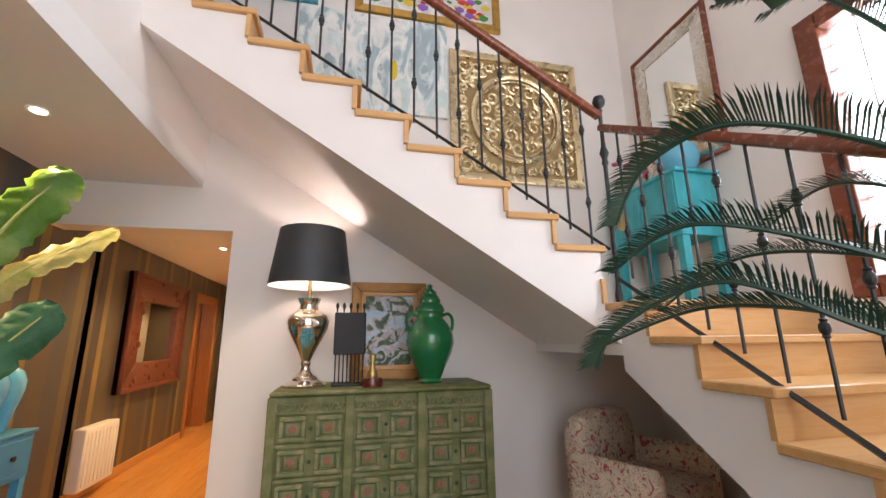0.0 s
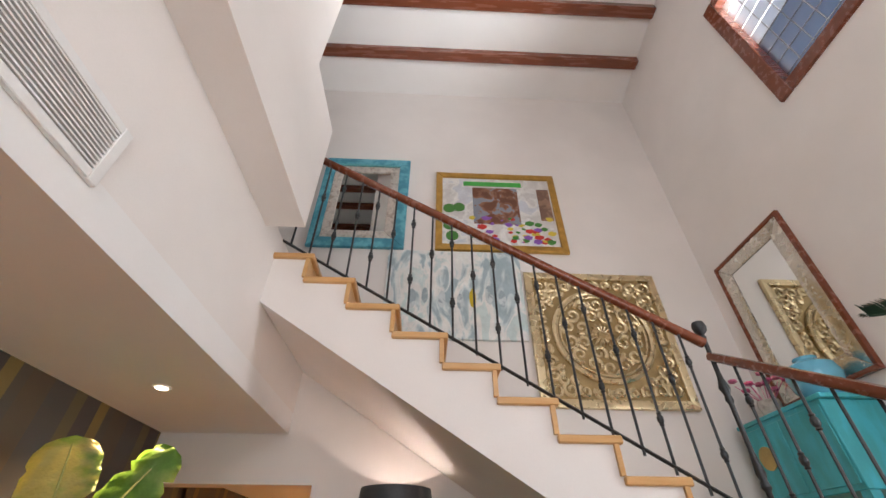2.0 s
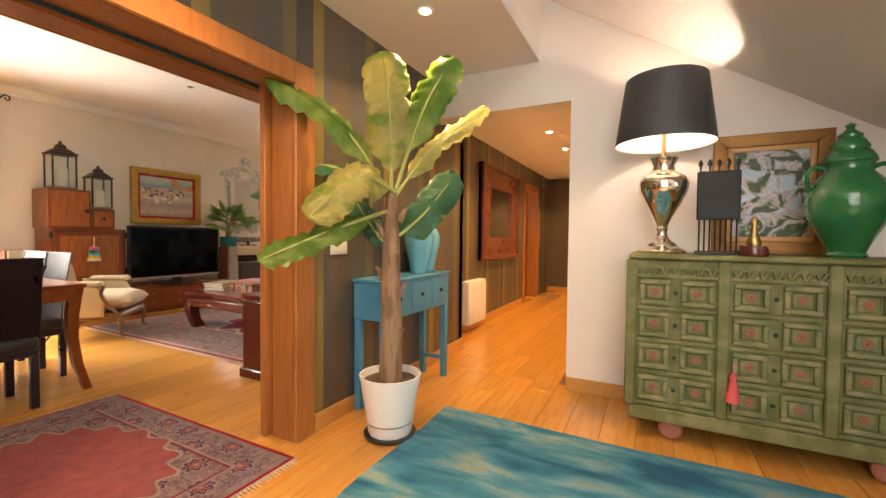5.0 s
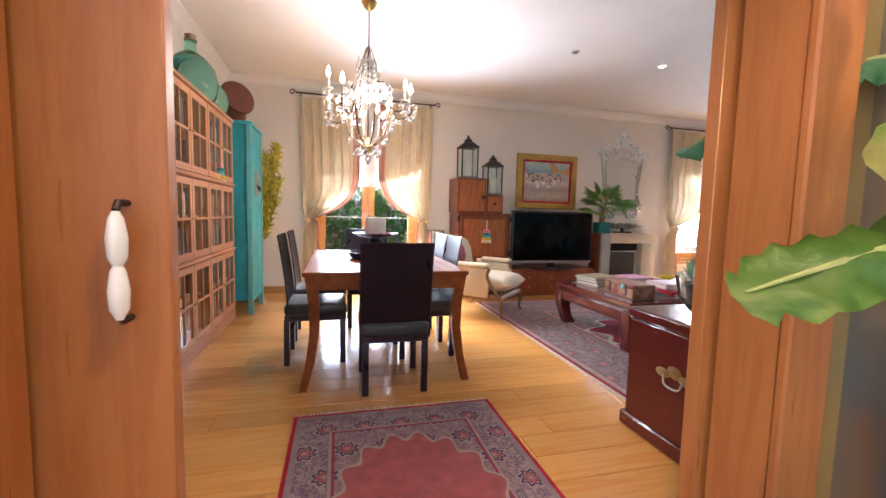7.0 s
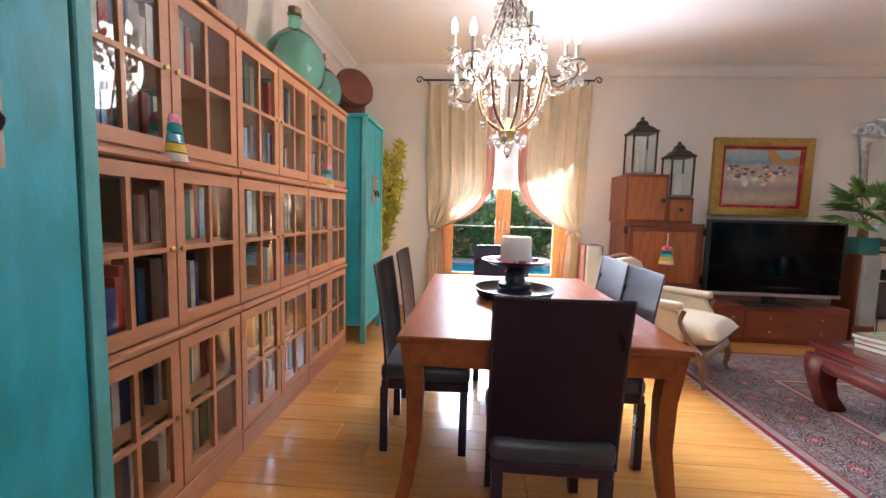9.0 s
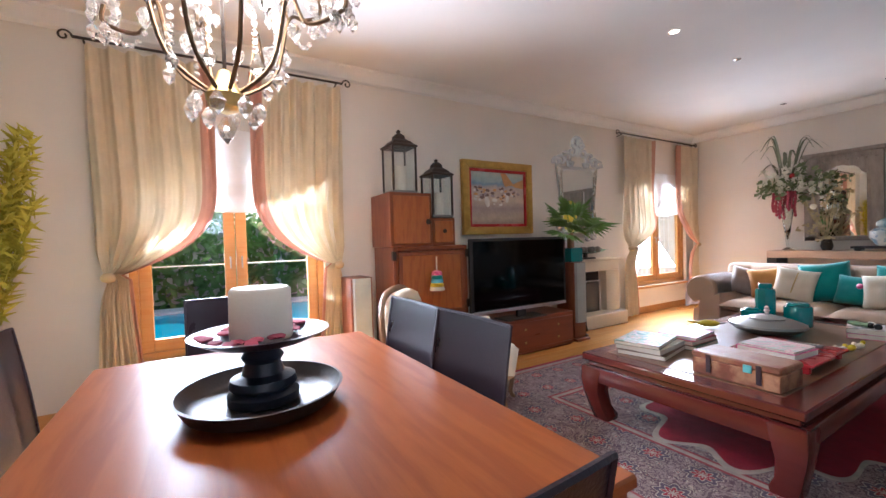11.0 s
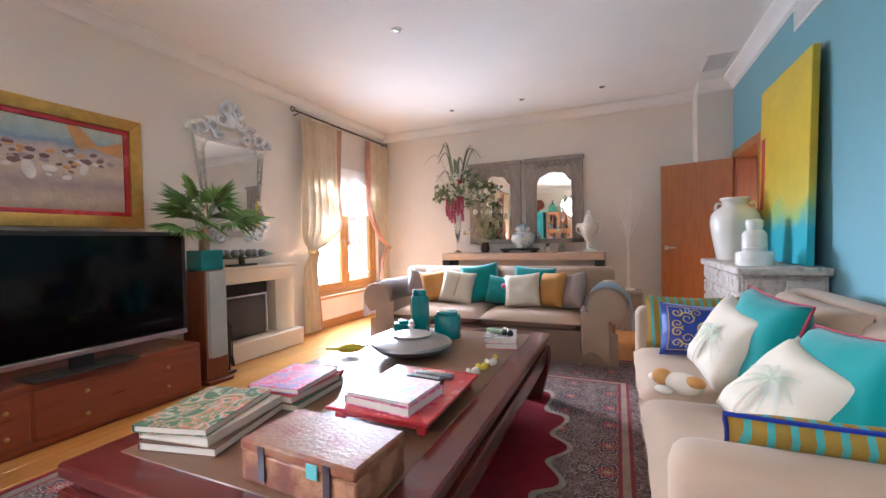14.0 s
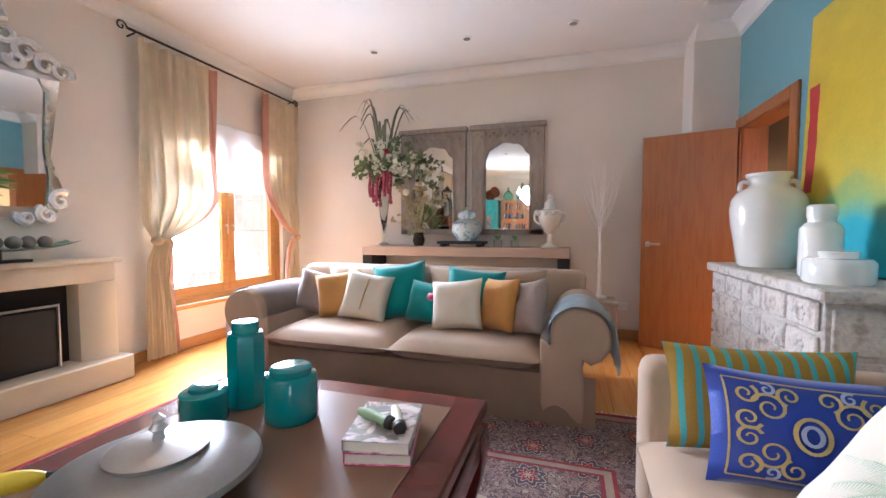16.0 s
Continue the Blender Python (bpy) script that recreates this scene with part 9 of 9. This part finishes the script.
bk = part("back", slab(BACK, "y", 0.20, 0.32, 0.04), CREAMFAB, ac, at=pose(0, 0, 0, -8) @ Matrix.Translation((0, 0.03, 0.03)), smooth=60)
part("back_frame", bar(arc([(x * 1.03, 0.31, z * 1.015) for x, z in BACK], 5), 0.022, 8), WAL, ac, at=pose(0, 0, 0, -8) @ Matrix.Translation((0, 0.03, 0.03)))
fm = bmesh.new()
rngf = random.Random(6)
for k in range(46):
    a, r = rngf.uniform(0, 6.28), 0.12 * rngf.random() ** 0.5
    bmesh.ops.create_icosphere(fm, subdivisions=1, radius=0.032, matrix=Matrix.Translation((0.0 + r * math.cos(a) * 0.85, 0.197, 0.68 + r * math.sin(a) * 1.1 - (0.08 if k % 5 == 0 else 0))) @ Matrix.Diagonal((1, 0.12, 1, 1)))
part("flower_motif", fm, CRIMSON, bk, "crimson flower motif")
lf = bmesh.new()
for sgn in (-1, 1):
    for k in range(4):
        a = sgn * (0.3 + 0.28 * k)
        lf.faces.new([lf.verts.new(q) for q in ((0, -0.12, 0.472), (0.10 * math.sin(a) + 0.02, -0.12 - 0.13 * math.cos(a), 0.472), (0.14 * math.sin(a), -0.12 - 0.18 * math.cos(a), 0.470), (0.10 * math.sin(a) - 0.02, -0.12 - 0.13 * math.cos(a), 0.472))])
part("leaf_motif", lf, shader("olive_print", (0.26, 0.24, 0.08), 0.85), seat, "olive leaf motif", smooth=0)
for s in (-1, 1):
    part("arm_panel", slab([(-0.20, 0.24), (0.26, 0.24), (0.27, 0.60), (-0.16, 0.57), (-0.22, 0.45)], "x", s * 0.31, s * 0.39, 0.025), CREAMFAB, ac, smooth=60)
    part("arm_pad", boxes(((s * 0.30, -0.20, 0.57), (s * 0.41, 0.20, 0.63)), bevel=0.028, seg=3), CREAMFAB, ac)
    part("arm_post", bar(arc([(s * 0.345, -0.33, 0.26), (s * 0.375, -0.25, 0.38), (s * 0.375, -0.19, 0.48), (s * 0.36, -0.21, 0.575)], 5), 0.017, 8), WAL, ac)
    for y, bend in ((-0.33, -0.04), (0.27, 0.05)):
        part("leg", bar(arc([(s * 0.31, y, 0.24), (s * 0.33, y + bend * 0.6, 0.15), (s * 0.31, y + bend * 0.4, 0.06), (s * 0.32, y + bend, 0.012)], 5), [0.032, 0.031, 0.030, 0.029, 0.028, 0.026, 0.024, 0.022, 0.02, 0.018, 0.017, 0.016, 0.016, 0.016, 0.017, 0.018], 8), WAL, ac)

# ---- end wall ----
cs = thing("console", -4.56, 8.19, 0, 0, "pale limed wood console table with dark block legs behind the sofa", "table")
part("top", boxes(((-1.13, -0.2, 0.86), (1.13, 0.2, 0.96)), bevel=0.006), PALEWOOD, cs)
part("shelf", boxes(((-1.05, -0.18, 0.70), (1.05, 0.18, 0.73))), WHITEPAINT, cs)
for x in (-1.07, 1.07):
    part("block", boxes(((x - 0.06, -0.19, 0.73), (x + 0.06, 0.19, 0.86)), bevel=0.004), BLACK, cs)
    part("leg", boxes(((x - 0.05, -0.18, 0), (x + 0.05, 0.18, 0.73)), bevel=0.004), PALEWOOD, cs)


def arched_mirror(xc):
    a = thing("arched_mirror", xc, YN - 0.002, 1.09, 0, "mirror in a weathered grey carved wooden arch frame", "mirror", "pair of arched mirrors")
    w, h = 0.40, 1.17
    n = 14
    cusp = []
    for k in range(n + 1):
        t = math.pi * k / n
        r = 0.25 + 0.022 * abs(math.sin(4.5 * t))
        cusp.append((r * math.cos(t), 0.74 + 0.27 * math.sin(t) + 0.02 * abs(math.sin(4.5 * t))))
    bm = slab(cusp + [(-0.25, h), (0.25, h)], "y", -0.05, 0)
    part("arch_panel", bm, GREYWOOD, a, "cusped arch fretwork", smooth=0)
    for s in (-1, 1):
        part("side_post", boxes(((s * w, -0.06, 0), (s * 0.245, 0, h - 0.002)), bevel=0.008), GREYWOOD, a)
        part("inner_bead", bar([(s * 0.27, -0.062, 0.06), (s * 0.27, -0.062, 0.74)], 0.012, 6), GREYWOOD, a)
    part("top_rail", boxes(((-w - 0.02, -0.075, h), (w + 0.02, 0, h + 0.055)), bevel=0.008), GREYWOOD, a)
    part("bottom_rail", boxes(((-w, -0.06, -0.002), (w, 0, 0.06)), bevel=0.006), GREYWOOD, a)
    part("glass", boxes(((-0.30, -0.02, 0.05), (0.30, -0.012, 1.06))), MIRROR, a)
    cv = bmesh.new()
    for k in range(16):
        x = -0.33 + 0.66 * k / 15
        bmesh.ops.create_icosphere(cv, subdivisions=1, radius=0.02, matrix=Matrix.Translation((x, -0.055, h - 0.05 - 0.03 * (k % 2))))
    part("carving", cv, GREYWOOD, a)


arched_mirror(-4.11)
arched_mirror(-4.98)

fv = thing("flower_arrangement", -5.50, 8.17, 0.961, 0, "tall glass vase with white flowers, hanging crimson amaranth and spiky leaves", "flowers")
part("vase", turned([(0.0, 0.0), (0.07, 0.0), (0.07, 0.01), (0.02, 0.04), (0.02, 0.12), (0.05, 0.4), (0.095, 0.72), (0.09, 0.72), (0.045, 0.4), (0.0, 0.14)], 20), clear("vase_glass", (0.85, 0.88, 0.87), 0.08), fv)
SPIKE = shader("spiky_leaf", (0.15, 0.17, 0.10), 0.5, var=0.3)
PETAL = shader("white_petal", (0.74, 0.72, 0.60), 0.7, var=0.2)
GREENLF = shader("soft_green_leaf", (0.17, 0.22, 0.10), 0.6, var=0.3)
rngv = random.Random(12)
for k in range(15):
    a = 2.4 * k
    r, top = rngv.uniform(0.34, 0.66), rngv.uniform(1.2, 1.66)
    bm = bmesh.new()
    pts = arc([(0, 0, 0.74), (r * 0.5 * math.cos(a), min(0.12, r * 0.35 * math.sin(a)), top), (r * math.cos(a), min(0.16, r * 0.5 * math.sin(a)), top - 0.14)], 6)
    for i in range(len(pts) - 1):
        wd = 0.028 * (1 - i / len(pts))
        e = Vector((-math.sin(a), math.cos(a), 0)) * wd
        bm.faces.new([bm.verts.new(q) for q in (pts[i] - e, pts[i] + e, pts[i + 1] + e * 0.85, pts[i + 1] - e * 0.85)])
    bmesh.ops.remove_doubles(bm, verts=bm.verts[:], dist=0.002)
    part("spiky_leaf", bm, SPIKE, fv)
for m, n_, spread, z0, sz, nm in ((PETAL, 60, 0.32, 0.98, 0.075, "blossom"), (GREENLF, 44, 0.32, 0.92, 0.075, "leaf_spray")):
    for k in range(n_):
        bm = bmesh.new()
        c = Vector((rngv.gauss(0.02, spread * 0.55), rngv.gauss(-0.03, 0.07), z0 + rngv.gauss(0, 0.11)))
        for j in range(7):
            d = Vector((rngv.gauss(0, 1), rngv.gauss(0, 1), rngv.gauss(0, 1))).normalized() * sz
            e = d.orthogonal().normalized() * sz * 0.35
            bm.faces.new([bm.verts.new(q) for q in (c, c + d * 0.6 + e, c + d, c + d * 0.6 - e)])
        part(nm, bm, m, fv, smooth=0)
for k in range(9):
    x, y = -0.14 + 0.03 * k, -0.07 + 0.02 * (k % 3)
    bm = bmesh.new()
    L = rngv.uniform(0.22, 0.40)
    for j in range(8):
        bmesh.ops.create_icosphere(bm, subdivisions=1, radius=0.021, matrix=Matrix.Translation((x + 0.006 * math.sin(j), y, 0.82 - L * j / 8)) @ Matrix.Diagonal((1, 1, 1.5, 1)))
    part("amaranth", bm, PINKROSE, fv, "hanging crimson amaranth")
for dx, dz in ((0.10, 1.05), (0.32, 0.60)):
    bm = bmesh.new()
    bmesh.ops.create_icosphere(bm, subdivisions=2, radius=0.04, matrix=Matrix.Translation((dx, -0.10, dz)))
    part("red_flower" if dz > 1 else "cream_flower", bm, REDLAC if dz > 1 else PETAL, fv)
dried = thing("dried_bunch", -5.08, 8.2, 0.961, 0, "bunch of dried cream and brown flowers in a dark vase", "flowers")
part("vase", turned([(0.0, 0.0), (0.05, 0.0), (0.07, 0.06), (0.05, 0.15), (0.0, 0.15)], 16), DARKIRON, dried)
for k in range(40):
    bm = bmesh.new()
    c = Vector((rngv.gauss(-0.02, 0.13), rngv.gauss(-0.02, 0.05), 0.42 + rngv.gauss(0, 0.19)))
    for j in range(7):
        d = Vector((rngv.gauss(0, 1), rngv.gauss(0, 1), rngv.gauss(0, 1))).normalized() * 0.05
        e = d.orthogonal().normalized() * 0.018
        bm.faces.new([bm.verts.new(q) for q in (c, c + d * 0.6 + e, c + d, c + d * 0.6 - e)])
    tube(bm, [(0, 0, 0.13), tuple(c)], 0.003, 4)
    part("dried_flower", bm, shader("dried_cream", (0.45, 0.38, 0.22), 0.8, var=0.3) if k == 0 else bpy.data.materials["dried_cream"], dried, smooth=0)
st_ = thing("display_stand", -4.55, 8.14, 0.961, 0, "low black wooden stand under a ginger jar", "stand")
part("board", boxes(((-0.26, -0.11, 0.03), (0.26, 0.11, 0.06)), bevel=0.006), BLACK, st_)
for x in (-0.2, 0.2):
    part("foot", boxes(((x - 0.03, -0.09, 0), (x + 0.03, 0.09, 0.032)), bevel=0.006), BLACK, st_)
gj = thing("ginger_jar", -4.50, 8.14, 1.022, 0, "blue and white porcelain ginger jar", "jar")
CELADON = shader("blue_white_porcelain", (0.50, 0.58, 0.60), 0.15, var=0.1, scale=18, second=(0.22, 0.33, 0.42), mix=(0.52, 0.60), coat=0.4, bump=0.0)
part("jar", turned([(0.0, 0.0), (0.09, 0.0), (0.12, 0.04), (0.165, 0.11), (0.16, 0.18), (0.11, 0.225), (0.08, 0.235), (0.08, 0.25), (0.0, 0.25)], 28), CELADON, gj)
part("lid", turned([(0.10, 0.25), (0.10, 0.29), (0.085, 0.31), (0.04, 0.335), (0.012, 0.345), (0.016, 0.365), (0.0, 0.38)], 24), CELADON, gj)
for x in (-4.16, -3.98):
    pt = thing("small_plant", x, 8.12, 0.961, 0, "tiny succulent in a glass cube", "plant", "tiny succulents")
    part("cube", boxes(((-0.04, -0.04, 0), (0.04, 0.04, 0.08)), bevel=0.003), clear("cube_glass", (0.85, 0.9, 0.86)), pt)
    bm = bmesh.new()
    for j in range(16):
        d = Vector((math.cos(2.4 * j) * 0.6, math.sin(2.4 * j) * 0.6, 0.9)).normalized() * 0.07
        e = d.orthogonal().normalized() * 0.012
        o = Vector((0, 0, 0.07))
        bm.faces.new([bm.verts.new(q) for q in (o, o + d * 0.6 + e, o + d, o + d * 0.6 - e)])
    part("leaves", bm, SUCC, pt, smooth=0)
wu = thing("white_urn", -3.63, 8.15, 0.961, 0, "white ceramic urn with moulded garlands and a finial", "urn")
part("body", turned([(0.0, 0.0), (0.08, 0.0), (0.085, 0.02), (0.03, 0.05), (0.025, 0.14), (0.05, 0.17), (0.10, 0.24), (0.115, 0.30), (0.13, 0.37), (0.12, 0.38), (0.07, 0.39), (0.05, 0.46), (0.02, 0.49), (0.03, 0.52), (0.0, 0.56)], 24), WHITECER, wu)
for s in (-1, 1):
    part("handle", bar(arc([(s * 0.10, 0, 0.24), (s * 0.15, 0, 0.28), (s * 0.15, 0, 0.36), (s * 0.12, 0, 0.38)], 5), 0.012, 6), WHITECER, wu)
for k in range(10):
    a = 2 * math.pi * k / 10
    bm = bmesh.new()
    bmesh.ops.create_icosphere(bm, subdivisions=1, radius=0.026, matrix=Matrix.Translation((0.125 * math.cos(a), 0.125 * math.sin(a), 0.35)))
    part("garland_bead", bm, WHITECER, wu)

sb = thing("grey_side_box", -3.16, 8.02, 0, 0, "grey wooden box used as a side table", "box")
part("body", boxes(((-0.15, -0.16, 0), (0.15, 0.16, 0.44)), bevel=0.008), GREYWOOD, sb)
part("lid", boxes(((-0.16, -0.17, 0.44), (0.16, 0.17, 0.48)), bevel=0.006), GREYWOOD, sb)
wt = thing("white_branch_lamp", -3.16, 8.05, 0.482, 0, "slender white metal tree ornament with thin branches", "ornament")
part("base", turned([(0.0, 0.0), (0.08, 0.0), (0.07, 0.02), (0.0, 0.025)], 18), WHITEPAINT, wt)
part("trunk", bar([(0, 0, 0.02), (0.005, 0, 0.5), (-0.01, 0, 0.85)], [0.018, 0.013, 0.010], 8), WHITEPAINT, wt)
rngt = random.Random(21)
for k in range(22):
    z = rngt.uniform(0.62, 0.88)
    a = rngt.uniform(0, 6.28)
    r, top = rngt.uniform(0.06, 0.20), rngt.uniform(1.02, 1.32)
    part("branch", bar(arc([(0, 0, z), (r * 0.5 * math.cos(a), r * 0.4 * math.sin(a), z + 0.16), (r * math.cos(a), r * 0.8 * math.sin(a), top)], 4), [0.006, 0.005, 0.005, 0.004, 0.004, 0.003, 0.003, 0.002, 0.002], 5), WHITEPAINT, wt)
so = thing("wall_socket", -2.92, YN, 0.30, 0, "white double wall socket", "socket")
part("plate", boxes(((-0.07, -0.01, 0), (0.07, 0, 0.08)), bevel=0.003), WHITEPAINT, so)
for x in (-0.035, 0.035):
    part("outlet", lathe(bmesh.new(), [(0.0, 0.0), (0.022, 0.0), (0.024, 0.006), (0.0, 0.004)], 14), WHITEPAINT, so, at=pose(x, -0.01, 0.04, 90))

# ---- blue wall ----
wc = thing("whitewashed_sideboard", -2.31, 6.36, 0, -90, "whitewashed carved wooden sideboard with small drawers", "sideboard")
part("body", boxes(((-0.61, -0.20, 0.06), (0.61, 0.26, 0.88)), bevel=0.006), WHITEWOOD, wc)
part("top", boxes(((-0.66, -0.235, 0.875), (0.66, 0.27, 0.93)), bevel=0.01), WHITEWOOD, wc)
part("plinth", boxes(((-0.62, -0.21, 0), (0.62, 0.26, 0.07)), bevel=0.004), WHITEWOOD, wc)
for i in range(5):
    for j in range(6):
        x0, z0 = -0.60 + 0.24 * i, 0.085 + 0.132 * j
        d = part("drawer", boxes(((x0 + 0.006, -0.218, z0 + 0.008), (x0 + 0.234, -0.20, z0 + 0.124)), bevel=0.008), WHITEWOOD, wc)
        ros = bmesh.new()
        for k in range(6):
            a = math.pi * k / 3 + 0.3 * i
            bmesh.ops.create_icosphere(ros, subdivisions=1, radius=0.016, matrix=Matrix.Translation((x0 + 0.12 + 0.026 * math.cos(a), -0.218, z0 + 0.066 + 0.026 * math.sin(a))) @ Matrix.Diagonal((1, 0.5, 1, 1)))
        part("carved_rosette", ros, WHITEWOOD, d)
for i in range(2):
    for j in range(4):
        part("side_panel", boxes(((0.61, -0.18 + 0.22 * i, 0.09 + 0.195 * j), (0.624, 0.02 + 0.22 * i, 0.265 + 0.195 * j)), bevel=0.01), WHITEWOOD, wc)


def white_jar(x, y, prof, label, seg=32):
    v = thing("white_vase", x, y, 0.931, 0, label, "vase", "white vases on the sideboard")
    part("vase", turned(prof, seg), WHITECER, v)
    return v


wv = white_jar(-2.335, 6.70, [(0.0, 0.0), (0.13, 0.0), (0.14, 0.015), (0.155, 0.10), (0.178, 0.24), (0.186, 0.33), (0.178, 0.39), (0.15, 0.435), (0.105, 0.46), (0.096, 0.475), (0.098, 0.51), (0.112, 0.525), (0.112, 0.54), (0.092, 0.54), (0.085, 0.47), (0.0, 0.46)], "large white glazed vase with shoulder lugs")
for s in (-1, 1):
    part("lug", bar(arc([(s * 0.10, 0, 0.49), (s * 0.135, 0, 0.49), (s * 0.145, 0, 0.44)], 4), 0.013, 6), WHITECER, wv)
wb = white_jar(-2.33, 6.17, [(0.0, 0.0), (0.075, 0.0), (0.08, 0.01), (0.078, 0.22), (0.06, 0.245), (0.05, 0.25), (0.05, 0.27), (0.0, 0.27)], "white glazed bottle jar with a lid")
part("lid", turned([(0.055, 0.27), (0.055, 0.32), (0.045, 0.33), (0.0, 0.33)], 20), WHITECER, wb)
wr = white_jar(-2.40, 5.90, [(0.0, 0.0), (0.105, 0.0), (0.112, 0.01), (0.112, 0.085), (0.10, 0.10), (0.0, 0.105)], "low round white glazed box")
part("lid", turned([(0.06, 0.10), (0.065, 0.125), (0.06, 0.13), (0.0, 0.132)], 24), WHITECER, wr)

yp = thing("abstract_painting", XB - 0.08, 6.32, 0.934, -90, "large yellow and turquoise abstract canvas leaning on the wall", "painting")
yp.matrix_basis = pose(XB - 0.075, 6.30, 0.934, 0, 0, -90) @ pose(0, 0, 0, -1.5)


def abstract(n, ln):
    tc, sep, no = n.new("ShaderNodeTexCoord"), n.new("ShaderNodeSeparateXYZ"), n.new("ShaderNodeTexNoise")
    no.inputs["Scale"].default_value, no.inputs["Detail"].default_value = 3.0, 5
    ln.new(tc.outputs["Object"], sep.inputs[0])
    ln.new(tc.outputs["Object"], no.inputs["Vector"])
    add = n.new("ShaderNodeMath")
    add.operation = "MULTIPLY_ADD"
    add.inputs[1].default_value = 0.45
    ln.new(no.outputs["Fac"], add.inputs[0])
    ln.new(sep.outputs["Z"], add.inputs[2])
    ramp = n.new("ShaderNodeValToRGB")
    ramp_stops(ramp, [(0.0, (0.03, 0.33, 0.42)), (0.26, (0.04, 0.40, 0.48)), (0.32, (0.30, 0.46, 0.16)), (0.38, (0.58, 0.46, 0.04)), (0.6, (0.64, 0.46, 0.02)), (1.0, (0.62, 0.48, 0.05))])
    half = n.new("ShaderNodeMath")
    half.operation = "MULTIPLY"
    half.inputs[1].default_value = 0.55
    ln.new(add.outputs[0], half.inputs[0])
    ln.new(half.outputs[0], ramp.inputs[0])
    # red streak
    mix, band, soft = n.new("ShaderNodeMix"), n.new("ShaderNodeMath"), n.new("ShaderNodeMapRange")
    mix.data_type = "RGBA"
    mix.inputs["B"].default_value = (0.48, 0.03, 0.03, 1)
    band.operation = "ADD"
    wob = n.new("ShaderNodeMath")
    wob.operation = "MULTIPLY"
    wob.inputs[1].default_value = 0.12
    ln.new(no.outputs["Fac"], wob.inputs[0])
    ln.new(wob.outputs[0], band.inputs[0])
    ln.new(sep.outputs["X"], band.inputs[1])
    ab_ = n.new("ShaderNodeMath")
    ab_.operation = "COMPARE"
    ab_.inputs[1].default_value, ab_.inputs[2].default_value = -0.36, 0.045
    ln.new(band.outputs[0], ab_.inputs[0])
    zz = n.new("ShaderNodeMath")
    zz.operation = "COMPARE"
    zz.inputs[1].default_value, zz.inputs[2].default_value = 0.72, 0.30
    ln.new(sep.outputs["Z"], zz.inputs[0])
    both = n.new("ShaderNodeMath")
    both.operation = "MULTIPLY"
    ln.new(ab_.outputs[0], both.inputs[0])
    ln.new(zz.outputs[0], both.inputs[1])
    ln.new(both.outputs[0], mix.inputs["Factor"])
    ln.new(ramp.outputs[0], mix.inputs["A"])
    return mix.outputs["Result"]


part("canvas", boxes(((-0.50, -0.045, 0), (0.50, -0.002, 1.43)), bevel=0.004), repaint(shader("yellow_abstract", (0.6, 0.5, 0.05), 0.55, var=0.12, scale=6, bump=0.2, grain=40), abstract), yp)

for x, y, z, turn, nm in ((XB, 6.05, 2.66, -90, "wall_vent"),):
    v = thing(nm, x, y, z, turn, "white air grille high on the blue wall", "vent")
    for bm in rim(0.56, 0.20, 0.02, 0.012, 0.003):
        part("frame_side", bm, WHITEPAINT, v)
    part("backing", boxes(((-0.26, -0.003, 0.02), (0.26, -0.001, 0.18))), PEWTER, v)
    for k in range(10):
        part("slat", boxes(((-0.26, -0.010, 0.024 + 0.0155 * k), (0.26, -0.003, 0.031 + 0.0155 * k))), WHITEPAINT, v)
cv_ = thing("ceiling_vent", -2.30, 7.50, ZL, 0, "white slatted air grille in the ceiling", "vent")
part("frame", boxes(((-0.13, -0.22, -0.008), (-0.11, 0.22, 0)), ((0.11, -0.22, -0.008), (0.13, 0.22, 0)), ((-0.11, -0.22, -0.008), (0.11, -0.20, 0)), ((-0.11, 0.20, -0.008), (0.11, 0.22, 0))), WHITEPAINT, cv_)
for k in range(12):
    part("slat", boxes(((-0.11, -0.19 + 0.0335 * k, -0.007), (0.11, -0.178 + 0.0335 * k, -0.001))), WHITEPAINT, cv_)
for x, y, lit in ((-4.97, 4.38, True), (-3.69, 5.51, False), (-4.98, 5.50, False), (-5.36, 7.68, False), (-4.39, 7.68, False), (-3.43, 7.68, False), (-4.92, 3.21, False), (-3.69, 3.3, False)):
    spot(x, y, ZL, lit)
lamp("spot_light", "SPOT", pose(-4.97, 4.38, ZL - 0.03), 30, (1.0, 0.80, 0.60), radius=0.04, cone=140)

# ---- floor planks ----
floor_ob = bpy.data.objects["floor"]
PW = 0.19
plank_meshes = {}
rngw = random.Random(77)


def plank(x, y0, y1):
    L = round(y1 - y0, 2)
    if L not in plank_meshes:
        bm = boxes(((-PW / 2 + 0.0008, -L / 2 + 0.0008, -0.014), (PW / 2 - 0.0008, L / 2 - 0.0008, 0.0)), bevel=0.0015)
        me = bpy.data.meshes.new("plank")
        bm.to_mesh(me)
        bm.free()
        me.materials.append(FLOORWOOD)
        plank_meshes[L] = me
    o = new("plank", plank_meshes[L])
    o.parent = floor_ob
    o.matrix_basis = Matrix.Translation((x, (y0 + y1) / 2, 0))


def lay(x0, x1, y0, y1):
    n = round((x1 - x0) / PW)
    for i in range(n):
        y = y0 - 0.2 * rngw.randrange(1, 12)
        while y < y1:
            L = rngw.choice((1.8, 2.2, 2.6))
            a, b = max(y, y0), min(y + L, y1)
            if b - a > 0.05:
                plank(x0 + PW * (i + 0.5), a, b)
            y += L


lay(-6.95, -1.82, YB, YN)
lay(-1.82, -0.41, 3.4, 9.0)
lay(-1.82, 3.12, -3.0, 3.4)
